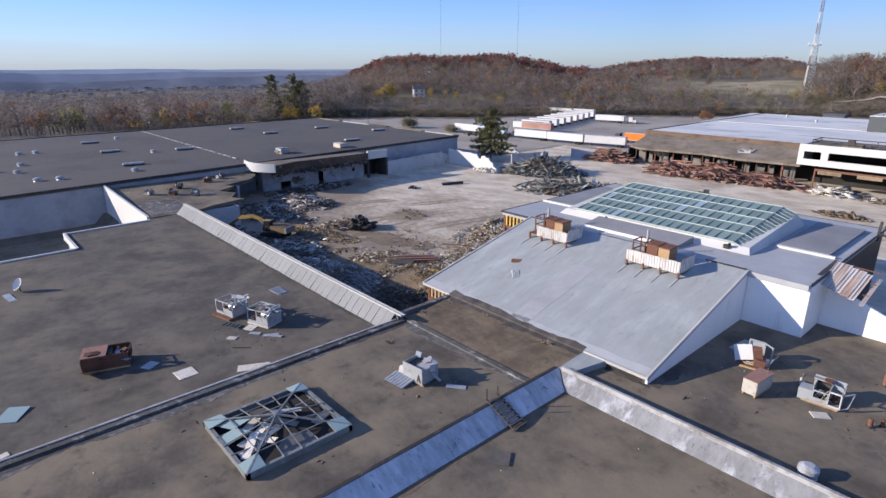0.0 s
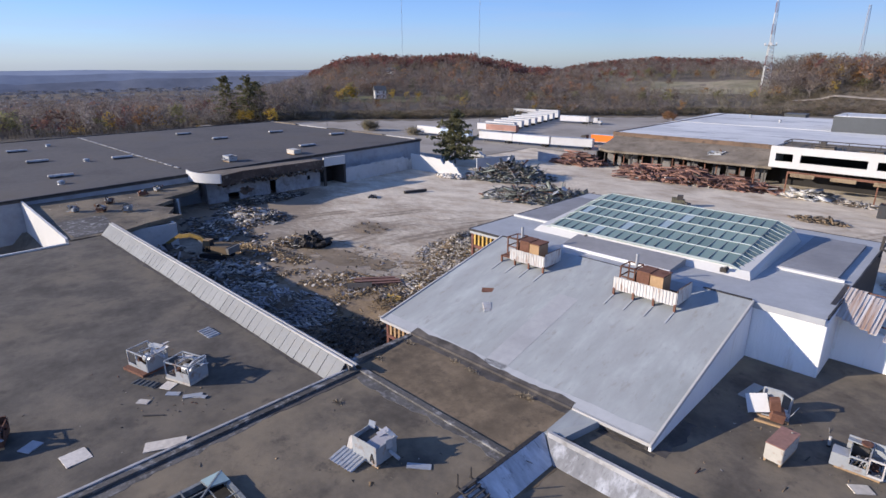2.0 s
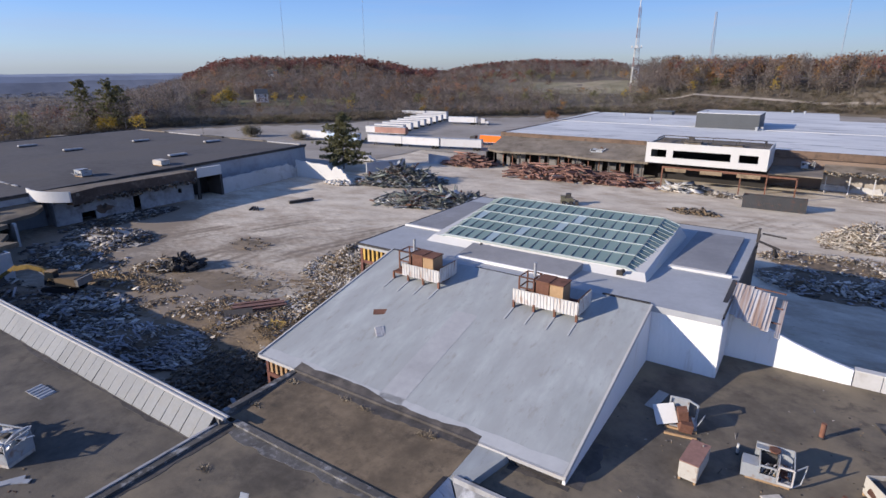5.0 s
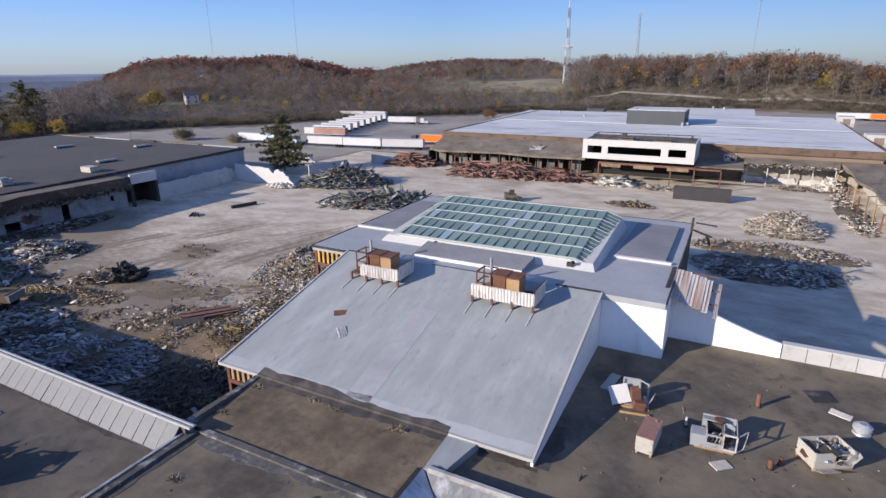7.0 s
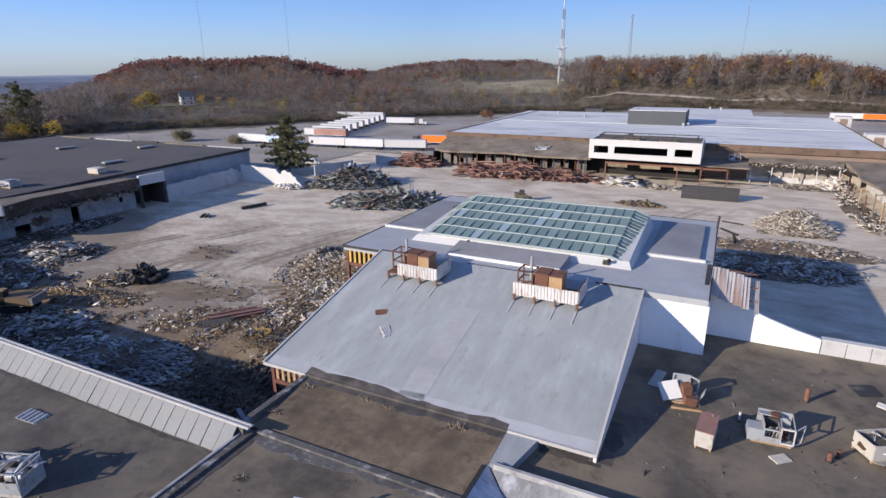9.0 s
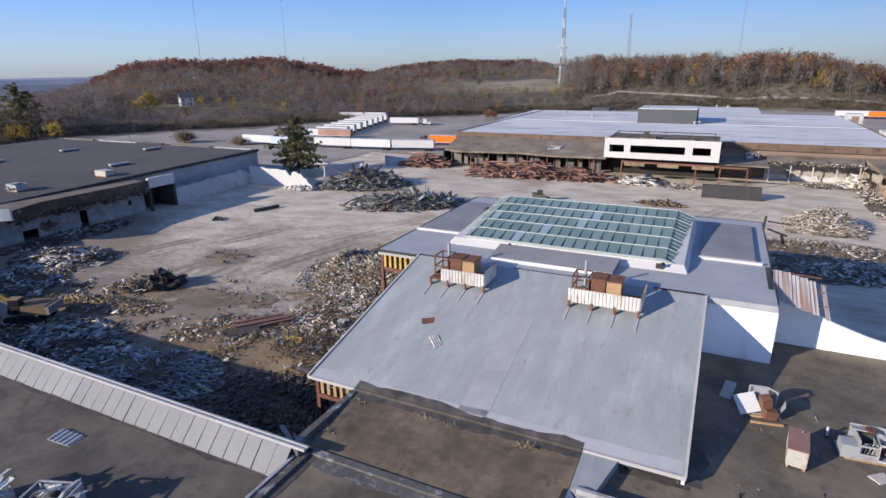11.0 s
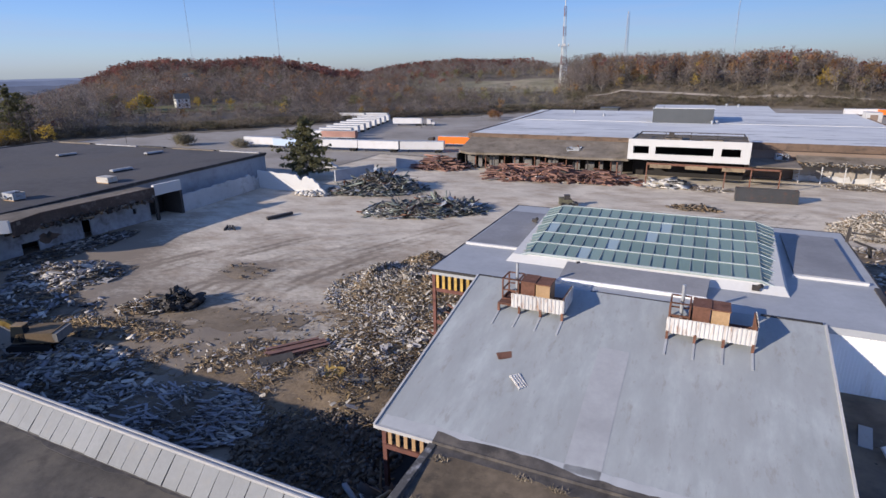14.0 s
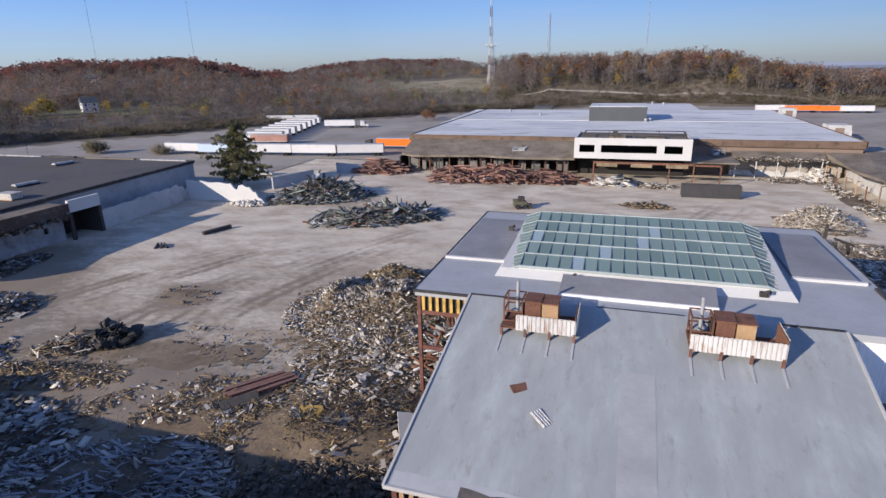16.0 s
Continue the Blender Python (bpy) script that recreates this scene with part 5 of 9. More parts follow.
        part("fallen_panel", bm, rng.choice((GALV, D_PALE, D_GREY)), py)


SKY_PANE = material("pale_green_pane", (0.27, 0.36, 0.36), rough=0.3, vary=0.1, bump=0)
pyramid()


# ---- roof machines ----
def hvac(x, y, z, turn, paint, lid, size=(2.2, 1.6, 1.5), broken=1, seed=0, label="gutted rooftop air unit"):
    """A rooftop unit with torn panels, on a curb."""
    rng = random.Random(seed)
    L, Wd, H = size
    u = thing("rooftop_unit", pose(x, y, z, 0, 0, turn), label, "air conditioner", "rooftop units")
    for y in (-Wd / 2, Wd / 2 - 0.14):
        part("skid", boxes(((-L / 2, y, 0), (L / 2, y + 0.14, 0.16))), TAN_WOOD, u)
    part("base_pan", boxes(((-L / 2, -Wd / 2, 0.16), (L / 2, Wd / 2, 0.26))), paint, u)
    for px in (-L / 2 + 0.05, 0.0, L / 2 - 0.05):
        for py in (-Wd / 2 + 0.05, Wd / 2 - 0.05):
            part("post", boxes(((px - 0.05, py - 0.05, 0.26), (px + 0.05, py + 0.05, H - 0.06))), paint, u)
    # side panels, some torn down to ragged edges
    for i, (a, b) in enumerate((((-L / 2, -Wd / 2), (0, -Wd / 2)), ((0, -Wd / 2), (L / 2, -Wd / 2)), ((L / 2, -Wd / 2), (L / 2, Wd / 2)), ((L / 2, Wd / 2), (0, Wd / 2)), ((0, Wd / 2), (-L / 2, Wd / 2)), ((-L / 2, Wd / 2), (-L / 2, -Wd / 2)))):
        if rng.random() < 0.05 * broken:
            continue
        torn = broken and rng.random() < 0.3
        p, q = Vector((*a, 0.26)), Vector((*b, 0.26))
        out = (q - p).cross(Vector((0, 0, 1))).normalized() * 0.04
        tops = [(k / 4, (H - 0.32) * (rng.uniform(0.35, 0.9) if torn else 1.0)) for k in range(5)]
        face = [p, q] + [p.lerp(q, s) + Vector((0, 0, h)) + out * (rng.uniform(0, 3) if torn else 0) for s, h in tops[::-1]]
        bm = bmesh.new()
        solid(bm, [v + out for v in face], face)
        part("side_panel", bm, paint, u)
    if lid:
        part("lid", boxes(((-L / 2 - 0.06, -Wd / 2 - 0.06, H - 0.06), (0.1 if broken else L / 2 + 0.06, Wd / 2 + 0.06, H))), lid, u)
    bm = bmesh.new()
    for p, q in (((-L / 2, -Wd / 2), (L / 2, -Wd / 2)), ((L / 2, -Wd / 2), (L / 2, Wd / 2)), ((L / 2, Wd / 2), (-L / 2, Wd / 2)), ((-L / 2, Wd / 2), (-L / 2, -Wd / 2)), ((0, -Wd / 2), (0, Wd / 2))):
        bar(bm, (*p, H - 0.09), (*q, H - 0.09 - 0.25 * broken * rng.random()), 0.07)
    part("top_frame", bm, paint, u)
    ru = np.random.default_rng(seed + 3)
    m = 70 if broken else 12
    at = np.stack([ru.uniform(-L * 0.48, L * 0.48, m), ru.uniform(-Wd * 0.47, Wd * 0.47, m), ru.uniform(0.3, H * 0.85, m)], -1)
    bits = shards("inner_scrap", at, np.exp(ru.normal(size=(m, 3)) * 0.5) * (0.32, 0.09, 0.03), rotations(ru.normal(size=m), ru.normal(size=m), ru.random(m) * 6.28), ru.choice(5, m), [D_DARK, GALV, RUST, D_GREY, D_DARK], ru, u)
    bits["kind"] = "stuff"
    # filler block added so the frame casts a solid shadow; dark for inside shade
    part("core", boxes(((-L * 0.46, -Wd * 0.42, 0.27), (L * 0.12, Wd * 0.42, H * 0.8)), ((L * 0.12, -Wd * 0.4, 0.27), (L * 0.46, Wd * 0.36, H * 0.62))), D_DARK, u, "added dark block that stands in for the unit's shaded inside")
    part("bulkhead", boxes(((-0.04, -Wd / 2 + 0.06, 0.26), (0.04, Wd / 2 - 0.06, H - 0.3))), GALV, u)
    bm = bmesh.new()
    tube(bm, (L * 0.26, -Wd * 0.32, 0.75), (L * 0.26, Wd * 0.3, 0.75), 0.42, n=16)
    tube(bm, (L * 0.26, -Wd * 0.36, 0.75), (L * 0.26, -Wd * 0.32, 0.75), 0.48, n=16)
    part("blower_drum", bm, GALV, u)
    part("coil", boxes(((-L * 0.42, -Wd * 0.38, 0.26), (-L * 0.32, Wd * 0.4, H - 0.35))), D_DARK, u)
    part("motor", boxes(((-L * 0.26, -0.3, 0.26), (-L * 0.08, 0.25, 0.8))), RUST, u)
    if broken:
        for k in range(7):
            r, w = rng.uniform(0.35, 0.9), rng.uniform(0.15, 0.45)
            m = pose(rng.uniform(-L * 0.5, L * 0.5), rng.uniform(-Wd * 0.55, Wd * 0.55), rng.uniform(0.6, H + 0.15), rng.uniform(-45, 45), rng.uniform(-45, 45), rng.uniform(0, 180))
            fold = rng.uniform(-0.3, 0.3)
            bm = bmesh.new()
            top = [(-r, -w, fold), (-r * 0.2, -w * rng.uniform(0.6, 1.3), 0), (r * 0.5, -w, fold * 0.4), (r, -w * 0.3, fold), (r * 0.7, w, fold * 0.8), (-r * 0.1, w * rng.uniform(0.6, 1.3), 0), (-r, w * 0.8, fold * 1.2)]
            solid(bm, [m @ Vector(v) for v in top], [m @ (Vector(v) - Vector((0, 0, 0.03))) for v in top])
            part("bent_panel", bm, rng.choice((GALV, paint, paint, D_DARK, RUST)), u)
        for k in range(3):
            bm = bmesh.new()
            p = Vector((L * rng.uniform(-0.4, 0.4), -Wd * 0.2, 0.8))
            for s in range(5):
                q = p + Vector((rng.uniform(-0.3, 0.3), rng.uniform(-0.25, 0.25), rng.uniform(-0.1, 0.25)))
                tube(bm, p, q, 0.04, n=6)
                p = q
            part("torn_hose", bm, DARK_STEEL, u)
        a, b = Vector((-L / 2 - 0.05, -Wd / 2 - 0.1, 0.2)), Vector((-L / 2 + L * 0.45, -Wd / 2 - 0.1, 0.2))
        lean = Vector((rng.uniform(-0.2, 0.2), -rng.uniform(0.5, 0.9), H * rng.uniform(0.1, 0.45)))
        bm = bmesh.new()
        solid(bm, [a + Vector((0, 0, 0.03)), b + Vector((0, 0, 0.03)), b + lean * 0.9, a + lean], [a, b, b + lean * 0.9 - Vector((0, 0, 0.03)), a + lean - Vector((0, 0, 0.03))])
        part("hanging_door", bm, paint, u)
    return u


hvac(-50.2, 6.3, W, 72, RUST, RED_STEEL, (3.6, 2.1, 1.5), 1, 3, "rusted brown rooftop air unit, half collapsed")
hvac(-10.0, 43.6, R4, 84, CREAM, RED_STEEL, (2.5, 1.05, 1.4), 0, 9, "cream rooftop cabinet with a rusted red lid")
hvac(0.4, 46.9, R4, 30, CREAM, None, (2.6, 1.7, 1.4), 1, 12, "wrecked cream rooftop air unit leaning open")


def frame_unit(x, y, z, turn, tray, seed, label):
    """A rooftop unit stripped to its frame, with low torn panels and pale blower drums inside."""
    rng = random.Random(seed)
    L, Wd, H = 2.7, 1.9, 1.7
    u = thing("rooftop_unit", pose(x, y, z, 0, 0, turn), label, "air conditioner", "rooftop units")
    part("base_tray", boxes(((-L / 2 - 0.1, -Wd / 2 - (0.55 if tray is RUST else 0.05), 0), (L / 2 + 0.05, Wd / 2, 0.22))), tray, u, "rusted tray" if tray is RUST else "pale tray")
    for px in (-L / 2, -0.1, L / 2):
        for py in (-Wd / 2, Wd / 2):
            bm = bmesh.new()
            bar(bm, (px, py, 0.2), (px + rng.uniform(-0.06, 0.06), py + rng.uniform(-0.06, 0.06), H), 0.1)
            part("post", bm, UNIT_PAINT, u)
    for p, q in (((-L / 2, -Wd / 2), (L / 2, -Wd / 2)), ((L / 2, -Wd / 2), (L / 2, Wd / 2)), ((L / 2, Wd / 2), (-L / 2, Wd / 2)), ((-L / 2, Wd / 2), (-L / 2, -Wd / 2)), ((-0.1, -Wd / 2), (-0.1, Wd / 2))):
        bm = bmesh.new()
        bar(bm, (*p, H - rng.uniform(0, 0.12)), (*q, H - rng.uniform(0, 0.12)), 0.09)
        part("top_rail", bm, UNIT_PAINT, u)
    for a, b, lo, hi in (((-0.1, -Wd / 2), (L / 2, -Wd / 2), 0.2, 1.1), ((-L / 2, -Wd / 2), (-0.1, -Wd / 2), 0.2, 0.55), ((L / 2, -Wd / 2), (L / 2, Wd / 2), 0.2, 1.45), ((L / 2, Wd / 2), (-L / 2, Wd / 2), 0.2, 1.5), ((-L / 2, Wd / 2), (-L / 2, 0.1), 0.2, 1.2)):
        p, q = Vector((*a, lo)), Vector((*b, lo))
        out = (q - p).cross(Vector((0, 0, 1))).normalized() * 0.04
        face = [p, q] + [p.lerp(q, t) + Vector((0, 0, (hi - lo) * rng.uniform(0.82, 1.05))) + out * rng.uniform(0, 1.5) for t in (1.0, 0.75, 0.5, 0.25, 0.0)]
        bm = bmesh.new()
        solid(bm, [v + out for v in face], face)
        part("side_panel", bm, UNIT_PAINT, u)
    part("coil", boxes(((-L / 2 + 0.1, 0.3, 0.22), (-0.2, 0.8, 1.2))), D_DARK, u, "dark finned coil")
    part("inner_floor", boxes(((-L / 2 + 0.05, -Wd / 2 + 0.05, 0.22), (L / 2 - 0.05, Wd / 2 - 0.05, 0.4))), D_DARK, u)
    for cx in (0.25, 0.85):
        bm = bmesh.new()
        tube(bm, (cx - 0.24, -0.1, 0.95), (cx + 0.24, -0.1, 0.95), 0.42, n=16)
        part("blower_drum", bm, GALV, u, "pale round blower drum")
    part("motor", boxes(((-0.85, -0.6, 0.4), (-0.4, -0.1, 0.85))), RUST, u)
    for k in range(5):
        r, w = rng.uniform(0.5, 0.9), rng.uniform(0.12, 0.3)
        m = pose(rng.uniform(-0.2, L * 0.62), rng.uniform(0.0, Wd * 0.6), H + rng.uniform(-0.35, 0.12), rng.uniform(-25, 25), rng.uniform(-25, 25), rng.uniform(0, 180))
        fold = rng.uniform(-0.2, 0.2)
        top = [(-r, -w, fold), (0, -w * 0.8, 0), (r, -w * 0.4, fold), (r * 0.8, w, fold), (0, w * 1.1, 0), (-r, w * 0.7, fold)]
        bm = bmesh.new()
        solid(bm, [m @ Vector(v) for v in top], [m @ (Vector(v) - Vector((0, 0, 0.03))) for v in top])
        part("bent_panel", bm, rng.choice((GALV, UNIT_PAINT, WHITE_WORN)), u)
    ru = np.random.default_rng(seed)
    m = 50
    at = np.stack([ru.uniform(-1.2, 1.2, m), ru.uniform(-0.8, 0.8, m), ru.uniform(0.4, 1.0, m)], -1)
    bits = shards("inner_scrap", at, np.exp(ru.normal(size=(m, 3)) * 0.5) * (0.3, 0.08, 0.03), rotations(ru.normal(size=m), ru.normal(size=m), ru.random(m) * 6.28), ru.choice(4, m), [D_DARK, GALV, D_TAN, D_GREY], ru, u)
    bits["kind"] = "stuff"
    return u


frame_unit(-53.5, 18.9, W, 14, RUST, 51, "gutted grey rooftop air unit on a rusted tray")
frame_unit(-49.2, 20.5, W, 20, CREAM, 52, "gutted grey rooftop air unit with pale blower drums")


def toppled_unit(x, y, z, turn):
    """A rooftop unit torn apart: a leaning white panel, a rusted fan block and a grey coil frame."""
    u = thing("rooftop_unit", pose(x, y, z, 0, 0, turn), "torn rooftop unit with a leaning white panel and rusted fan block", "air conditioner", "rooftop units")
    for k in (-0.3, 0.5):
        bm = bmesh.new()
        bar(bm, (-0.9, k - 0.9, 0.08), (1.2, k - 0.9, 0.08), 0.14)
        part("skid", bm, TAN_WOOD, u)
    bm = bmesh.new()
    m = pose(-0.95, 0.1, 0.75, 42, -14, 12)
    box(bm, (-0.72, -0.72, 0), (0.72, 0.72, 0.06), m)
    for a in (-0.72, 0.66):
        box(bm, (a, -0.72, -0.16), (a + 0.06, 0.72, 0), m)
    part("white_panel", bm, WHITE, u, "clean white sheet panel")
    bm = bmesh.new()
    box(bm, (-0.3, -0.8, 0.1), (0.55, 0.5, 0.75), pose(0.2, 0, 0, 0, 8, 10))
    part("fan_block", bm, RUST, u, "rusted fan housing")
    bm = bmesh.new()
    box(bm, (-0.25, -0.35, 0.7), (0.4, 0.3, 1.55), pose(0.25, 0.1, 0, 6, -10, 14))
    part("motor", bm, RUST, u, "rusted red motor box")
    bm = bmesh.new()
    for a, b in (((-0.7, 0.9, 0), (-0.7, 0.9, 1.8)), ((0.5, 0.95, 0), (0.5, 0.95, 1.75)), ((1.1, 0.9, 0.0), (1.15, 0.85, 1.5)), ((-0.7, 0.9, 1.78), (0.55, 0.95, 1.72)), ((0.5, 0.95, 1.7), (1.15, 0.85, 1.45)), ((-0.7, 0.9, 1.0), (0.5, 0.95, 1.0))):
        bar(bm, a, b, 0.11)
    part("coil_frame", bm, UNIT_PAINT, u)
    part("coil", boxes(((-0.65, 1.0, 0.05), (0.45, 1.2, 1.6))), GALV, u, "grey finned coil")
    part("drip_pan", boxes(((-0.6, -0.2, 0.02), (1.2, 1.3, 0.16))), GALV, u)
    bm = bmesh.new()
    box(bm, (0, -0.4, 0), (0.04, 0.5, 0.9), pose(1.15, 0.2, 0.2, 0, 24, -15))
    part("side_panel", bm, UNIT_PAINT, u)
    return u


toppled_unit(-11.8, 48.0, R4, 10)


def opened_unit(x, y, z, turn):
    """A long rooftop unit with its doors gone: closed end, fan bay, bare door frames and a swung panel."""
    u = thing("rooftop_unit", pose(x, y, z, 0, 0, turn), "gutted blue-grey rooftop air unit with open door frames", "air conditioner", "rooftop units")
    for yy in (-0.95, 0.8):
        part("skid", boxes(((-1.2, yy, 0), (1.8, yy + 0.15, 0.14))), TAN_WOOD, u)
    part("base_pan", boxes(((-1.5, -0.95, 0.14), (1.9, 0.95, 0.24))), UNIT_PAINT, u)
    part("end_panel", boxes(((-1.55, -1.0, 0.14), (-0.35, -0.94, 1.05))), UNIT_PAINT, u)
    part("end_panel", boxes(((-1.55, -0.94, 0.14), (-1.49, 0.2, 1.0))), UNIT_PAINT, u)
    part("deck_plate", boxes(((-1.5, -0.94, 1.0), (-0.35, 0.2, 1.06))), GALV, u)
    part("back_panel", boxes(((-0.7, 0.9, 0.24), (1.9, 0.96, 1.75))), UNIT_PAINT, u)
    bm = bmesh.new()
    box(bm, (-0.75, 0.15, 1.6), (1.0, 1.0, 1.68), pose(0, 0, 0, -4, 2, 0))
    part("lid", bm, UNIT_PAINT, u)
    bm = bmesh.new()
    tube(bm, (0.55, 0.35, 1.69), (0.55, 0.35, 1.8), 0.4, n=16)
    part("fan_cowl", bm, RUST, u, "rusted round fan cowl")
    part("bulkhead", boxes(((-0.4, -0.94, 0.24), (-0.34, 0.9, 1.5))), UNIT_PAINT, u)
    part("bulkhead", boxes(((0.85, -0.9, 0.24), (0.9, 0.9, 1.2))), GALV, u)
    part("coil", boxes(((-0.3, 0.45, 0.24), (0.8, 0.85, 1.35))), D_DARK, u, "dark finned coil")
    part("compressor", boxes(((1.1, -0.2, 0.24), (1.6, 0.5, 0.8))), RUST, u)
    for x0, x1, h in ((-0.34, 0.86, 1.15), (0.92, 1.9, 1.4)):
        bm = bmesh.new()
        for p, q in (((x0, 0.24), (x0, h)), ((x1, 0.24), (x1, h)), ((x0, h), (x1, h)), ((x0, 0.28), (x1, 0.28))):
            bar(bm, (p[0], -0.95, p[1]), (q[0], -0.95, q[1]), 0.11)
        part("door_frame", bm, WHITE_WORN if x0 > 0 else UNIT_PAINT, u)
    part("low_panel", boxes(((-0.3, -0.99, 0.24), (0.8, -0.95, 0.6))), UNIT_PAINT, u)
    bm = bmesh.new()
    for p, q in (((1.95, -0.9, 0.2), (2.5, -0.5, 0.35)), ((2.5, -0.5, 0.35), (2.75, -0.1, 1.5)), ((2.75, -0.1, 1.5), (2.0, -0.8, 1.35)), ((2.0, -0.8, 1.35), (1.95, -0.9, 0.2)), ((1.9, 0.9, 1.7), (1.9, -0.9, 1.4)), ((0.9, -0.9, 1.4), (0.95, 0.9, 1.7))):
        bar(bm, p, q, 0.08)
    part("swung_door_frame", bm, UNIT_PAINT, u)
    for k, c in enumerate((D_BLUE, DARK_STEEL, D_BLUE, GALV)):
        bm = bmesh.new()
        p = Vector((-0.25 + 0.3 * k, -0.8 + 0.1 * k, 0.4))
        for a in range(7):
            q = Vector((p.x + 0.12, p.y + 0.08, 0.4 + 0.75 * math.sin((a + 1) * 0.45)))
            tube(bm, p, q, 0.05, n=6)
            p = q
        part("torn_hose", bm, c, u)
    ru = np.random.default_rng(31)
    m = 45
    at = np.stack([ru.uniform(-0.25, 1.8, m), ru.uniform(-0.85, 0.4, m), ru.uniform(0.28, 0.75, m)], -1)
    bits = shards("inner_scrap", at, np.exp(ru.normal(size=(m, 3)) * 0.5) * (0.26, 0.1, 0.03), rotations(ru.normal(size=m), ru.normal(size=m), ru.random(m) * 6.28), ru.choice(5, m), [D_DARK, GALV, RUST, D_BLUE, D_TAN], ru, u)
    bits["kind"] = "stuff"
    return u


opened_unit(-6.3, 45.7, R4, 4).scale = (0.8, 0.85, 1.0)


def lettered_unit(x, y, z, turn):
    """A pale closed box with an open top, torn sheets round it and a painted letter."""
    u = thing("rooftop_unit", pose(x, y, z, 0, 0, turn), "pale grey rooftop unit with torn sheets and a painted letter", "air conditioner", "rooftop units")
    part("casing", boxes(((-1.1, -0.95, 0.12), (1.1, -0.89, 1.55)), ((-1.1, 0.89, 0.12), (1.1, 0.95, 1.35)), ((-1.1, -0.89, 0.12), (-1.04, 0.89, 1.5)), ((1.04, -0.89, 0.12), (1.1, 0.89, 1.4))), UNIT_PAINT, u)
    # added dark block paints the shade inside the open casing
    part("core", boxes(((-1.0, -0.86, 0.12), (1.0, 0.86, 1.2))), D_DARK, u, "added dark block that stands in for the unit's shaded inside")
    part("fan_deck", boxes(((-0.1, -0.86, 1.2), (1.0, 0.86, 1.28))), D_BLUE, u)
    part("skid", boxes(((-1.2, -0.9, 0), (1.2, -0.7, 0.12)), ((-1.2, 0.7, 0), (1.2, 0.9, 0.12))), TAN_WOOD, u)
    rng = random.Random(9)
    for px, py, pz, rx, ry, rz, w, h in ((-0.9, 0.7, 1.55, 70, 10, 20, 0.5, 0.5), (0.2, 0.6, 1.5, 40, -25, 60, 0.8, 0.35), (1.15, 0.2, 1.25, 80, 0, 80, 0.5, 0.6), (0.7, 0.9, 1.4, 30, 30, 10, 0.9, 0.3), (1.5, 0.3, 0.5, 20, 40, 30, 0.9, 0.25)):
        bm = bmesh.new()
        box(bm, (-w / 2, -h / 2, 0), (w / 2, h / 2, 0.03), pose(px, py, pz, rx, ry, rz))
        part("bent_panel", bm, rng.choice((UNIT_PAINT, GALV, D_BLUE)), u)
    bm = bmesh.new()
    corrugated(bm, (-2.0, -2.3, 0.08), (2.2, 0.0, 0.0), (0.0, 1.4, 0.22), 7, 0.05)
    part("leaning_sheet", bm, GALV, u, "ribbed grey sheet leaning against the casing")
    bm = bmesh.new()
    box(bm, (-2.6, -0.6, 0.35), (-1.2, 0.8, 0.4), pose(0, 0, 0, 6, -10, 8))
    part("leaning_sheet", bm, D_PALE, u, "pale torn sheet")
    bm = bmesh.new()
    for p, q in (((0.55, 0.2), (0.72, 0.85)), ((0.72, 0.85), (0.89, 0.2)), ((0.62, 0.43), (0.82, 0.43))):
        bar(bm, (p[0], -0.965, p[1] + 0.1), (q[0], -0.965, q[1] + 0.1), 0.03, 0.09)
    part("letter_a", bm, DARK_STEEL, u, "dark painted letter A")
    return u


lettered_unit(-29.2, 24.8, M, 6)


def pipe_vent(x, y, z, r, h, mat, label, hat=0):
    v = thing("roof_vent", pose(x, y, z), label, "roof vent")
    bm = bmesh.new()
    tube(bm, (0, 0, -0.02), (0, 0, 0.12), r * 1.5, r * 1.3, 14)
    part("collar", bm, FLASHING if not hat else mat, v)
    bm = bmesh.new()
    tube(bm, (0, 0, 0.1), (0, 0, h), r, n=14)
    pipe = part("pipe", bm, mat, v)
    if hat:
        bm = bmesh.new()
        tube(bm, (0, 0, h - 0.15), (0, 0, h + 0.1), hat, hat * 0.98, 16)
        tube(bm, (0, 0, h + 0.1), (0, 0, h + 0.3), hat * 0.95, hat * 0.5, 16)
        part("hood", bm, mat, pipe)
    return v


pipe_vent(-3.3, 52.0, R4, 0.17, 1.15, RUST, "rusted brown vent pipe on the east roof")
pipe_vent(-2.7, 44.6, R4, 0.16, 0.7, RUST, "short rusted vent pipe")
pipe_vent(-2.1, 45.3, R4, 0.13, 0.6, RUST, "short rusted vent pipe beside another")
pipe_vent(-7.9, 47.0, R4, 0.09, 0.75, WHITE, "thin white plastic vent pipe")
pipe_vent(-4.0, 35.6, R4, 0.4, 0.55, GALV, "round galvanised roof ventilator", 0.62)
pipe_vent(3.1, 51.6, R4, 0.4, 0.5, GALV, "round galvanised roof ventilator", 0.6)

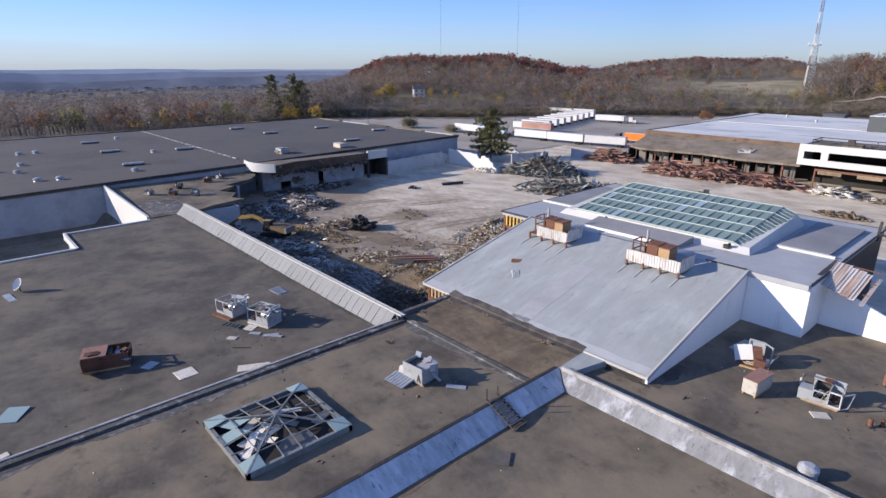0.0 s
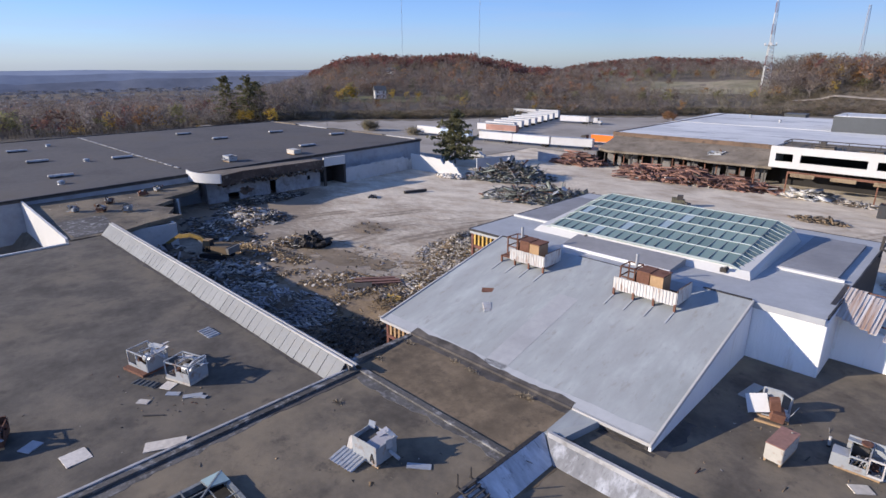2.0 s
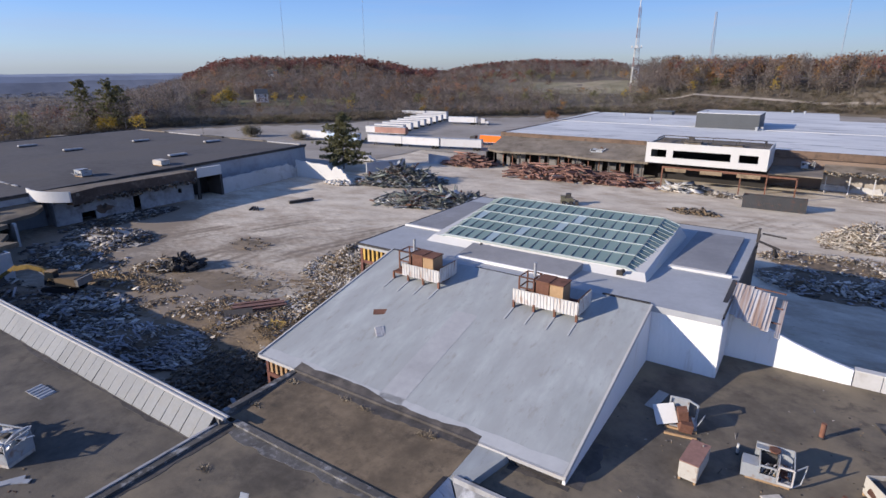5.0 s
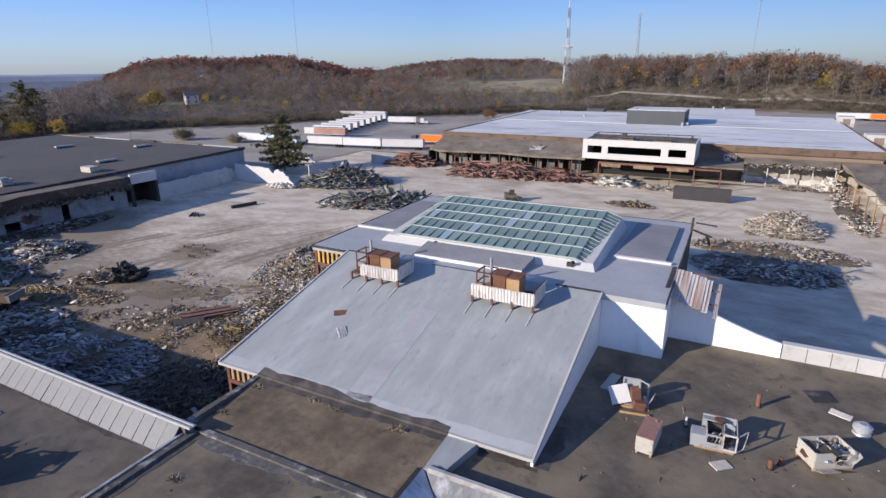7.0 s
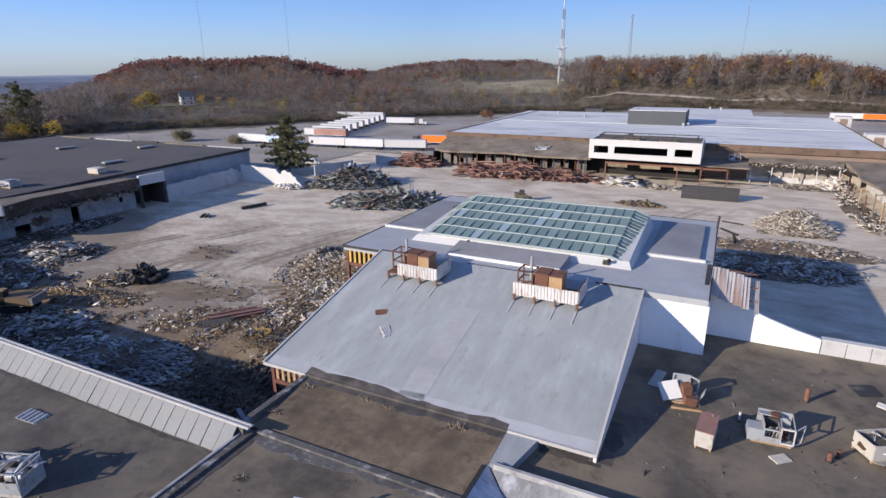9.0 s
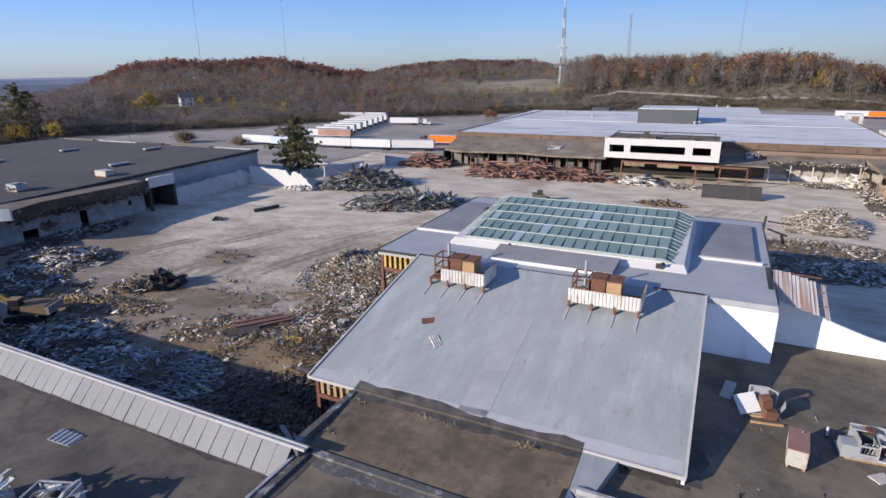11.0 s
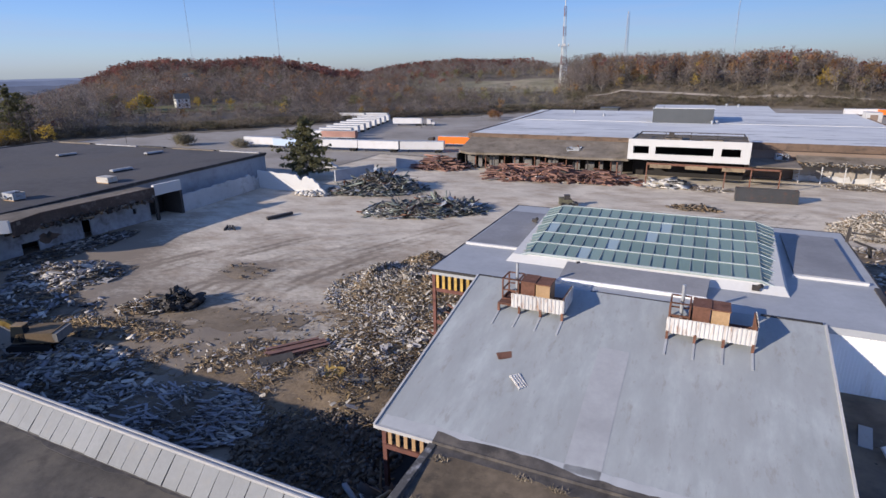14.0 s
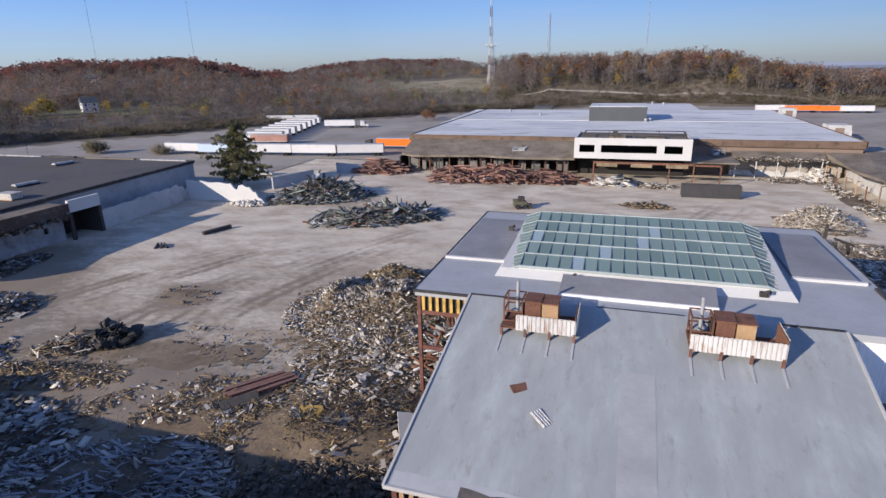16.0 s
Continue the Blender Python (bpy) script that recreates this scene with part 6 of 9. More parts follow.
# loose sheets and scraps on the roofs
for x, y, z, w, d, turn, mat, label in (
        (-44.1, 10.9, W, 1.6, 1.5, 95, D_PALE, "pale square panel lying on the tar roof"), (-41.2, 15.7, W, 2.7, 1.1, 62, D_PALE, "long pale panel lying near the joint parapet"),
        (-47.6, 9.0, W, 1.0, 1.2, 30, D_BLUE, "bluish sheet lying in the unit's shade"), (-46.6, -1.0, W, 1.6, 2.0, 55, SKY_PANE, "greenish glass pane lying on the tar roof"),
        (-46.0, 19.6, W, 0.5, 1.5, -30, GALV, "bent pale sheet lying on the tar roof"), (-45.5, 19.9, W, 0.4, 1.3, -55, GALV, "narrow bent sheet lying on the tar roof"), (-47.4, 18.6, W, 1.1, 0.5, 45, GALV, "small pale sheet lying on the tar roof"), (-50.6, 17.6, W, 2.4, 0.8, 26, GREY_METAL, "fallen metal grille near the gutted units"), (-48.9, 18.8, W, 1.0, 1.0, 30, D_PALE, "pinkish board lying by the gutted unit"),
        (-56.1, 25.4, W, 2.2, 1.2, 5, GALV, "slatted metal panel lying on the tar roof"), (-47.9, 16.5, W, 0.9, 0.6, 40, D_PALE, "scrap of pale board on the tar roof"),
        (-45.4, 16.4, W, 1.6, 0.12, 50, D_DARK, "dark strip of metal on the tar roof"), (-18.7, 23.0, B, 1.5, 1.4, 35, D_DARK, "dark square mat on the sunken roof"),
        (-5.5, 43.5, R4, 1.2, 0.8, 40, D_PALE, "pale sheet lying before the gutted unit"), (2.1, 53.5, R4, 1.4, 0.7, -20, D_PALE, "pale board lying on the east roof"),
        (-74.6, 1.6, W, 2.6, 0.7, 10, GALV, "long metal housing lying on the tar roof"), (-26.2, 26.0, M, 1.6, 0.5, 40, GALV, "crumpled metal scraps beside the unit"),
        (-41.2, -2.0, W, 0.6, 0.5, 10, D_PALE, "scrap of white board on the tar roof"), (1.0, 55.6, R4, 1.8, 1.6, 25, FLASHING, "dark torn patch of roofing felt"),
        (-13.9, 50.6, R4, 0.8, 2.6, -10, SILVER, "strip of grey membrane by the side wall")):
    lying_sheet("loose_sheet", x, y, z + 0.02, w, d, turn, mat, label, "sheet", (random.uniform(-2, 3), random.uniform(-2, 3)), 0.06, 5 if "ribbed" in label or "slatted" in label or "grille" in label else 0)
dish = thing("satellite_dish", pose(-76.2, 2.8, W, 0, 0, -70), "white satellite dish on the tar roof", "satellite dish")
bm = bmesh.new()
tube(bm, (0, 0, 0), (0, 0, 0.7), 0.06, n=8)
part("mast", bm, DARK_STEEL, dish)
bm = bmesh.new()
bmesh.ops.create_uvsphere(bm, u_segments=20, v_segments=12, radius=0.9)
bmesh.ops.delete(bm, geom=[v for v in bm.verts if v.co.z > -0.35], context="VERTS")
bmesh.ops.rotate(bm, verts=bm.verts, matrix=Matrix.Rotation(radians(55), 3, "Y"))
bmesh.ops.translate(bm, verts=bm.verts, vec=(0.5, -0.2, 1.2))
part("bowl", bm, WHITE, dish, smooth=True)
# ladder over the sloping parapet
lad = thing("roof_ladder", pose(-20.6, 26.6, B), "broken wooden walkway ladder over the sloping parapet", "ladder")
for y in (-0.6, 0.6):
    bm = bmesh.new()
    bar(bm, (0.7, y, 0.08), (-2.3, y, 1.3), 0.1, 0.14)
    part("rail", bm, DARK_STEEL, lad)
for k in range(8):
    bm = bmesh.new()
    s = k / 7.5
    bar(bm, (0.6 - 2.7 * s, -0.75, 0.2 + 1.1 * s), (0.6 - 2.7 * s, 0.75, 0.2 + 1.1 * s), 0.2, 0.05)
    part("rung", bm, D_DARK, lad)
bm = bmesh.new()
bar(bm, (-2.2, -0.6, 1.2), (-2.2, -0.6, 2.2), 0.07)
bar(bm, (-2.2, 0.6, 1.2), (-2.2, 0.6, 2.0), 0.07)
part("handrail", bm, DARK_STEEL, lad)

# sloping white sheets of the court parapet, each its own piece
rngp = random.Random(8)
for i in range(50):
    a = -101.7 + i * 1.25
    b = min(a + 1.25 - rngp.choice((0.012, 0.02, 0.02, 0.03, 0.06)), -39.35)
    c, d = rngp.uniform(-0.03, 0.03), rngp.uniform(0.0, 0.10)
    bm = bmesh.new()
    solid(bm, [(a + d, 28.46 + c, W + 0.1), (b, 28.46 + c, W + 0.1), (b, 29.86, 6.28), (a, 29.86, 6.28)], [(a + d, 28.46 + c, W + 0.04), (b, 28.46 + c, W + 0.04), (b, 29.86, 6.22), (a, 29.86, 6.22)])
    part("sheet", bm, PALE_SHEET, slope_west)

# grit, flakes and scraps that lie about on the tar roofs
rngl = np.random.default_rng(90)
lit = []
for x0, x1, y0, y1, z, n in ((-100, -40, -20, 28, W, 60), (-38, -23, -20, 30, M, 60), (-39, -23, 31.5, 37.5, 5.3, 90), (-20, 20, -5, 32.5, B, 70), (-15, 25, 35, 60.5, R4, 140), (-132, -104, 26, 42, 4.85, 420)):
    lit.append(np.stack([rngl.uniform(x0, x1, n), rngl.uniform(y0, y1, n), np.full(n, z + 0.02)], -1))
for x, y, z in ((-53.6, 18.6, W), (-49.4, 20.6, W), (-50.3, 6.2, W), (-29.2, 24.8, M), (-11.8, 48.0, R4), (-5.6, 45.2, R4), (0.4, 46.9, R4), (-46, 18, W), (-1, 54, R4), (-24.5, 33.5, 5.3), (-112, 34, 4.85)):
    lit.append(np.concatenate([rngl.normal(size=(26, 2)) * 1.6 + (x, y), np.full((26, 1), z + 0.02)], 1))
lit = np.concatenate(lit)
n = len(lit)
size = np.stack([0.10 * np.exp(rngl.normal(size=n) * 0.8), 0.05 * np.exp(rngl.normal(size=n) * 0.6), np.full(n, 0.03)], -1)
litter = shards("roof_litter", lit, np.minimum(size, 0.7), rotations(rngl.normal(size=n) * 0.15, rngl.normal(size=n) * 0.15, rngl.random(n) * 6.28), rngl.choice(5, n, p=(0.45, 0.2, 0.15, 0.1, 0.1)), [D_DARK, D_TAN, D_GREY, D_PALE, RUST], rngl)
tagged(litter, "small flakes, splinters and scraps lying on the tar roofs", "litter", kind="stuff")

# tufts of dry grass in the felt at the slope's foot
rngg = np.random.default_rng(41)
tufts = []
DRY_GRASS = material("dry_grass", (0.26, 0.215, 0.15), vary=0.3, bump=0, per_island=0.3)
for x, y, m in ((-25.6, 36.9, 160), (-26.1, 36.8, 90), (-31.3, 36.9, 80), (-33.4, 37.0, 50), (-38.8, 36.6, 60), (-38.9, 33.0, 60), (-35.9, 26.6, 110)):
    base = np.stack([x + rngg.normal(size=m) * 0.28, y + rngg.normal(size=m) * 0.12, np.full(m, 5.45 if y < 30 else brown_z(x, y) - 0.02)], -1)
    tip = base + rngg.normal(size=(m, 3)) * (0.12, 0.12, 0.05) + (0, 0, 0.2)
    side = rngg.normal(size=(m, 3)) * (0.03, 0.03, 0)
    tufts.append(np.stack([base - side, base + side, tip], 1))
tufts = np.concatenate(tufts)
grass = fast("grass_tufts", tufts.reshape(-1, 3), np.arange(len(tufts) * 3).reshape(-1, 3), [DRY_GRASS])
tagged(grass, "tufts of dry straw-coloured grass growing from the roof felt", "grass", kind="stuff")

# ---- debris ----
PIECES = {}
NAMES = {"pale_plasterboard": "board", "splintered_wood": "plank", "pale_blue_sheet": "metal_sheet", "galvanised_sheet": "metal_sheet", "grey_scrap": "scrap_strip",
         "tarnished_scrap": "scrap_strip", "red_primed_steel": "joist", "rusted_steel": "joist", "white_paint": "white_sheet"}


def loose_piece(mat, seed):
    """A unit piece, bent and chipped, to be scaled."""
    rng = random.Random(seed + 7)
    bm = bmesh.new()
    cuts = 5
    bend = [0.9 * rng.uniform(-1, 1) * (k / cuts - 0.5) ** 2 * 4 for k in range(cuts + 1)]
    edge = [(rng.uniform(-0.07, 0.07), rng.uniform(-0.07, 0.07)) for k in range(cuts + 1)]
    loops = []
    for k in range(cuts + 1):
        u = k / cuts - 0.5
        loops.append([bm.verts.new((u + edge[k][0] * 0.4, v + (edge[k][0] if v < 0 else edge[k][1]), w + bend[k])) for v, w in ((-0.5, -0.5), (0.5, -0.5), (0.5, 0.5), (-0.5, 0.5))])
    for k in range(cuts):
        for i in range(4):
            j = (i + 1) % 4
            bm.faces.new((loops[k][i], loops[k][j], loops[k + 1][j], loops[k + 1][i]))
    bm.faces.new(loops[0][::-1])
    bm.faces.new(loops[-1])
    bmesh.ops.recalc_face_normals(bm, faces=bm.faces)
    me = bpy.data.meshes.new("piece")
    bm.to_mesh(me)
    bm.free()
    me.materials.append(mat)
    return me


def debris(name, label, cx, cy, rx, ry, h, n, mats, weights, sizes, seed, turn=0.0, z=0.0, mound=D_EARTH, lumps=1.0, flat=0.5, singles=0, grain=1.0, along=None, patchy=0.0):
    """A heap: an uneven mound with many loose pieces lying on and sticking out of it."""
    rng = np.random.default_rng(seed)
    top = new(name)
    top.matrix_basis = pose(cx, cy, z, 0, 0, turn)
    tagged(top, label, "debris pile")

    def height(x, y):
        q = np.hypot(x / rx, y / ry) + 0.16 * fbm(x, y, 3.5, seed, 3) * lumps
        dome = np.clip(1 - q, 0, 1) ** 0.8
        return h * dome * (0.66 + 0.36 * fbm(x, y, 2.6, seed + 2, 3) * lumps)

    k = 44
    X, Y = np.meshgrid(np.linspace(-rx, rx, k), np.linspace(-ry, ry, k), indexing="ij")
    Z = height(X, Y) * 0.9 + 0.02 * rng.normal(size=X.shape) * h - 0.04
    v = np.stack([X, Y, Z], -1).reshape(-1, 3)
    i, j = np.meshgrid(np.arange(k - 1), np.arange(k - 1), indexing="ij")
    a = i * k + j
    f = np.stack([a, a + k, a + k + 1, a + 1], -1).reshape(-1, 4)
    f = f[v[f][:, :, 2].max(1) > 0.0]
    fast("mound", v, f, [mound], None, top)["kind"] = "stuff"
    r, t = np.sqrt(rng.random(n)) * 1.05, rng.random(n) * 2 * np.pi
    x, y = rx * r * np.cos(t), ry * r * np.sin(t)
    if patchy:
        # drifts of litter with bare ground between them
        on = fbm(x, y, 2.2, seed + 3, 4) + 0.25 * rng.normal(size=n) > -0.55 + patchy
        r, x, y = r[on], x[on], y[on]
        n = len(x)
    # like lies with like: each kind gathers in patches, and sizes change from patch to patch
    draw = np.log(np.array(weights, float))[None] + rng.gumbel(size=(n, len(mats)))
    for k in range(len(mats)):
        draw[:, k] += 1.5 * fbm(x, y, 1.3 + 0.2 * k, seed + 11 * k, 3)
    idx = draw.argmax(1)
    coarse = 0.35 * fbm(x, y, 2.0, seed + 5, 3)[:, None]
    S = 0.8 * grain * np.array(sizes)[idx] * np.exp(rng.normal(size=(n, 3)) * 0.4 + rng.normal(size=(n, 1)) * 0.6 + coarse)
    S = np.minimum(S, np.array(sizes)[idx] * (2.6, 2.2, 1.8) * min(1.0, 1.1 * grain))
    zz = height(x, y) * 0.9 + 0.12 + S[:, 2] * 0.4 + 0.2 * rng.random(n) * min(h, 1.5) * np.clip(1.2 - r, 0, 1)
    tilt = flat * (0.25 + 0.75 * np.clip(height(x, y) / max(h, 0.1), 0, 1))
    turns = rotations(rng.normal(size=n) * tilt, rng.normal(size=n) * tilt, rng.random(n) * 2 * np.pi if along is None else rng.normal(size=n) * along)
    # the largest pieces lie loose, each by itself
    big = np.argsort(-(S[:, 0] * S[:, 1]))[:singles]
    for b in big:
        key = (mats[idx[b]].name, int(b) % 3)
        if key not in PIECES:
            PIECES[key] = loose_piece(mats[idx[b]], int(b) % 3)
        ob = new(NAMES.get(mats[idx[b]].name, "scrap_piece"), PIECES[key])
        ob.parent = top
        ob.matrix_basis = Matrix.LocRotScale((x[b], y[b], zz[b] + 0.06), Matrix(turns[b].tolist()).to_quaternion(), S[b] * 1.15)
    keep = np.setdiff1d(np.arange(n), big)
    x, y, zz, S, turns, idx = x[keep], y[keep], zz[keep], S[keep], turns[keep], idx[keep]
    shards("rubble", np.stack([x, y, zz], -1), S, turns, idx, mats, rng, top)["kind"] = "stuff"
    return top


SCRAP = [D_GREY, D_GREEN, D_DARK, GALV, RUST]
SCRAP_SIZE = [(1.8, 0.35, 0.07), (2.2, 0.25, 0.08), (1.2, 0.5, 0.1), (1.3, 0.7, 0.04), (2.0, 0.18, 0.12)]
MIX = [D_PALE, D_GREY, D_TAN, D_DARK, D_STRAW, D_BLUE]
MIX_SIZE = [(0.55, 0.3, 0.06), (0.7, 0.16, 0.05), (0.95, 0.08, 0.05), (0.45, 0.2, 0.05), (0.5, 0.1, 0.03), (0.7, 0.3, 0.02)]
debris("scrap_heap", "tall heap of tangled grey-green scrap metal", -100.3, 130.3, 11.5, 7.0, 6.2, 3600, SCRAP, (4, 5, 2, 2.5, 0.5), SCRAP_SIZE, 11, 24, grain=0.85, mound=D_DARK, flat=0.7, singles=90)
debris("scrap_heap", "low heap of tangled grey-green scrap metal", -79.3, 115.2, 12.5, 6.2, 4.4, 3400, SCRAP, (4, 5, 2, 2.5, 0.5), SCRAP_SIZE, 12, 30, grain=0.85, mound=D_DARK, flat=0.7, singles=90)
for k, (x, y, rx, ry, h, s) in enumerate(((-73.5, 158.6, 7.2, 5.0, 5.0, 21), (-63, 160.2, 6.5, 5.0, 4.8, 22), (-51.2, 160.5, 8.2, 4.6, 4.8, 23), (-99.7, 164.5, 5.5, 3.4, 3.8, 24))):
    debris("steel_heap", "stacked heap of red-brown steel joists", x, y, rx, ry, h, 800, [RED_STEEL, RUST, D_DARK, D_PALE], (6, 2, 1, 0.25), [(3.4, 0.2, 0.2), (2.6, 0.22, 0.18), (1.8, 0.3, 0.15), (2.6, 0.4, 0.1)], s, 4, mound=RUST, flat=0.16, singles=90, along=0.6)
debris("white_heap", "heap of crumpled white sheeting and rubble", -33.5, 160, 5.5, 3.2, 2.0, 420, [D_PALE, WHITE, D_GREY, D_DARK], (3, 3, 2, 1), [(1.2, 0.8, 0.1), (1.8, 1.2, 0.05), (1, 0.5, 0.1), (0.9, 0.5, 0.2)], 31, 10)
debris("rubble_heap", "low spread of tan rubble", -25, 158.5, 6, 3, 0.7, 380, [D_PALE, D_TAN, D_GREY], (3, 2, 2), MIX_SIZE[:3], 32)
debris("board_heap", "pale heap of broken boards and plaster", 2.5, 128.5, 6.4, 6, 4.6, 3600, [D_PALE, D_TAN, D_GREY], (6, 2, 2), [(1.6, 0.15, 0.06), (1.6, 0.1, 0.08), (0.9, 0.26, 0.06)], 33, flat=0.7, grain=0.55)
debris("rubble_heap", "wide low field of tan rubble", 0.5, 113, 12.5, 5.5, 1.4, 3200, MIX, (4, 2, 3, 1, 4, 1), MIX_SIZE, 34, patchy=0.3, grain=0.62)
debris("rubble_heap", "wide low field of grey rubble in shade", -1.0, 103, 10.5, 7, 0.8, 2300, MIX, (8, 3, 2, 0.4, 2, 6), MIX_SIZE, 35, patchy=0.3, grain=0.75)
debris("rubble_heap", "high mixed heap of plaster, wood and scrap beside the deck", -60.5, 73.5, 11.5, 10, 4.6, 13500, MIX, (11, 6, 4, 2.5, 5.5, 2), MIX_SIZE, 41, 20, singles=110, mound=STRAW_EARTH, flat=0.8, grain=0.46, lumps=1.5)
debris("rubble_heap", "brown heap of earth and splintered wood", -62, 83, 5, 4, 3.6, 2200, MIX, (2, 2, 4, 3, 4, 0.5), MIX_SIZE, 42, grain=0.6)
debris("rubble_heap", "rounded heap of straw-coloured insulation", -53.5, 79, 3.8, 4.2, 3.8, 1900, MIX, (2, 1, 4, 1, 7, 0.3), MIX_SIZE, 64, grain=0.55, mound=D_STRAW)
debris("rubble_heap", "mixed rubble beside the open steel frame", -56, 62.5, 8.5, 9.5, 1.9, 7800, MIX, (6, 3, 4, 2, 7, 1), MIX_SIZE, 43, singles=110, mound=STRAW_EARTH, flat=0.7, grain=0.5, patchy=0.3)
debris("rubble_heap", "straw-coloured litter of insulation, wood and foam", -54.5, 49.5, 10.5, 9.5, 1.5, 7500, MIX, (1.6, 1.4, 4.5, 3.5, 7, 0.7), MIX_SIZE, 44, singles=110, flat=0.6, grain=0.5, patchy=0.25, mound=STRAW_EARTH)
debris("rubble_heap", "pile of pale sheets and boards in the building's shade", -67, 39.3, 9.5, 5.0, 1.6, 4300, MIX, (4, 3, 1.5, 4, 1, 6.5), [(1.2, 0.26, 0.04), (1.5, 0.12, 0.05), (1.6, 0.07, 0.05), (0.5, 0.2, 0.08), (0.6, 0.12, 0.05), (1.5, 0.24, 0.03)], 45, 12, singles=110, flat=0.45, grain=0.42, along=0.5, patchy=0.3)
debris("rubble_heap", "thin litter of pale scraps on dark earth", -84, 39.5, 12, 6, 0.7, 2200, MIX, (3, 2, 2, 5, 2, 3), MIX_SIZE, 66, 6, flat=0.4, grain=0.8, patchy=0.4)
debris("rubble_heap", "dark mound of earth and rotten litter by the parapet", -51.8, 40.3, 7.0, 5.6, 1.9, 3000, [D_DARK, D_EARTH, D_GREY, D_TAN], (5, 7, 0.6, 1.6), [(0.4, 0.22, 0.1), (0.35, 0.25, 0.15), (0.6, 0.12, 0.05), (0.7, 0.08, 0.06)], 46, grain=0.6, lumps=0.6)
debris("rubble_heap", "dark litter of sheets in the shade", -93, 36, 14, 5, 1.2, 2000, MIX, (0.8, 2, 1, 8, 1, 2), MIX_SIZE, 47, patchy=0.4)
debris("rubble_heap", "heap of grey sheets and wood near the torn link roof", -112.5, 58.5, 8.5, 5.5, 2.8, 1900, MIX, (3, 3, 2, 5, 1, 2), MIX_SIZE, 48, 15, singles=110)
debris("rubble_heap", "low field of bluish sheets in the shade", -107, 50, 12, 6, 0.9, 1700, MIX, (1, 2, 1, 7, 1, 2.5), MIX_SIZE, 49, patchy=0.4)
debris("straw_bank", "wide brown spread of insulation litter and splintered wood", -67, 48.5, 11, 5.5, 0.7, 4200, MIX, (0.8, 0.8, 5, 3, 6, 0.3), MIX_SIZE, 71, 15, singles=60, flat=0.5, grain=0.5, patchy=0.4, mound=STRAW_EARTH)
debris("straw_bank", "low bank of straw-coloured litter", -89.5, 48.5, 11, 2.6, 1.0, 1000, MIX, (1, 1, 4, 2, 6, 0.5), MIX_SIZE, 50, 14, grain=0.7, mound=STRAW_EARTH)
debris("scrap_heap", "small black heap of bent scrap", -86.6, 57.0, 2.6, 1.9, 2.5, 260, [D_DARK, DARK_STEEL, D_GREY], (6, 3, 1), [(1.1, 0.3, 0.16), (1.3, 0.18, 0.12), (1.0, 0.25, 0.08)], 51, 30, singles=30, flat=0.9, mound=D_DARK)
debris("board_heap", "low spill of pale boards beside black scrap", -90.2, 54.6, 3.6, 2.0, 0.9, 260, [D_PALE, D_TAN, D_GREY], (3, 3, 3), [(1.5, 0.12, 0.06), (1.8, 0.1, 0.06), (1.2, 0.16, 0.06)], 59, 30, flat=0.4, mound=STRAW_EARTH)
debris("dirt_patch", "low ring of brown dirt", -88, 70.5, 4.5, 3.2, 0.35, 30, [D_EARTH, D_DARK], (3, 1), [(0.25, 0.2, 0.1), (0.3, 0.15, 0.1)], 52, mound=DIRT)
debris("scrap_scatter", "thin scatter of wood and scraps on the slab", -75, 55, 15, 9, 0.12, 1100, MIX, (0.3, 1, 4, 5, 3, 0.3), [(0.3, 0.2, 0.04), (0.4, 0.12, 0.04), (0.8, 0.06, 0.05), (0.35, 0.18, 0.06), (0.25, 0.2, 0.06), (0.4, 0.3, 0.03)], 53, mound=DIRT, grain=0.6, patchy=0.5)
debris("rubble_heap", "scatter of broken masonry at the torn shops", 10, 172, 9, 4, 0.5, 700, [D_PALE, D_TAN, D_GREY], (4, 3, 3), MIX_SIZE[:3], 54, grain=0.6, patchy=0.4)
debris("rubble_heap", "heap of pale masonry at the torn wall end", 14.5, 175, 3, 3, 4.0, 420, [D_PALE, WALL_WHITE, D_TAN], (4, 3, 1), [(0.8, 0.6, 0.4), (1.2, 0.7, 0.2), (1.6, 0.2, 0.12)], 55, grain=0.7)
debris("rubble_heap", "tan rubble along the torn east shops", 16, 150, 3.0, 20, 0.45, 1500, [D_PALE, D_TAN, D_GREY, WALL_WHITE], (5, 3, 3, 0.7), [(0.6, 0.4, 0.15), (1.3, 0.14, 0.1), (0.6, 0.3, 0.12), (0.4, 0.4, 0.2)], 56, patchy=0.4, grain=0.6)
debris("rubble_heap", "rubble at the foot of the broken white wall", -113, 119.5, 4, 2, 1.0, 300, [D_PALE, WALL_WHITE], (3, 2), [(0.6, 0.4, 0.2), (0.5, 0.4, 0.3)], 57)
debris("rubble_heap", "low dirt patch with rubble", -27, 137, 5, 2.5, 0.3, 120, [D_EARTH, D_TAN], (3, 1), [(0.5, 0.4, 0.2), (1, 0.2, 0.1)], 58, mound=DIRT)
debris("rubble_heap", "dark sooty rubble along the torn storefront", -125, 68, 4, 12, 0.8, 1500, MIX, (0.8, 2, 1, 8, 1, 0.8), MIX_SIZE, 63)
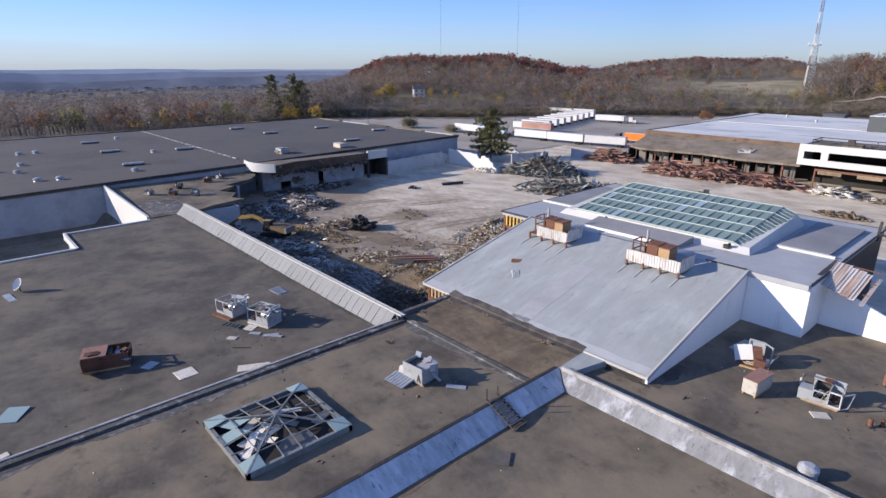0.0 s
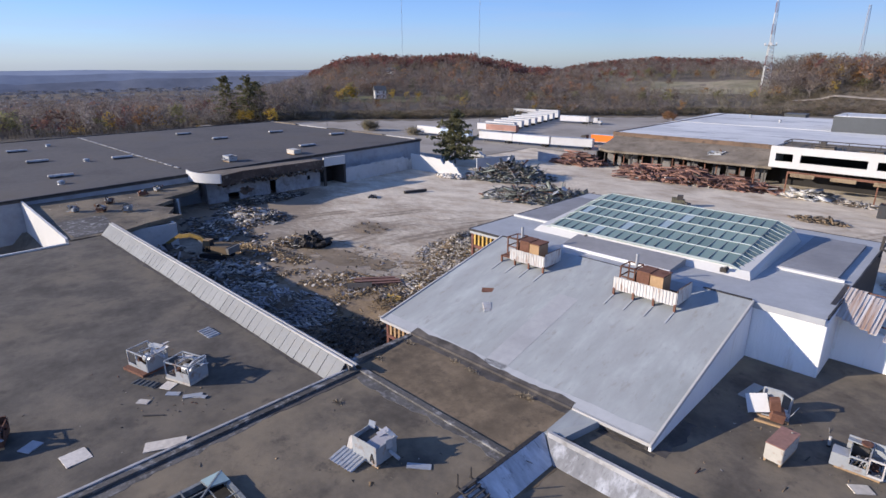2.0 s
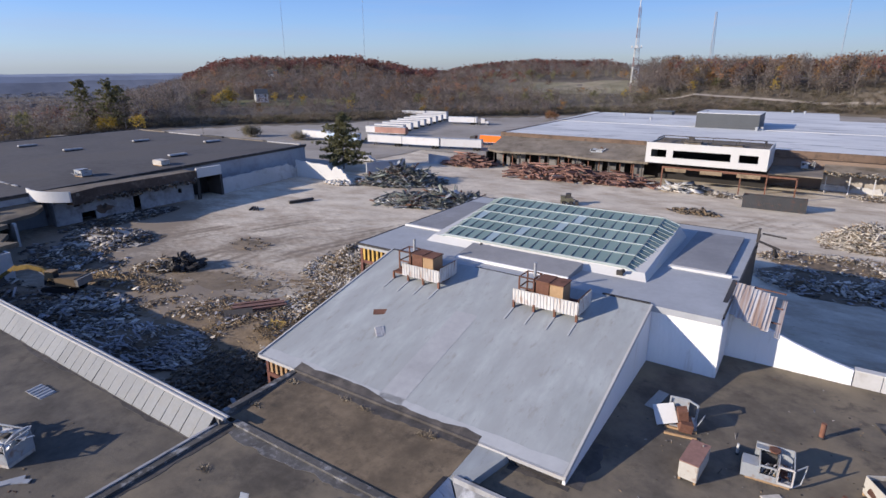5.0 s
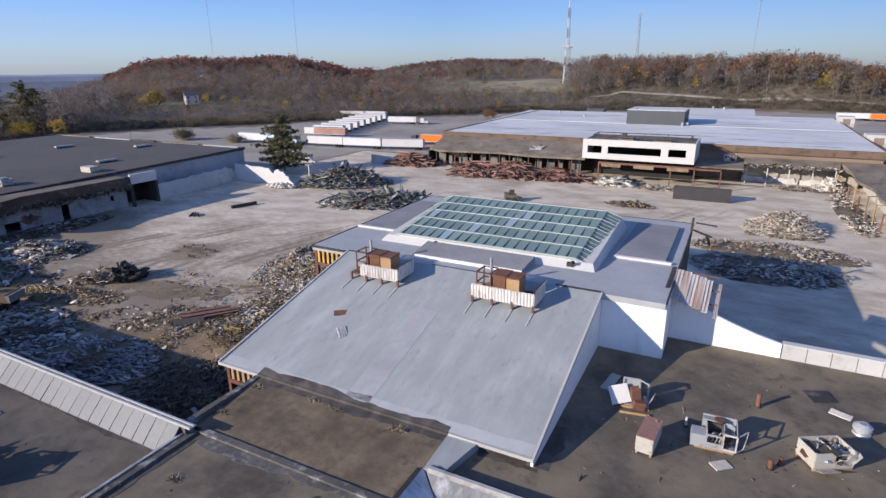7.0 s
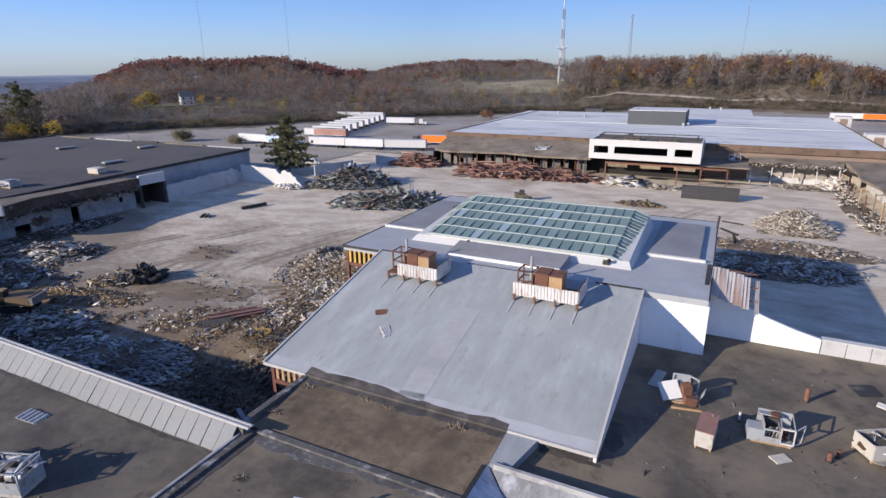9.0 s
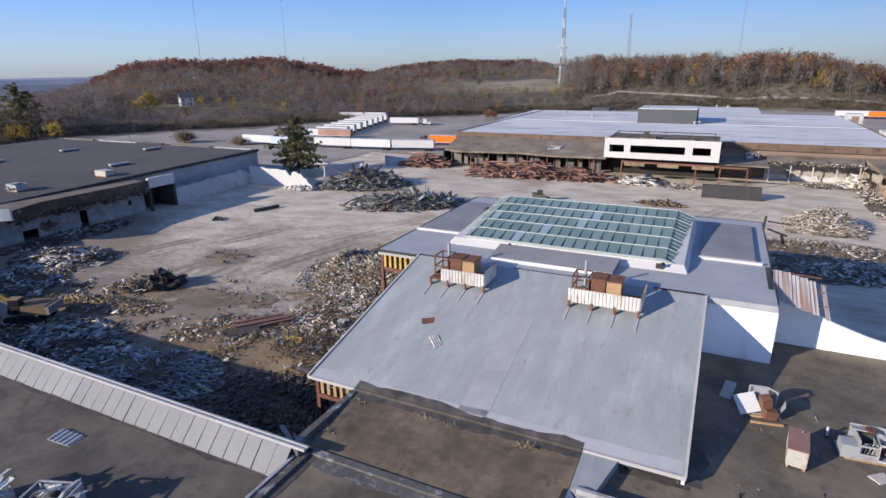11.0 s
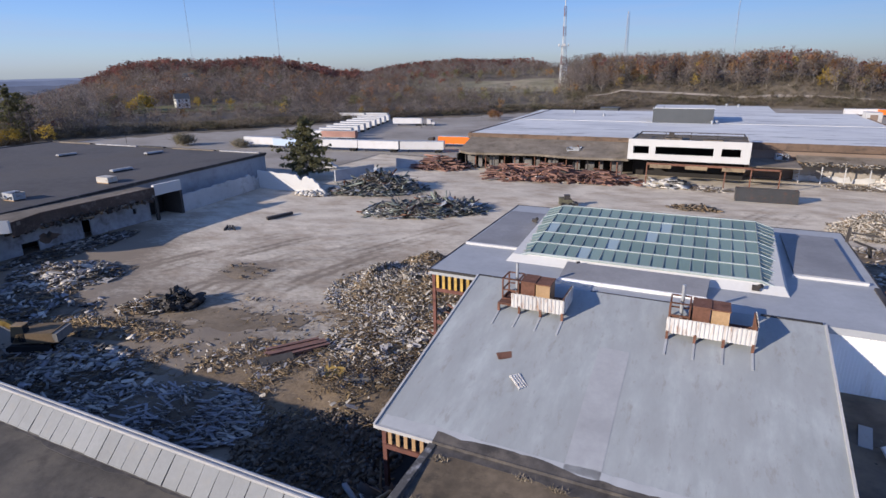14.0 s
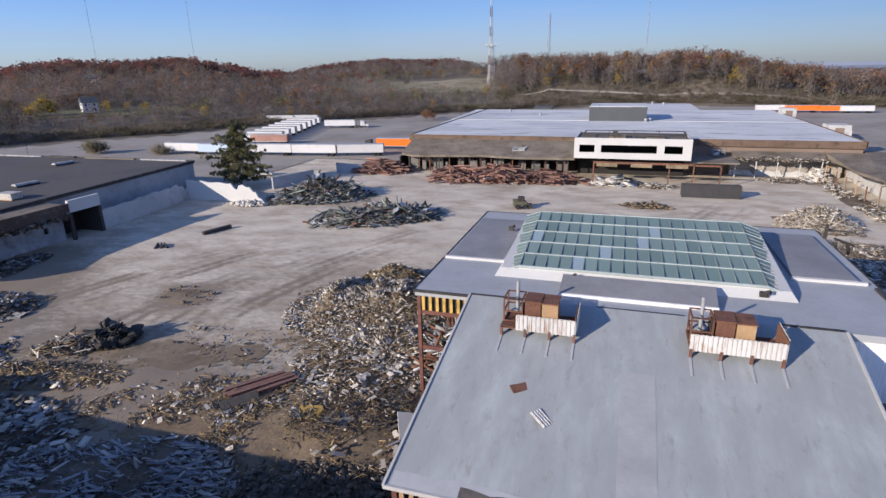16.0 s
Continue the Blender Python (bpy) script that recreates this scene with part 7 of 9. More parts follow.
# single timbers and plates in the court
for k, (x, y, turn, L) in enumerate(((-63.2, 52.5, 54, 6.8), (-63.7, 52.9, 52, 6.4), (-64.3, 53.2, 53, 6.6), (-64.8, 53.4, 51, 5.8))):
    bm = boxes(((-L / 2, -0.22, 0), (L / 2, 0.22, 0.08)), ((-L / 2, -0.05, 0.08), (L / 2, 0.05, 0.42)), ((-L / 2, -0.22, 0.42), (L / 2, 0.22, 0.5)))
    ob = part("steel_beam", bm, RED_STEEL)
    ob.matrix_basis = pose(x, y, 0.1 + 0.12 * (k % 2), 0, 0, turn)
    tagged(ob, "rust-red steel beam lying on the slab", "steel beam", "beams on the slab")
# the plate's dark colour stands in for its shadowed face
lying_sheet("steel_plate", -64.0, 49.9, 0.3, 3.4, 1.7, 50, D_DARK, "steel plate propped on edge beside beams, darkened as a shadowed face", "plate", (35, 0), 0.08)
lying_sheet("yellow_panel", -56.6, 49.6, 0.95, 2.0, 1.8, 20, YELLOW_PANEL, "yellow panel lying on the litter", "panel", (8, 6), 0.12)
lying_sheet("grey_panel", -53.4, 49.3, 0.95, 1.4, 1.8, -20, D_GREY, "grey panel lying on the litter", "panel", (5, 10), 0.1)
lying_sheet("fallen_door", -47.8, 50.0, 0.8, 1.4, 3.2, 30, WHITE, "white door panel leaning in the rubble", "panel", (20, 15), 0.1)
bm = boxes(((-3, -0.3, 0), (3, 0.3, 0.5)), ((-3, -0.4, 0.5), (3, 0.4, 0.6)))
ob = part("steel_beam", bm, DARK_STEEL)
ob.matrix_basis = pose(-105.5, 99.0, 0.03, 0, 0, 72)
tagged(ob, "dark steel girder lying alone on the slab", "steel beam")
for k in range(3):
    bm = boxes(((-1.2, -0.15, 0), (1.2, 0.15, 0.4)))
    ob = part("steel_beam", bm, DARK_STEEL)
    ob.matrix_basis = pose(-109.3 + 0.7 * k, 87.8 + 0.3 * k, 0.03, 0, 4, -60 + 12 * k)
    tagged(ob, "short dark beam end lying on the slab", "steel beam")

# ---- open steel frame under the deck's west edge ----
frame_ob = thing("opened_bay", pose(0, 0, 0), "red-brown steel columns and beams of the opened building side", "building frame")
for x, y, z1 in ((-48.7, 56.5, 10.1), (-44.2, 56.5, 10.1), (-48.7, 65.3, 10.1), (-48.7, 74.9, 10.1), (-48.7, 84.0, 10.1), (-43.9, 38.4, 5.8), (-43.6, 48, 8.3), (-38, 45, 7.5), (-32, 50, 8.8), (-38, 55.8, 10.1)):
    part("column", boxes(((x - 0.16, y - 0.16, 0), (x + 0.16, y + 0.16, z1))), FRAME_RED, frame_ob)
for a, b in (((-48.7, 56.5, 8.5), (-44.2, 56.5, 8.5)), ((-48.7, 56.5, 5.0), (-44.2, 56.5, 5.0)), ((-48.7, 56.5, 9.9), (-48.7, 84.0, 9.9)), ((-43.9, 38.4, 5.5), (-43.6, 56, 10.0)), ((-44.0, 38.3, 4.2), (-40.2, 38.3, 4.2))):
    bm = bmesh.new()
    bar(bm, a, b, 0.2, 0.36)
    part("beam", bm, FRAME_RED, frame_ob)
for k in range(7):
    x = -48.4 + 0.64 * k
    part("batten", boxes(((x, 56.3, 8.75), (x + 0.27, 56.45, 10.15))), YELLOW_PANEL, frame_ob)
# near-black sheet paints the shade between the battens
part("backing", boxes(((-48.6, 56.5, 8.7), (-44.0, 56.6, 10.15))), DARK, frame_ob)
for k in range(6):
    x = -43.6 + 0.62 * k
    part("batten", boxes(((x, 38.3, 4.4), (x + 0.28, 38.42, 5.7))), TAN_WOOD, frame_ob)
debris("hanging_scrap", "tangle of torn ducts and studs inside the opened bay", -46.5, 61.5, 3.6, 3.6, 6.5, 420, [GALV, D_GREY, RUST, D_PALE], (3, 2, 2, 1), [(2.2, 0.14, 0.1), (1.6, 0.3, 0.05), (2.4, 0.12, 0.12), (1.2, 0.6, 0.05)], 61, flat=1.2, mound=DARK)
debris("hanging_scrap", "torn wood and ducts at the roof's broken corner", -42.6, 35.6, 2.6, 2.4, 3.6, 260, [GALV, D_TAN, RUST, D_DARK], (2, 3, 1, 2), [(1.6, 0.2, 0.1), (1.8, 0.16, 0.1), (1.5, 0.12, 0.12), (1.0, 0.5, 0.1)], 62, flat=1.0, mound=DARK)

# rusted awning sheets at the east edge
aw = thing("torn_awning", pose(0, 0, 0), "torn awning of rust-streaked white roofing sheets", "awning")
SHEET_STREAK = material("rust_streaked_white_sheet", (0.62, 0.60, 0.57), rough=0.55, vary=0.12, fine=2, stain=(0.33, 0.19, 0.11), stain_scale=0.5, stain_amount=0.75, streak=(4.5, 0.16, 0.16), bump=0.05)
for k, (w, gap, length, drop) in enumerate(((0.66, 0.0, 5.0, 0.0), (0.7, 0.02, 5.3, 0.02), (0.66, 0.02, 5.2, 0.05), (0.68, 0.02, 5.4, 0.07), (0.6, 0.03, 5.3, 0.1), (0.34, 0.42, 5.6, 0.3))):
    x = -10.95 + 0.66 * k + gap
    p, u, v = Vector((x, 59.4 - 0.3 * k, 10.1 - 0.06 * k - drop)), Vector((w - 0.04, 0, -0.04)), Vector((0.12, length, 1.12))
    bm = bmesh.new()
    mid = 0.05 * Vector((0, 0, 1 if k % 2 else -1))
    down = Vector((0, 0, 0.03))
    top = [p, p + u, p + u + v * 0.5 + mid, p + u + v, p + v, p + v * 0.5 + mid]
    solid(bm, top, [q - down for q in top])
    for s0 in (0.0, 0.5, 1.0):
        bar(bm, p + u * s0 + down * 0.6, p + u * s0 + v + down * 0.6, 0.035, 0.06)
    part("sheet", bm, SHEET_STREAK, aw)
bm = bmesh.new()
for y in (59.8, 62.0, 64.4):
    bar(bm, (-11, y, 10.0 + (y - 59.3) * 0.22), (-7.0, y, 9.78 + (y - 59.3) * 0.22), 0.1)
part("purlin", bm, RUST, aw)
edge = thing("torn_edge_steel", pose(0, 0, 0), "dark bent steel scraps along the deck's torn edge", "steel scrap")
for a, b, w in (((-11.3, 66.8, 10.25), (-11.5, 82.5, 10.4), 0.3), ((-10.9, 81.2, 9.9), (-10.8, 81.2, 12.3), 0.28), ((-10.6, 79.3, 11.3), (-8.5, 79.8, 10.5), 0.22), ((-10.5, 81.7, 11.6), (-8.1, 81.3, 11.5), 0.16), ((-9.1, 79.8, 10.7), (-8.7, 80.4, 9.4), 0.25),
                ((-11.2, 60.2, 10.5), (-11.2, 65.9, 10.7), 0.4), ((-10.6, 61, 9.6), (-10.5, 65.4, 10.3), 0.25)):
    bm = bmesh.new()
    bar(bm, a, b, w)
    part("bent_bar", bm, DARK_STEEL, edge)

# ---- machines, container, trailers ----
ct = thing("shipping_container", pose(-13.0, 149.4, 0.05, 0, 0, 1.5), "long dark ribbed steel container on the slab", "container")
L, Wd, H = 12.0, 2.45, 2.8
part("floor", boxes(((-L / 2, -Wd / 2, 0), (L / 2, Wd / 2, 0.15))), CONTAINER, ct)
for y, s in ((-Wd / 2, -1), (Wd / 2, 1)):
    bm = bmesh.new()
    corrugated(bm, (-L / 2, y, 0.15), (L, 0, 0), (0, 0, H - 0.3), 40, 0.05)
    part("side_wall", bm, CONTAINER, ct)
part("end_wall", boxes(((-L / 2, -Wd / 2, 0.15), (-L / 2 + 0.06, Wd / 2, H - 0.1))), CONTAINER, ct)
part("end_wall", boxes(((L / 2 - 0.06, -Wd / 2, 0.15), (L / 2, Wd / 2, H - 0.1))), CONTAINER, ct)
bm = bmesh.new()
for y in (-Wd / 2, Wd / 2):
    bar(bm, (-L / 2, y, H - 0.1), (L / 2, y, H - 0.1), 0.14)
for x in (-L / 2, L / 2):
    bar(bm, (x, -Wd / 2, H - 0.1), (x, Wd / 2, H - 0.1), 0.14)
    for y in (-Wd / 2, Wd / 2):
        bar(bm, (x, y, 0), (x, y, H), 0.16)
part("top_rail", bm, CONTAINER, ct)

def trailer(body):
    """A box trailer with its floor frame, wheels, legs and doors."""
    tr = new("box_trailer")
    L, Wd = 16.0, 2.6
    part("body", boxes(((-L / 2, -Wd / 2, 1.15), (L / 2, Wd / 2, 4.05))), body, tr)
    part("roof", boxes(((-L / 2 + 0.02, -Wd / 2 + 0.02, 4.05), (L / 2 - 0.02, Wd / 2 - 0.02, 4.09))), GALV, tr)
    bm = bmesh.new()
    for y in (-Wd / 2 - 0.015, Wd / 2 + 0.015):
        bar(bm, (-L / 2, y, 1.22), (L / 2, y, 1.22), 0.06, 0.18)
        bar(bm, (-L / 2, y, 3.98), (L / 2, y, 3.98), 0.06, 0.12)
    part("side_rail", bm, GALV, tr)
    part("underframe", boxes(((-L / 2 + 0.3, -0.5, 0.9), (L / 2 - 0.3, 0.5, 1.15))), DARK_STEEL, tr)
    for x in (5.2, 6.5):
        for y in (-1.05, 1.05):
            bm = bmesh.new()
            tube(bm, (x, y - 0.25, 0.5), (x, y + 0.25, 0.5), 0.5, n=14)
            part("wheel", bm, TYRE, tr)
    for y in (-0.8, 0.8):
        part("landing_leg", boxes(((-5.2, y - 0.08, 0.02), (-5.0, y + 0.08, 1.15))), DARK_STEEL, tr)
    for y in (-0.66, 0.66):
        part("door", boxes(((L / 2, y - 0.6, 1.25), (L / 2 + 0.05, y + 0.6, 3.95))), body, tr)
    return tr


white_trailer = trailer(TRAILER_WHITE)
tagged(white_trailer, "white box trailer parked on the lot", "trailer", "parked trailers")
LOT = 0.14
row = [(-135.5, 189.0, 8), (-119.3, 192.2, 14), (-187.6, 185.2, 3), (-152.0, 187.5, 6)]
white_trailer.matrix_basis = pose(row[0][0], row[0][1], LOT, 0, 0, row[0][2])
for x, y, a in row[1:]:
    copy_thing(white_trailer, pose(x, y, LOT, 0, 0, a))
for k in range(9):
    copy_thing(white_trailer, pose(-176 - 2.8 * k, 214 + 9.5 * k, LOT, 0, 0, 8))
copy_thing(white_trailer, pose(-207, 303, LOT, 0, 0, 8))
copy_thing(white_trailer, pose(-221, 300, LOT, 0, 0, 8))
blue = trailer(TRAILER_BLUE)
tagged(blue, "pale blue box trailer parked on the lot", "trailer", "parked trailers")
blue.matrix_basis = pose(-172.0, 184.5, LOT, 0, 0, 3)
brown = trailer(RED_STEEL)
tagged(brown, "dark red box trailer parked on the lot", "trailer", "parked trailers")
brown.matrix_basis = pose(-170.5, 214, LOT, 0, 0, 8)
orange = trailer(ORANGE)
tagged(orange, "orange box trailer parked beside the store", "trailer", "orange trailers")
orange.matrix_basis = pose(-112.5, 209.5, LOT, 0, 0, 5)
for x, y, a in ((62, 386, 4), (78, 384, 4)):
    copy_thing(orange, pose(x, y, LOT, 0, 0, a))
for x, y, a in ((47, 388, 4), (88, 383, 4), (46, 262, 80)):
    copy_thing(white_trailer, pose(x, y, LOT, 0, 0, a))


def tractor(x, y, turn, paint, label):
    """A highway tractor unit."""
    tk = thing("truck_tractor", pose(x, y, LOT, 0, 0, turn), label, "truck")
    bm = bmesh.new()
    solid(bm, [(-1.2, -1.2, 3.6), (0.9, -1.2, 3.3), (0.9, 1.2, 3.3), (-1.2, 1.2, 3.6)], [(-1.2, -1.2, 1.0), (1.2, -1.2, 1.0), (1.2, 1.2, 1.0), (-1.2, 1.2, 1.0)])
    part("cab", bm, paint, tk)
    part("hood", boxes(((1.1, -1.0, 0.8), (2.9, 1.0, 2.0))), paint, tk)
    part("windscreen", boxes(((0.98, -1.0, 2.15), (1.12, 1.0, 3.0))), GLASS_DARK, tk)
    part("chassis", boxes(((-4.2, -0.5, 0.7), (2.8, 0.5, 1.0))), DARK_STEEL, tk)
    for wx in (2.2, -2.4, -3.7):
        for wy in (-1.05, 1.05):
            bm = bmesh.new()
            tube(bm, (wx, wy - 0.2, 0.5), (wx, wy + 0.2, 0.5), 0.5, n=14)
            wheel = part("wheel", bm, TYRE, tk)
            bm = bmesh.new()
            tube(bm, (wx, wy - 0.22, 0.5), (wx, wy + 0.22, 0.5), 0.27, n=12)
            part("rim", bm, GALV, wheel, "pale metal rim")
    return tk


copy_thing(white_trailer, pose(-171, 277, LOT, 0, 0, 12))
tractor(-159.5, 279.5, 12, TRAILER_WHITE, "white truck tractor coupled to a trailer")
tractor(-123.5, 208, 185, DARK_STEEL, "dark truck tractor before the orange trailer")
tractor(-108, 236, 200, TRAILER_WHITE, "white truck tractor beside an orange trailer")
copy_thing(orange, pose(-98.5, 240, LOT, 0, 0, 20))


def car(x, y, z, turn, paint, label, van=False):
    c = thing("van" if van else "car", pose(x, y, z, 0, 0, turn), label, "van" if van else "car")
    prof = [(-2.4, 0.35), (2.3, 0.35), (2.4, 0.8), (1.3, 1.05), (0.6, 1.95 if van else 1.5), (-2.2, 2.0 if van else 1.45), (-2.45, 1.0)]
    bm = bmesh.new()
    solid(bm, [(px, -0.95, pz) for px, pz in prof], [(px, 0.95, pz) for px, pz in prof])
    part("body", bm, paint, c)
    part("side_window", boxes(((-1.0, -0.97, 1.1), (0.6, 0.97, 1.45 if not van else 1.7))), GLASS_DARK, c)
    for wx in (-1.5, 1.5):
        for wy in (-0.85, 0.85):
            bm = bmesh.new()
            tube(bm, (wx, wy - 0.12, 0.36), (wx, wy + 0.12, 0.36), 0.36, n=12)
            wheel = part("wheel", bm, TYRE, c)
            bm = bmesh.new()
            tube(bm, (wx, wy - 0.13, 0.36), (wx, wy + 0.13, 0.36), 0.2, n=12)
            part("rim", bm, GALV, wheel, "pale metal rim")
    return c


car(-131, 152, 0.1, 20, WHITE, "white van parked behind the broken wall", True)
car(-101, 255, LOT, 10, WHITE, "white pickup parked beside the store", True)


def excavator(x, y, turn):
    ex = thing("excavator", pose(x, y, 0.2, 0, 0, turn), "yellow tracked excavator, dusty, boom raised", "excavator")
    for s in (-1.3, 1.3):
        bm = bmesh.new()
        prof = [(-2.3, 0.25), (-2.0, 0.0), (2.0, 0.0), (2.3, 0.25), (2.3, 0.6), (2.0, 0.9), (-2.0, 0.9), (-2.3, 0.6)]
        solid(bm, [(px, s - 0.3, pz) for px, pz in prof], [(px, s + 0.3, pz) for px, pz in prof])
        part("track", bm, TYRE, ex)
    part("turntable", boxes(((-1.0, -1.0, 0.8), (1.0, 1.0, 1.15))), DARK_STEEL, ex)
    bm = bmesh.new()
    solid(bm, [(-2.9, -1.4, 2.3), (0.9, -1.4, 2.3), (0.9, 1.4, 2.3), (-2.9, 1.4, 2.3)], [(-3.1, -1.4, 1.15), (1.6, -1.4, 1.15), (1.6, 1.4, 1.15), (-3.1, 1.4, 1.15)])
    part("house", bm, D_TAN, ex)
    part("counterweight", boxes(((-3.4, -1.4, 1.2), (-2.9, 1.4, 2.2))), D_GREY, ex)
    bm = bmesh.new()
    solid(bm, [(0.1, 0.45, 3.2), (1.3, 0.45, 3.15), (1.3, 1.4, 3.15), (0.1, 1.4, 3.2)], [(0.0, 0.45, 1.3), (1.7, 0.45, 1.3), (1.7, 1.4, 1.3), (0.0, 1.4, 1.3)])
    part("cab", bm, GLASS_DARK, ex)
    part("cab_roof", boxes(((0.0, 0.4, 3.2), (1.35, 1.45, 3.3))), D_TAN, ex)
    bm = bmesh.new()
    for p, q in (((1.2, -0.2, 1.8), (3.0, -0.2, 3.0)), ((2.9, -0.2, 2.95), (5.0, -0.2, 3.35)), ((4.9, -0.2, 3.35), (7.4, -0.2, 2.9))):
        bar(bm, p, q, 0.45, 0.62)
    part("boom", bm, MACHINE_YELLOW, ex)
    bm = bmesh.new()
    bar(bm, (6.9, -0.2, 3.3), (10.4, -0.2, 1.2), 0.35, 0.45)
    part("stick", bm, MACHINE_YELLOW, ex)
    bm = bmesh.new()
    solid(bm, [(9.9, -0.8, 1.5), (10.7, -0.8, 1.3), (10.7, 0.4, 1.3), (9.9, 0.4, 1.5)], [(9.5, -0.8, 0.3), (10.4, -0.8, 0.0), (10.4, 0.4, 0.0), (9.5, 0.4, 0.3)])
    part("bucket", bm, DARK_STEEL, ex)
    bm = bmesh.new()
    tube(bm, (1.6, -0.2, 1.3), (3.6, -0.2, 2.7), 0.1)
    part("ram", bm, GALV, ex)
    return ex


MACHINE_OLIVE = material("dusty_olive_machine_paint", (0.13, 0.125, 0.085), rough=0.7, vary=0.3, stain=(0.05, 0.045, 0.04), stain_scale=1.5, stain_amount=0.5)
excavator(-91.6, 42.0, 207)
sl = thing("loader", pose(-52.3, 130, 0.05, 0, 0, 20), "small dusty tracked loader standing on the slab", "loader")
part("body", boxes(((-1.7, -0.85, 0.5), (1.0, 0.85, 1.55)), ((-1.75, -0.6, 1.55), (-0.7, 0.6, 1.95))), MACHINE_OLIVE, sl)
part("cab", boxes(((-0.6, -0.65, 1.5), (0.6, 0.65, 2.5))), DARK_STEEL, sl)
for y in (-0.95, 0.95):
    for x in (-0.9, 0.7):
        bm = bmesh.new()
        tube(bm, (x, y - 0.18, 0.48), (x, y + 0.18, 0.48), 0.48, n=14)
        wheel = part("wheel", bm, TYRE, sl)
        bm = bmesh.new()
        tube(bm, (x, y - 0.2, 0.48), (x, y + 0.2, 0.48), 0.24, n=12)
        part("rim", bm, DARK_STEEL, wheel)
    bm = bmesh.new()
    bar(bm, (-1.3, y * 0.9, 1.7), (1.6, y * 0.9, 0.8), 0.14, 0.22)
    part("lift_arm", bm, MACHINE_OLIVE, sl)
part("bucket", boxes(((1.5, -1.0, 0.1), (2.3, 1.0, 0.8))), DARK_STEEL, sl)


def barrel_vent(x, y, L, turn, mat, label):
    z = big_z(x, y)
    ob = thing("roof_ridge_vent", pose(x, y, z, 0, 0, turn), label, "roof vent", "vents on the dark roof")
    part("curb", boxes(((-L / 2, -0.7, 0), (L / 2, 0.7, 0.35))), FLASHING, ob)
    bm = bmesh.new()
    solid(bm, [(-L / 2 - 0.1, -0.5, 0.7), (L / 2 + 0.1, -0.5, 0.7), (L / 2 + 0.1, 0.5, 0.7), (-L / 2 - 0.1, 0.5, 0.7)], [(-L / 2 - 0.2, -0.8, 0.35), (L / 2 + 0.2, -0.8, 0.35), (L / 2 + 0.2, 0.8, 0.35), (-L / 2 - 0.2, 0.8, 0.35)])
    part("hood", bm, mat, ob)


for x, y in ((-182, 36), (-208, 36), (-154, 35), (-209, 84.5), (-187, 87.5), (-187.5, 108), (-171, 53), (-150, 97), (-165, 118)):
    barrel_vent(x, y, 4.6, 85, TRIM, "long low ridge vent on the dark roof")
for x, y in ((-163, 12), (-197, 16), (-148, 14), (-146.5, 18), (-145, 33), (-197, 20), (-173, 45), (-168, 8), (-175, 14), (-205, 8), (-214, 45)):
    pipe_vent(x, y, big_z(x, y), 0.5, 0.5, GALV, "round pale ventilator on the dark roof", 0.8)
hvac(-143.5, 70, big_z(-143, 70), 3, GALV, GALV, (3.0, 2.2, 1.5), 1, 21, "grey rooftop air unit on the dark roof")
hvac(-141, 87, big_z(-141, 87), 3, CREAM, CREAM, (3.4, 2.2, 1.3), 0, 22, "cream rooftop air unit on the dark roof")
for k, (x, y) in enumerate(((-124, 36), (-121.5, 29.5), (-118, 33), (-115, 36.5), (-127, 43), (-129.5, 47))):
    hvac(x, y, 4.85, 20 * k, UNIT_PAINT if k % 2 else RUST, None, (1.3, 1.0, 0.9), 1, 30 + k, "small stripped machine on the link roof")
seam = structure("seam_store", boxes(((-232, 57.0, 6.6), (-143, 57.3, 6.75))), FLASHING, "broken pale seam across the dark roof", "trim")
for k in range(26):
    x = -230 + 3.35 * k
    part("strip", boxes(((x, 56.9, 6.72), (x + 1.7 + 0.5 * (k % 3), 57.4, 6.84))), TRIM, seam)
hvac(-60.5, 172, 5.2, 5, GALV, None, (3.4, 2.4, 1.8), 1, 41, "gutted rooftop unit on the shop roof")
hvac(-8.5, 176.5, 5.3, 5, GALV, GALV, (2.8, 2.2, 1.7), 1, 42, "rooftop unit on the low roof by the entrance")
for x, y in ((-25.5, 229.5), (-24.0, 231), (-66, 252), (-82, 270), (-20, 322), (-15, 318)):
    pipe_vent(x, y, 9.0, 0.4, 0.9, GALV, "pale ventilator on the white roof", 0.6)
bm = boxes(((-1.0, -1.2, 0), (1.0, 1.2, 1.4)))
mach = thing("roof_hut", pose(-70, 292, 0.1), "small grey hut behind the store", "hut")
part("body", boxes(((-4, -3, 0), (4, 3, 9.6))), GREY_METAL, mach)
part("roof", boxes(((-4.3, -3.3, 9.6), (4.3, 3.3, 9.9))), GREY_METAL, mach)
for x, y, w, h in ((27.5, 268, 5, 11), (29, 215, 6, 10)):
    hut = thing("stair_tower", pose(x, y, 0.1), "pale stair tower at the store's east side", "tower block")
    part("body", boxes(((-w / 2, -3, 0), (w / 2, 3, h))), WALL_WHITE, hut)
    part("door", boxes(((-1.2, -3.06, 8.0 if h > 10 else 6.5), (1.2, -3.0, h - 0.8))), BRICK, hut)
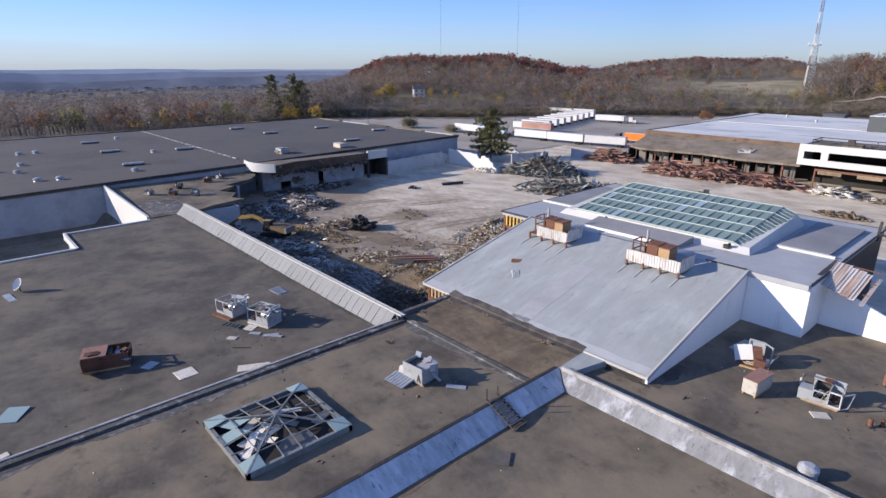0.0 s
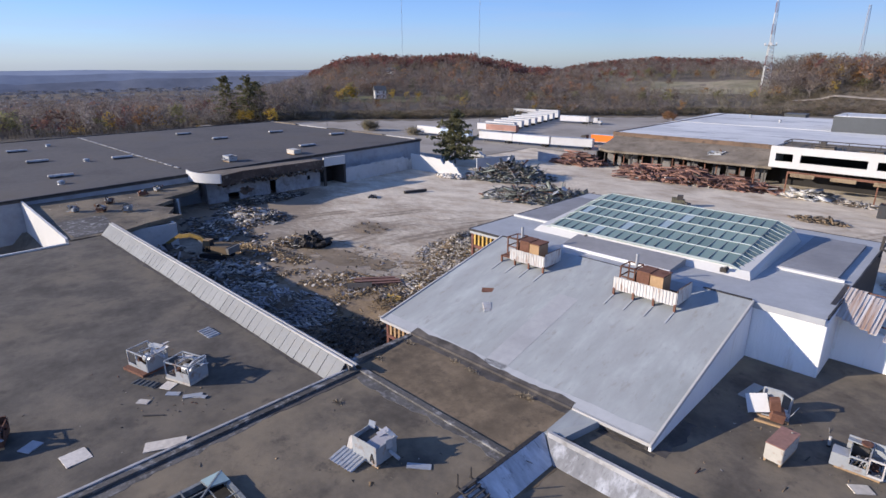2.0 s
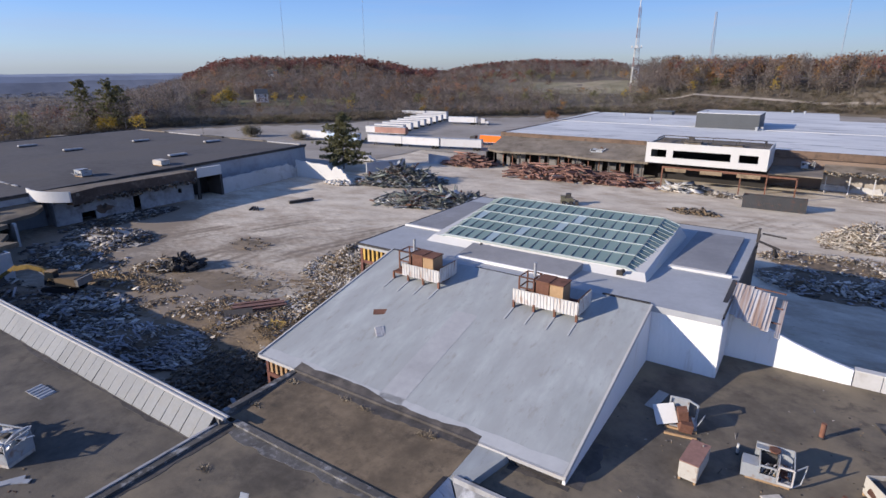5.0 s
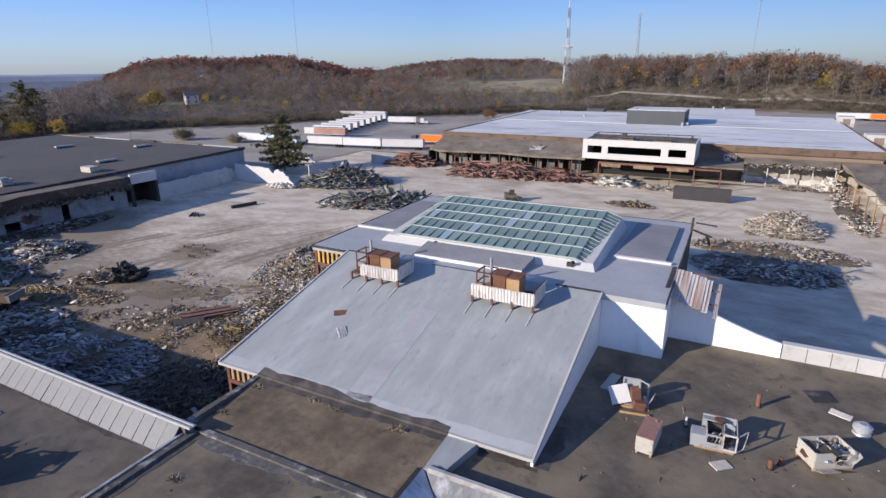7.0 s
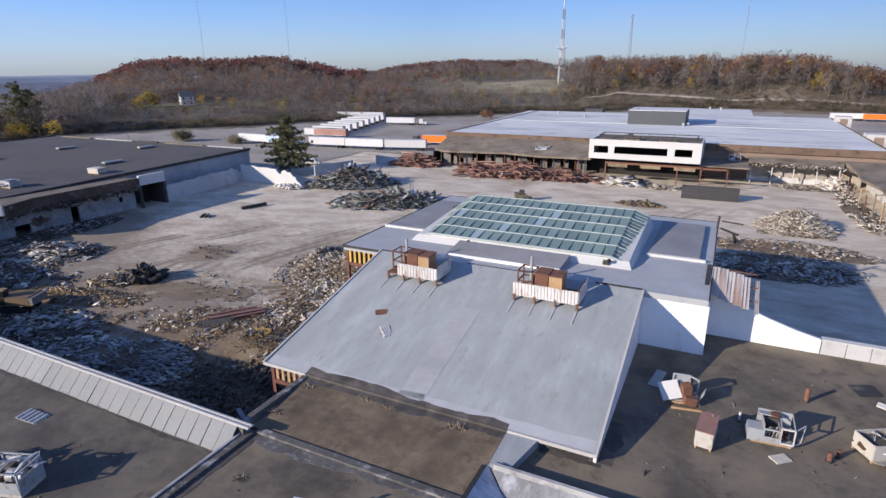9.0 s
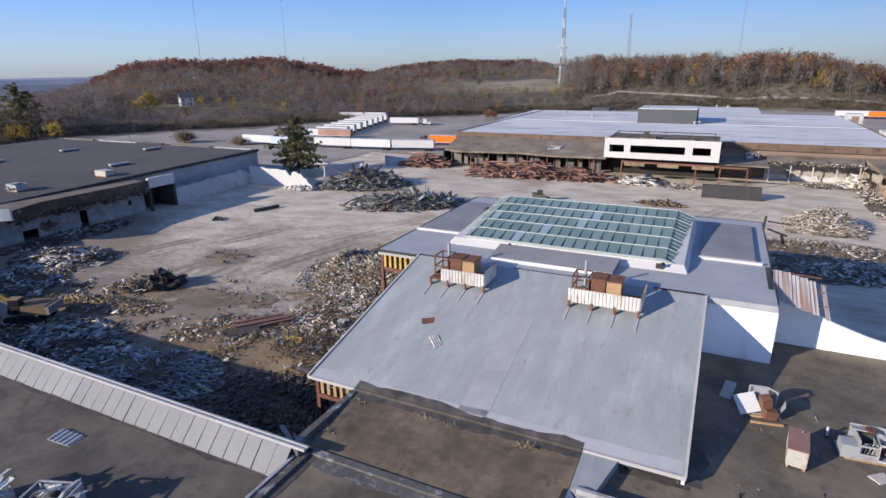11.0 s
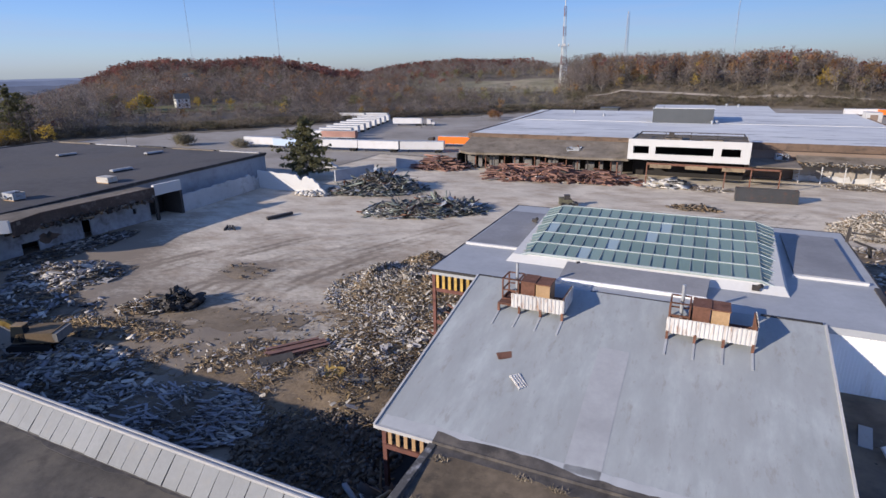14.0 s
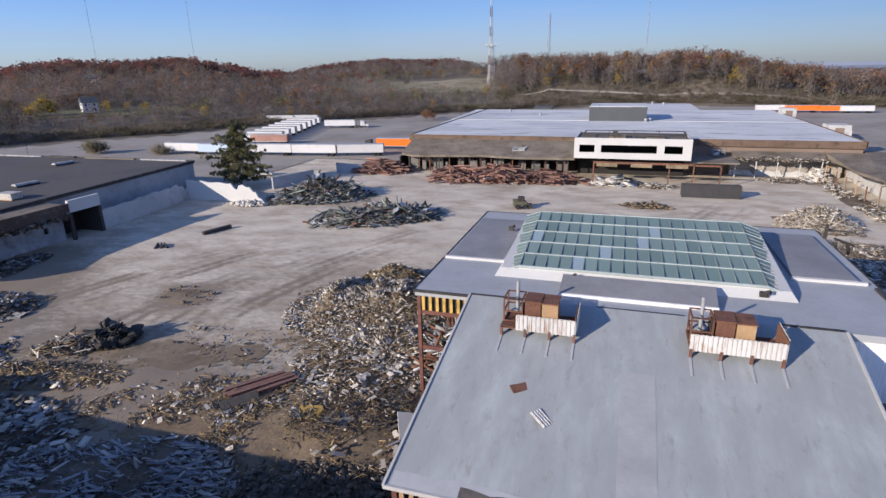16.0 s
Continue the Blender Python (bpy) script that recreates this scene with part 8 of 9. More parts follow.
# columns and beams of the gutted shops
for i in range(16):
    x = -92 + i * 3.05
    ob = part("shop_column", boxes(((-0.13, -0.13, 0), (0.13, 0.13, 4.7))), RUST if i % 3 else DARK_STEEL)
    ob.matrix_basis = pose(x, 167.6 + 0.4 * (i % 3), 0)
    tagged(ob, "bare steel column of the gutted shop row", "column", "shop columns")
YELLOW_DULL = material("faded_tan_panel", (0.26, 0.20, 0.13), vary=0.3, stain=(0.12, 0.09, 0.06), stain_scale=1)
can = thing("canopy_frame", pose(0, 0, 0), "rusted canopy frame before the entrance block", "canopy")
for x in (-46.5, -39.2, -21.3, -15.8, -9.8):
    part("post", boxes(((x - 0.14, 159.7, 0), (x + 0.14, 160.0, 5.4))), RUST, can)
part("beam", boxes(((-39.3, 159.6, 5.2), (-15.6, 160.1, 5.7))), RUST, can)
part("beam", boxes(((-15.6, 159.7, 5.1), (-9.6, 160.1, 5.5))), RUST, can)
for k in range(3):
    a = -38.5 + k * 8.2
    bm = bmesh.new()
    corrugated(bm, (a, 159.5, 4.5), (5.0, 0, 0), (0, 0, 0.9), 14, 0.08)
    part("hanging_panel", bm, YELLOW_DULL, can)

rngc = random.Random(14)
for i in range(9):
    y = 172 - 5.4 * i
    x = 15.6 + 0.38 * i + rngc.uniform(-0.3, 0.3)
    bm = bmesh.new()
    h = rngc.uniform(3.4, 4.8)
    bar(bm, (0, 0, 0), (rngc.uniform(-0.15, 0.15), rngc.uniform(-0.15, 0.15), h), 0.2)
    if i % 3 != 1:
        bar(bm, (0, 0, h - 0.2), (rngc.uniform(0.6, 2.0), rngc.uniform(-1.0, 1.5), h - rngc.uniform(0.0, 0.7)), 0.12, 0.2)
    ob = part("shop_column", bm, (TAN_WOOD, RUST, BRICK)[i % 3])
    ob.matrix_basis = pose(x, y, 0)
    tagged(ob, "bare post with a torn beam end at the gutted east shops", "column", "east shop columns")

# ---- masts ----
MAST_RED = material("mast_red", (0.20, 0.13, 0.13), rough=0.6, vary=0.1)
# mast grey made paler and bluer, with distance haze mixed into the colour
MAST_HAZE_GREY = material("mast_haze_grey", (0.33, 0.36, 0.42), rough=0.6, vary=0.1)


def lattice(bm, z0, z1, w0, w1, steps, th):
    """Three legs with rungs and diagonals."""
    for s in range(steps):
        a, b = z0 + (z1 - z0) * s / steps, z0 + (z1 - z0) * (s + 1) / steps
        ra, rb = (w0 + (w1 - w0) * s / steps) / 2, (w0 + (w1 - w0) * (s + 1) / steps) / 2
        for i in range(3):
            p, q = 2 * math.pi * i / 3 + 0.4, 2 * math.pi * (i + 1) / 3 + 0.4
            bar(bm, (ra * math.cos(p), ra * math.sin(p), a), (rb * math.cos(p), rb * math.sin(p), b), th)
            bar(bm, (ra * math.cos(p), ra * math.sin(p), a), (rb * math.cos(q), rb * math.sin(q), b), th * 0.6)
            bar(bm, (ra * math.cos(p), ra * math.sin(p), a), (ra * math.cos(q), ra * math.sin(q), a), th * 0.6)


def mast(x, y, base, top, w0, w1, th, label):
    """A plain lattice radio mast."""
    ms = thing("radio_mast", pose(x, y, base), label, "radio mast", "radio masts")
    for k in range(3):
        bm = bmesh.new()
        lattice(bm, top * k / 3, top * (k + 1) / 3, w0 + (w1 - w0) * k / 3, w0 + (w1 - w0) * (k + 1) / 3, 7, th)
        part("section", bm, MAST_HAZE_GREY, ms)
    return ms


def striped_mast(x, y, base, waist, neck, tip):
    """A broad red and white lower tower with drum aerials, a slim upper mast and a needle."""
    ms = thing("radio_mast", pose(x, y, base), "red and white lattice radio tower with drum aerials", "radio mast", "radio masts")
    for k in range(5):
        bm = bmesh.new()
        lattice(bm, waist * k / 5, waist * (k + 1) / 5, 8.5 - 0.8 * k, 8.5 - 0.8 * (k + 1), 3, 0.34)
        part("section", bm, WHITE if k in (1, 2, 4) else MAST_RED, ms)
    bm = bmesh.new()
    for a in (0.2, 2.0, 3.6, 5.0):
        p = Vector((3.3 * math.cos(a), 3.3 * math.sin(a), waist + 0.6))
        tube(bm, p, p + Vector((0.8 * math.cos(a), 0.8 * math.sin(a), 0)), 1.1, n=10)
    part("drum_aerial", bm, WHITE, ms)
    part("platform", boxes(((-3.4, -3.4, waist - 0.2), (3.4, 3.4, waist))), MAST_HAZE_GREY, ms)
    for k in range(4):
        bm = bmesh.new()
        z0, z1 = waist + (neck - waist) * k / 4, waist + (neck - waist) * (k + 1) / 4
        lattice(bm, z0, z1, 3.2 - 0.25 * k, 3.0 - 0.25 * k, 4, 0.24)
        part("section", bm, MAST_RED if k % 2 else WHITE, ms)
    bm = bmesh.new()
    tube(bm, (0, 0, neck), (0, 0, tip), 0.4, 0.2, 6)
    part("antenna", bm, WHITE, ms)
    return ms


# ---- trees ----
def place(az, r):
    a = math.radians(az)
    return HOME[0] - r * math.sin(a), HOME[1] + r * math.cos(a)


def leaves_at(rng, centre, spread, n, size):
    """n small leaf clumps, each a triangle, round the centres."""
    c = centre[rng.integers(len(centre), size=n)] + rng.normal(size=(n, 3)) * spread
    q = np.array([(-0.6, -0.45, 0), (0.65, -0.4, 0.12), (0.0, 0.75, -0.1)]) * (size * np.exp(rng.normal(size=(n, 1, 1)) * 0.3))
    R = rotations(rng.normal(size=n) * 0.9, rng.normal(size=n) * 0.9, rng.random(n) * 6.28)
    return np.einsum("nij,nkj->nki", R, q) + c[:, None]


def twigs_at(rng, tips, n, length, width):
    p = tips[rng.integers(len(tips), size=n)] + rng.normal(size=(n, 3)) * length * 0.35
    d = rng.normal(size=(n, 3)) * (0.8, 0.8, 0.5) + (0, 0, 0.75)
    d = d / np.linalg.norm(d, axis=1)[:, None] * length * rng.uniform(0.5, 1.2, (n, 1))
    side = np.cross(d, rng.normal(size=(n, 3)))
    side = side / np.linalg.norm(side, axis=1)[:, None] * width
    return np.stack([p - side * 1.3, p + side * 1.3, p + d], 1)


def tree_template(seed, kind, detail):
    """Triangles of one tree a unit high: wood and crown apart."""
    rng = np.random.default_rng(seed)
    wood = []

    def limb(p, q, r0, r1):
        d = q - p
        a = np.cross(d, (0.3, 0.2, 1.0) if abs(d[2]) < abs(d[0]) + abs(d[1]) else (1.0, 0.2, 0.1))
        a = a / np.linalg.norm(a)
        b = np.cross(d / np.linalg.norm(d), a)
        ring = [a, -0.5 * a + 0.87 * b, -0.5 * a - 0.87 * b]
        for i in range(3):
            u, v = ring[i], ring[(i + 1) % 3]
            wood.append([p + u * r0, p + v * r0, q + (u + v) * r1 * 0.5])

    lean = rng.normal(size=2) * 0.03
    trunk_top = np.array([lean[0], lean[1], 0.8 if kind != "bush" else 0.4])
    limb(np.zeros(3), trunk_top * 0.5, 0.014, 0.010)
    limb(trunk_top * 0.5, trunk_top, 0.010, 0.003)
    tips = [trunk_top]
    nb = {"bare": 15, "leafy": 9, "bush": 6}[kind]
    for k in range(nb):
        s = rng.uniform(0.22, 0.95)
        p = trunk_top * s
        ang, up = rng.random() * 6.28, rng.uniform(0.16, 0.34)
        out = rng.uniform(0.16, 0.32) * (1.15 - 0.5 * s)
        q = p + np.array([math.cos(ang) * out, math.sin(ang) * out, up * (1.2 - s * 0.7)])
        if detail >= 100:
            limb(p, q, 0.007, 0.002)
        tips += [q, (p + q) / 2 + rng.normal(size=3) * 0.03]
    tips = np.array(tips)
    wood = np.array(wood)
    if kind == "leafy":
        crown = leaves_at(rng, tips, 0.06, detail, 0.044 * max(1.0, math.sqrt(200 / detail)))
    elif kind == "bare":
        # a haze of fine twigs with a few dry leaves in it
        crown = np.concatenate([twigs_at(rng, tips, detail * 7 // 10, 0.17, 0.0075), leaves_at(rng, tips, 0.06, detail * 3 // 10, 0.042)])
    else:
        crown = twigs_at(rng, tips, detail, 0.35, 0.015)
    return wood, crown


def woods(name, label, spots, kinds, crown_mat, seed, detail, category="woods"):
    """Many trees as one object. spots: rows of x, y, z, height, width factor."""
    rng = np.random.default_rng(seed)
    temps = [tree_template(seed * 10 + k, kinds, detail) for k in range(5)]
    spots = np.asarray(spots)
    pick = rng.integers(5, size=len(spots))
    quads, index, tones = [], [], []
    for k in range(5):
        s = spots[pick == k]
        if not len(s):
            continue
        ang = rng.random(len(s)) * 6.28
        own = rng.random(len(s))
        c, si = np.cos(ang), np.sin(ang)
        for part_i, q in enumerate(temps[k]):
            x = q[None, :, :, 0] * c[:, None, None] - q[None, :, :, 1] * si[:, None, None]
            y = q[None, :, :, 0] * si[:, None, None] + q[None, :, :, 1] * c[:, None, None]
            h, w = s[:, 3][:, None, None], (s[:, 3] * s[:, 4])[:, None, None]
            out = np.stack([s[:, 0][:, None, None] + x * w, s[:, 1][:, None, None] + y * w, s[:, 2][:, None, None] + q[None, :, :, 2] * h], -1)
            quads.append(out.reshape(-1, 3, 3))
            index.append(np.full(len(s) * len(q), part_i))
            tones.append(np.repeat(own, len(q)))
    quads, index = np.concatenate(quads), np.concatenate(index)
    ob = fast(name, quads.reshape(-1, 3), np.arange(len(quads) * 3).reshape(-1, 3), [BARK, crown_mat], index)
    tone = ob.data.attributes.new("tone", "FLOAT", "FACE")
    tone.data.foreach_set("value", np.concatenate(tones).astype(np.float32))
    return tagged(ob, label, category, kind="stuff")


rngf = np.random.default_rng(77)


def scatter(n, az0, az1, r0, r1, h0, h1, wide=1.0, clear=()):
    az = rngf.uniform(az0, az1, n)
    r = np.sqrt(rngf.uniform(r0 ** 2, r1 ** 2, n))
    a = np.radians(az)
    x, y = HOME[0] - r * np.sin(a), HOME[1] + r * np.cos(a)
    foot = np.interp(az, [-180, -20, 0, 12, 25, 45, 62, 75, 180], [430, 430, 440, 410, 370, 330, 330, 300, 300])
    ok = r > foot + 4
    for a0, a1, ra, rb in clear:
        ok &= ~((az > a0) & (az < a1) & (r > ra) & (r < rb))
    x, y = x[ok], y[ok]
    m = len(x)
    return np.stack([x, y, rise(x, y) - 0.2, rngf.uniform(h0, h1, m), wide * rngf.uniform(0.8, 1.25, m)], -1)


def hedge(n):
    """A dense strip of scrub along the foot of the embankment."""
    az = rngf.uniform(-20, 66, n)
    r = np.interp(az, [-20, 0, 12, 25, 45, 62, 75], [430, 440, 410, 370, 330, 330, 300]) + rngf.uniform(4, 22, n)
    a = np.radians(az)
    x, y = HOME[0] - r * np.sin(a), HOME[1] + r * np.cos(a)
    return np.stack([x, y, rise(x, y) - 0.2, rngf.uniform(2.5, 5.0, n), 1.5 * rngf.uniform(0.8, 1.25, n)], -1)


CLEAR = ((14, 24, 508, 600), (44, 57, 392, 434), (-12, 13, 456, 462))
BACK = ((14, 24, 508, 600),)
woods("bare_woods", "leafless grey-brown autumn woods on the hills", scatter(1050, -24, 15, 463, 640, 13, 20, 1.0, CLEAR), "bare", TWIG, 1, 100)
woods("bare_woods_west", "leafless grey-brown woods round the farmhouse", np.concatenate([scatter(1250, 30, 60, 436, 680, 8, 14, 1.15, CLEAR), scatter(900, 22, 60, 352, 460, 5, 10, 1.2, CLEAR)]), "bare", TWIG, 14, 84)
woods("bare_woods_far", "leafless grey-brown woods on the upper slopes", scatter(2500, 12, 60, 640, 950, 9, 14, 1.3), "bare", TWIG, 12, 66)
woods("bare_woods_pale", "pale leafless young woods", np.concatenate([scatter(260, -24, 12, 440, 560, 4, 9, 1.0, CLEAR), scatter(1300, 12, 36, 395, 700, 4, 9, 1.1, BACK), scatter(220, 56, 68, 320, 420, 5, 10, 1.1)]), "bare", TWIG_PALE, 2, 72)
woods("russet_woods", "russet oak woods on the hills", np.concatenate([scatter(190, -24, 13, 474, 620, 13, 20, 1.0), scatter(120, 30, 58, 430, 700, 8, 13, 1.1, CLEAR)]), "leafy", RUSSET, 3, 200)
woods("red_woods", "dark red oak woods on the hill crests", np.concatenate([scatter(900, 34, 57, 640, 900, 10, 17, 1.3), scatter(330, 10, 34, 770, 960, 10, 15, 1.4), scatter(110, -24, 13, 482, 620, 13, 20, 1.0), scatter(60, 22, 34, 560, 760, 8, 12, 1.2)]), "leafy", RED_LEAF, 4, 110)
woods("ochre_woods", "ochre and orange trees among the woods", np.concatenate([scatter(70, -24, 13, 470, 560, 12, 18, 1.0), scatter(70, 14, 60, 350, 800, 7, 11, 1.2, CLEAR), scatter(22, 60, 92, 320, 800, 7, 13, 1.2)]), "leafy", OCHRE, 5, 220)
woods("yellow_trees", "bright yellow autumn trees", np.concatenate([scatter(12, -10, 13, 464, 500, 9, 15, 1.0), scatter(14, 14, 60, 335, 480, 5, 9, 1.2), scatter(16, 58, 92, 305, 480, 5, 10, 1.2)]), "leafy", YELLOW_LEAF, 6, 260)
woods("green_trees", "dull olive trees", np.concatenate([scatter(120, -20, 60, 380, 700, 7, 12, 1.4, CLEAR), scatter(90, 58, 92, 310, 700, 8, 14, 1.3)]), "leafy", GREEN_LEAF, 7, 170)
woods("valley_woods", "leafless woods filling the valley", np.concatenate([scatter(1300, 57, 92, 330, 640, 7, 14, 1.2), scatter(380, 57, 92, 306, 440, 10, 19, 1.0)]), "bare", TWIG_VALLEY_HAZE, 8, 88)
woods("valley_woods_far", "leafless woods farther down the valley", scatter(3000, 57, 92, 600, 1700, 10, 16, 1.9), "bare", TWIG_VALLEY_HAZE, 13, 48)
woods("valley_russet", "russet trees in the valley woods", np.concatenate([scatter(70, 58, 92, 310, 520, 7, 14, 1.2), scatter(240, 58, 92, 520, 1300, 9, 15, 1.7)]), "leafy", RED_LEAF, 9, 120)
woods("scrub", "leafless scrub along the embankment", np.concatenate([scatter(2600, 12, 80, 310, 480, 1.5, 4.0, 1.4, CLEAR), scatter(3600, -24, 15, 432, 486, 1.6, 4.2, 1.5, CLEAR), hedge(3600)]), "bush", SCRUB, 10, 24, "scrub")
woods("far_woods", "woods on the far side of the valley, haze painted into their colour", scatter(2600, -24, 92, 950, 2600, 10, 16, 3.0), "leafy", HAZE_WOODS, 11, 50)


def land_strip(name, az0, az1, r0, r1, n, m, lift, mat, label, category):
    """A surface that follows the land between two bearings and two distances."""
    sa, sr = np.meshgrid(np.radians(np.linspace(az0, az1, n)), np.linspace(r0, r1, m), indexing="ij")
    sx, sy = HOME[0] - sr * np.sin(sa), HOME[1] + sr * np.cos(sa)
    si, sj = np.meshgrid(np.arange(n - 1), np.arange(m - 1), indexing="ij")
    sk = si * m + sj
    ob = fast(name, np.stack([sx, sy, rise(sx, sy) + lift], -1).reshape(-1, 3), np.stack([sk, sk + 1, sk + 1 + m, sk + m], -1).reshape(-1, 4), [mat])
    return tagged(ob, label, category, kind="structure")


land_strip("clearing", 13.5, 24.5, 505, 603, 30, 26, 0.4, MEADOW, "pale dry meadow in a clearing of the woods", "meadow")
land_strip("track", -14, 13.5, 457.5, 460.5, 70, 5, 0.7, TRACK, "pale dirt track along the foot of the woods", "track")


WILLOW = leaf("pale_willow_leaves", (0.35, 0.35, 0.17), vary=0.2)


def grove(label, mat, seed, rows):
    """A few trees that stand out. rows: bearing, distance, height, width factor."""
    woods("grove", label, [(*place(a, r), float(rise(*place(a, r))) - 0.2, h, w) for a, r, h, w in rows], "leafy", mat, seed, 420, "trees")


grove("pale green willows at the edge of the valley", WILLOW, 51, ((82.2, 335, 15, 1.5), (81.4, 338, 13, 1.4), (83.0, 340, 11, 1.4)))
grove("dark red oaks among leafless trees", RED_LEAF, 52, ((73.8, 372, 16, 1.3), (73.0, 380, 15, 1.4), (67.6, 380, 15, 1.3), (66.8, 386, 16, 1.2), (66.2, 375, 14, 1.2)))
grove("orange and ochre trees among leafless trees", OCHRE, 53, ((71.6, 352, 15, 1.2), (70.9, 356, 14, 1.2), (84.6, 345, 13, 1.4), (72.2, 350, 12, 1.2)))
grove("yellow trees beside the lot", YELLOW_LEAF, 54, ((74.8, 345, 12, 1.0), (75.2, 342, 10, 1.0), (62.6, 325, 8, 1.4), (63.6, 330, 8, 1.3), (60.9, 322, 9, 1.3), (67.7, 292, 4, 1.8)))


def far_ridge(r, base, amp, seed, mat, label):
    """A distant line of hills, all round the view."""
    az = np.radians(np.arange(-60, 120, 0.25))
    x, y = HOME[0] - r * np.sin(az), HOME[1] + r * np.cos(az)
    top = base + amp * fbm(np.degrees(az) * 9.0, az * 0, 60.0, seed, 5) + 0.05 * amp * fbm(np.degrees(az) * 60.0, az * 0, 20.0, seed + 1, 3)
    v = np.concatenate([np.stack([x, y, top], -1), np.stack([x * 0.9, y * 0.9, top * 0 - 90], -1)])
    n = len(az)
    i = np.arange(n - 1)
    ob = fast("backdrop_hills", v, np.stack([i, i + 1, i + 1 + n, i + n], -1), [mat])
    return tagged(ob, label, "hills", kind="structure")


# each ridge carries its share of haze as painted colour
far_ridge(2500, -20, 15, 3, HAZE_NEAR, "wooded hills across the valley, painted blue-grey with haze")
far_ridge(3400, -3, 14, 5, HAZE_MID, "hills beyond the valley, painted pale blue with haze")
far_ridge(4400, 6, 8, 8, HAZE_FAR, "hills on the horizon, painted faint blue with haze")


def conifer(x, y, z, h, spread, seed, label, name="pine_tree"):
    """An evergreen with whorls of drooping boughs."""
    rng = np.random.default_rng(seed)
    tr = new(name)
    tr.matrix_basis = pose(x, y, z)
    tagged(tr, label, "tree")
    bm = bmesh.new()
    tube(bm, (0, 0, -0.2), (0, 0, h * 0.5), h * 0.018, h * 0.012, 8)
    tube(bm, (0, 0, h * 0.5), (0.1, 0.05, h * 0.97), h * 0.012, 0.03, 8)
    part("trunk", bm, BARK, tr)
    limbs, quads = bmesh.new(), []
    for k in range(80):
        s = 0.10 + 0.86 * (k / 80) + rng.normal() * 0.01
        out = spread * min(1.0, (1.04 - s) * 1.7) ** 0.8 * min(1.0, 0.55 + 2.2 * s) * rng.uniform(0.35, 1.35)
        a = k * 2.4 + rng.normal() * 0.3
        p = Vector((0, 0, h * s))
        q = p + Vector((math.cos(a) * out, math.sin(a) * out, rng.uniform(-0.05, 0.12) * out))
        tube(limbs, p, q, 0.06, 0.02, 4)
        m = int(22 + 30 * out / spread)
        t = rng.uniform(0.25, 1.05, m)
        c = np.array(p)[None] + (np.array(q) - np.array(p))[None] * t[:, None] + rng.normal(size=(m, 3)) * (0.28, 0.28, 0.2)
        quads.append(leaves_at(rng, c, 0.22, m * 3 // 2, 0.5))
    part("branch", limbs, BARK, tr)
    quads = np.concatenate(quads)
    fast("crown", quads.reshape(-1, 3), np.arange(len(quads) * 3).reshape(-1, 3), [NEEDLE], None, tr)
    return tr


conifer(-128.2, 137.5, 0.0, 17.0, 7.0, 1, "tall dark green pine standing behind the broken wall")
for k, (az, r, h) in enumerate(((64.9, 360, 29), (62.9, 345, 27), (62.3, 350, 24))):
    px, py = place(az, r)
    conifer(px, py, float(rise(px, py)), h, 9, 5 + k, "dark evergreen standing above the autumn woods", "spruce_tree")

# masts on the hills
mx, my = place(15.23, 503)
striped_mast(mx, my, float(rise(mx, my)), 36, 66, 92)
for az, r, h, w0, w1, th, label in ((9.1, 745, 78, 5.5, 2.4, 0.3, "grey lattice radio mast"), (-0.3, 1250, 215, 2.2, 1.8, 0.2, "tall thin radio mast"),
                                    (40.9, 1100, 150, 1.6, 1.2, 0.1, "thin distant radio mast"), (48.3, 1150, 140, 1.6, 1.2, 0.1, "thin distant radio mast")):
    px, py = place(az, r)
    mast(px, py, float(rise(px, py)), h, w0, w1, th, label)

# bushes and lamp posts in the lot
for nm, lab, x, y, h, w, mat, seed in (("bush", "leafless pale bush at the lot's edge", -224, 178, 6.5, 1.5, TWIG_PALE, 31), ("bush", "leafless tan bush at the lot's edge", -196, 180, 4.5, 1.6, TWIG_PALE, 32), ("bush", "rusty red bush beside the lot", -138, 318, 6.0, 1.6, RUSSET, 33), ("bush", "rusty red bush beside the lot", -143, 330, 5.5, 1.6, RUSSET, 34)):
    woods(nm, lab, [(x, y, 0.1, h, w), (x + 2.5, y + 1, 0.1, h * 0.8, w), (x - 2, y + 1.5, 0.1, h * 0.7, w)], "bush" if mat is TWIG_PALE else "leafy", mat, seed, 400, "bush")


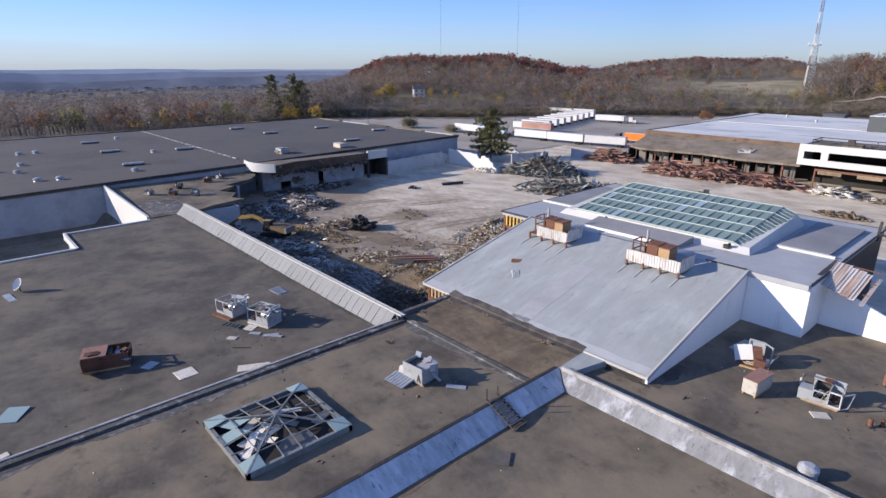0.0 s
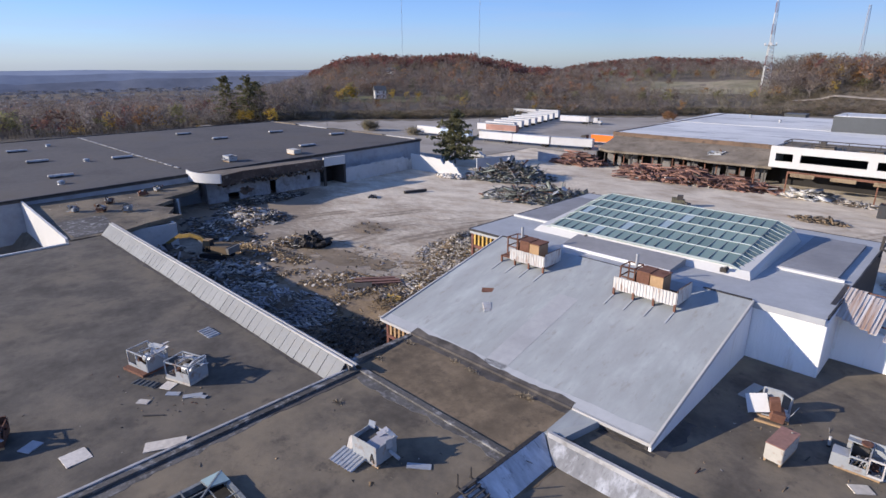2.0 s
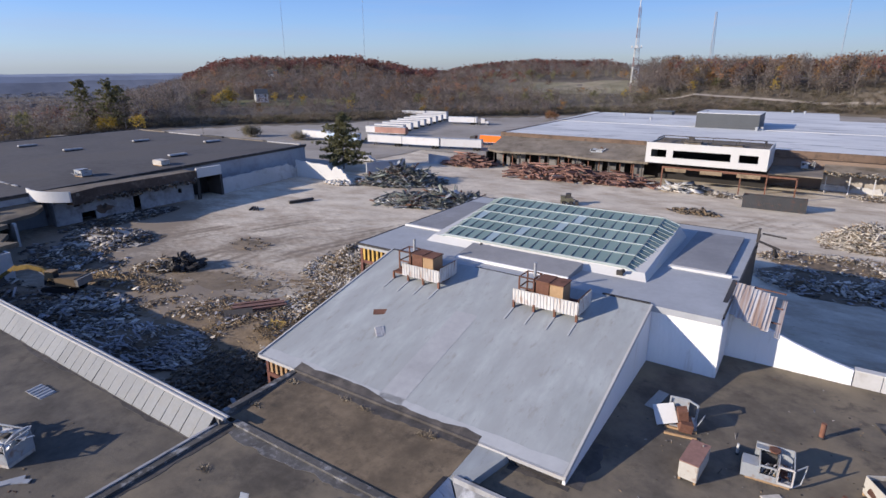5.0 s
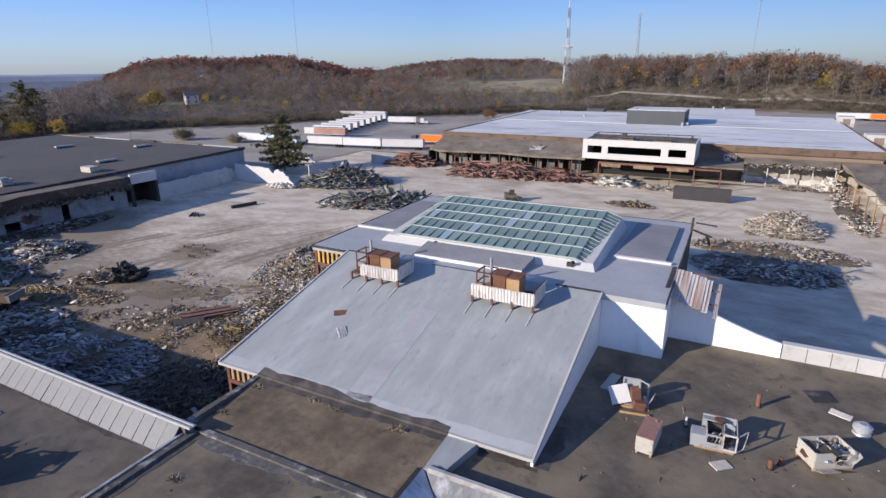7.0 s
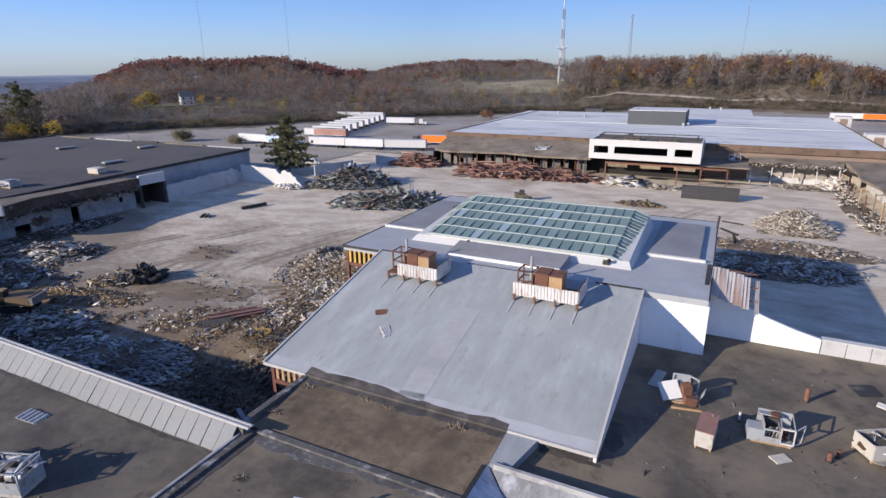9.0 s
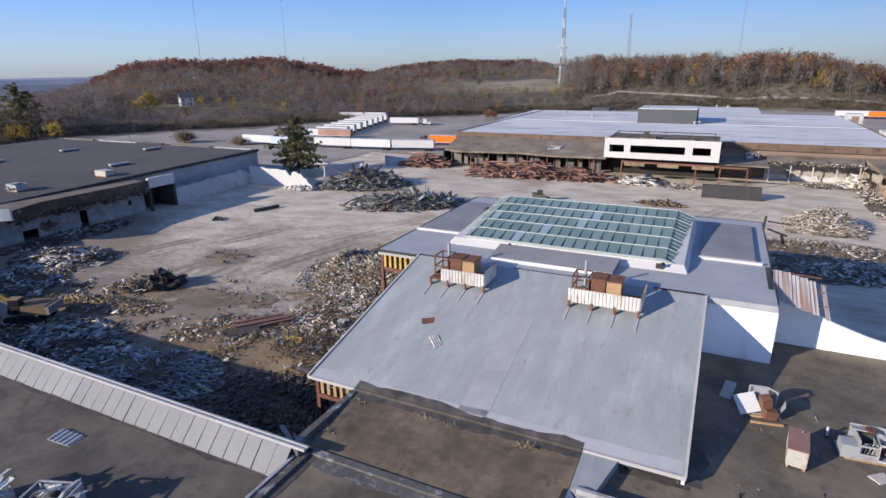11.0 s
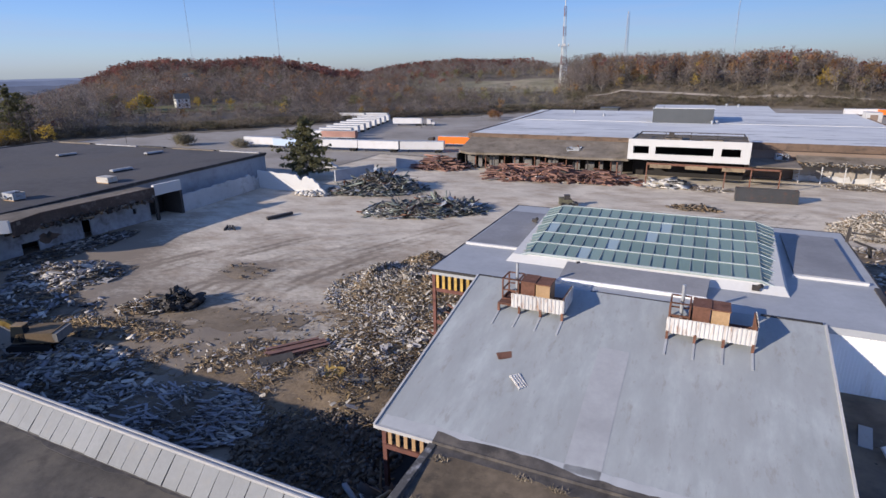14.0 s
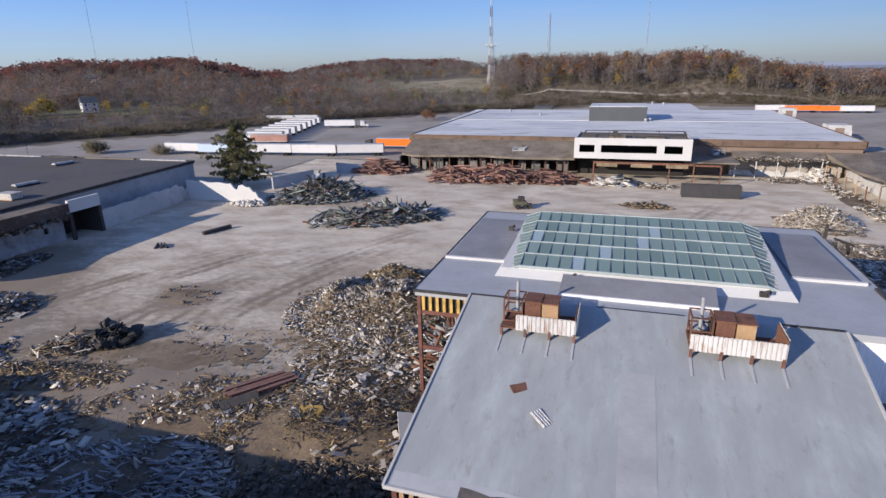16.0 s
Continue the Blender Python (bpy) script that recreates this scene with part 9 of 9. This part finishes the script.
def lamp_post(x, y):
    lp = thing("lamp_post", pose(x, y, 0.1), "tall grey parking lot lamp post", "lamp post", "lamp posts in the lot")
    bm = bmesh.new()
    tube(bm, (0, 0, 0), (0, 0, 9.5), 0.09, 0.06, 8)
    part("pole", bm, DARK_STEEL, lp)
    bm = bmesh.new()
    bar(bm, (-0.9, 0, 9.4), (0.9, 0, 9.4), 0.06)
    arm = part("arm", bm, DARK_STEEL, lp)
    for x in (-1.0, 1.0):
        part("lamp_head", boxes(((x - 0.3, -0.15, 9.32), (x + 0.3, 0.15, 9.48))), DARK_STEEL, arm)


for x, y in ((-253, 174), (-107, 276), (-159, 269), (-200, 232), (-150, 330)):
    lamp_post(x, y)

# mown strip below the house
land_strip("lawn", 43.5, 57, 396, 433, 30, 22, 0.35, LAWN, "dull green mown grass below the farmhouse", "lawn")
woods("garden_tree", "bright yellow maple beside the farmhouse", [(*place(53.2, 410), 5.5, 12, 1.5), (*place(54.1, 412), 5.0, 10, 1.6)], "leafy", YELLOW_LEAF, 16, 900)

# house on the rise
hx, hy = -333.0, 275.0
house = thing("house", pose(hx, hy, float(rise(hx, hy)), 0, 0, 60), "white two-storey farmhouse with a dark gabled roof", "house")
part("wall", boxes(((-4, -3.5, -0.6), (4, 3.5, 6))), WHITE, house)
bm = bmesh.new()
solid(bm, [(-4.4, -4, 5.8), (-4.4, 0, 9), (-4.4, 4, 5.8)], [(4.4, -4, 5.8), (4.4, 0, 9), (4.4, 4, 5.8)])
part("roof", bm, GREY_METAL, house)
for x in (-4.03, 3.97):
    for y in (-1.8, 1.2):
        for z in (1.2, 3.9):
            pane = part("window", boxes(((x, y, z), (x + 0.06, y + 1.0, z + 1.5))), GLASS_DARK, house)
            part("sill", boxes(((x - 0.08, y - 0.1, z - 0.12), (x + 0.14, y + 1.1, z))), WHITE, pane)
for x in (-2.8, 1.6):
    for z in (1.2, 3.9):
        pane = part("window", boxes(((x, -3.54, z), (x + 1.0, -3.48, z + 1.5))), GLASS_DARK, house)
        part("sill", boxes(((x - 0.1, -3.62, z - 0.12), (x + 1.1, -3.46, z))), WHITE, pane)
# a second house near the crest, half hidden by the woods
fx, fy = place(49.3, 560)
copy_thing(house, pose(fx, fy, float(rise(fx, fy)) + 2.0, 0, 0, 35))
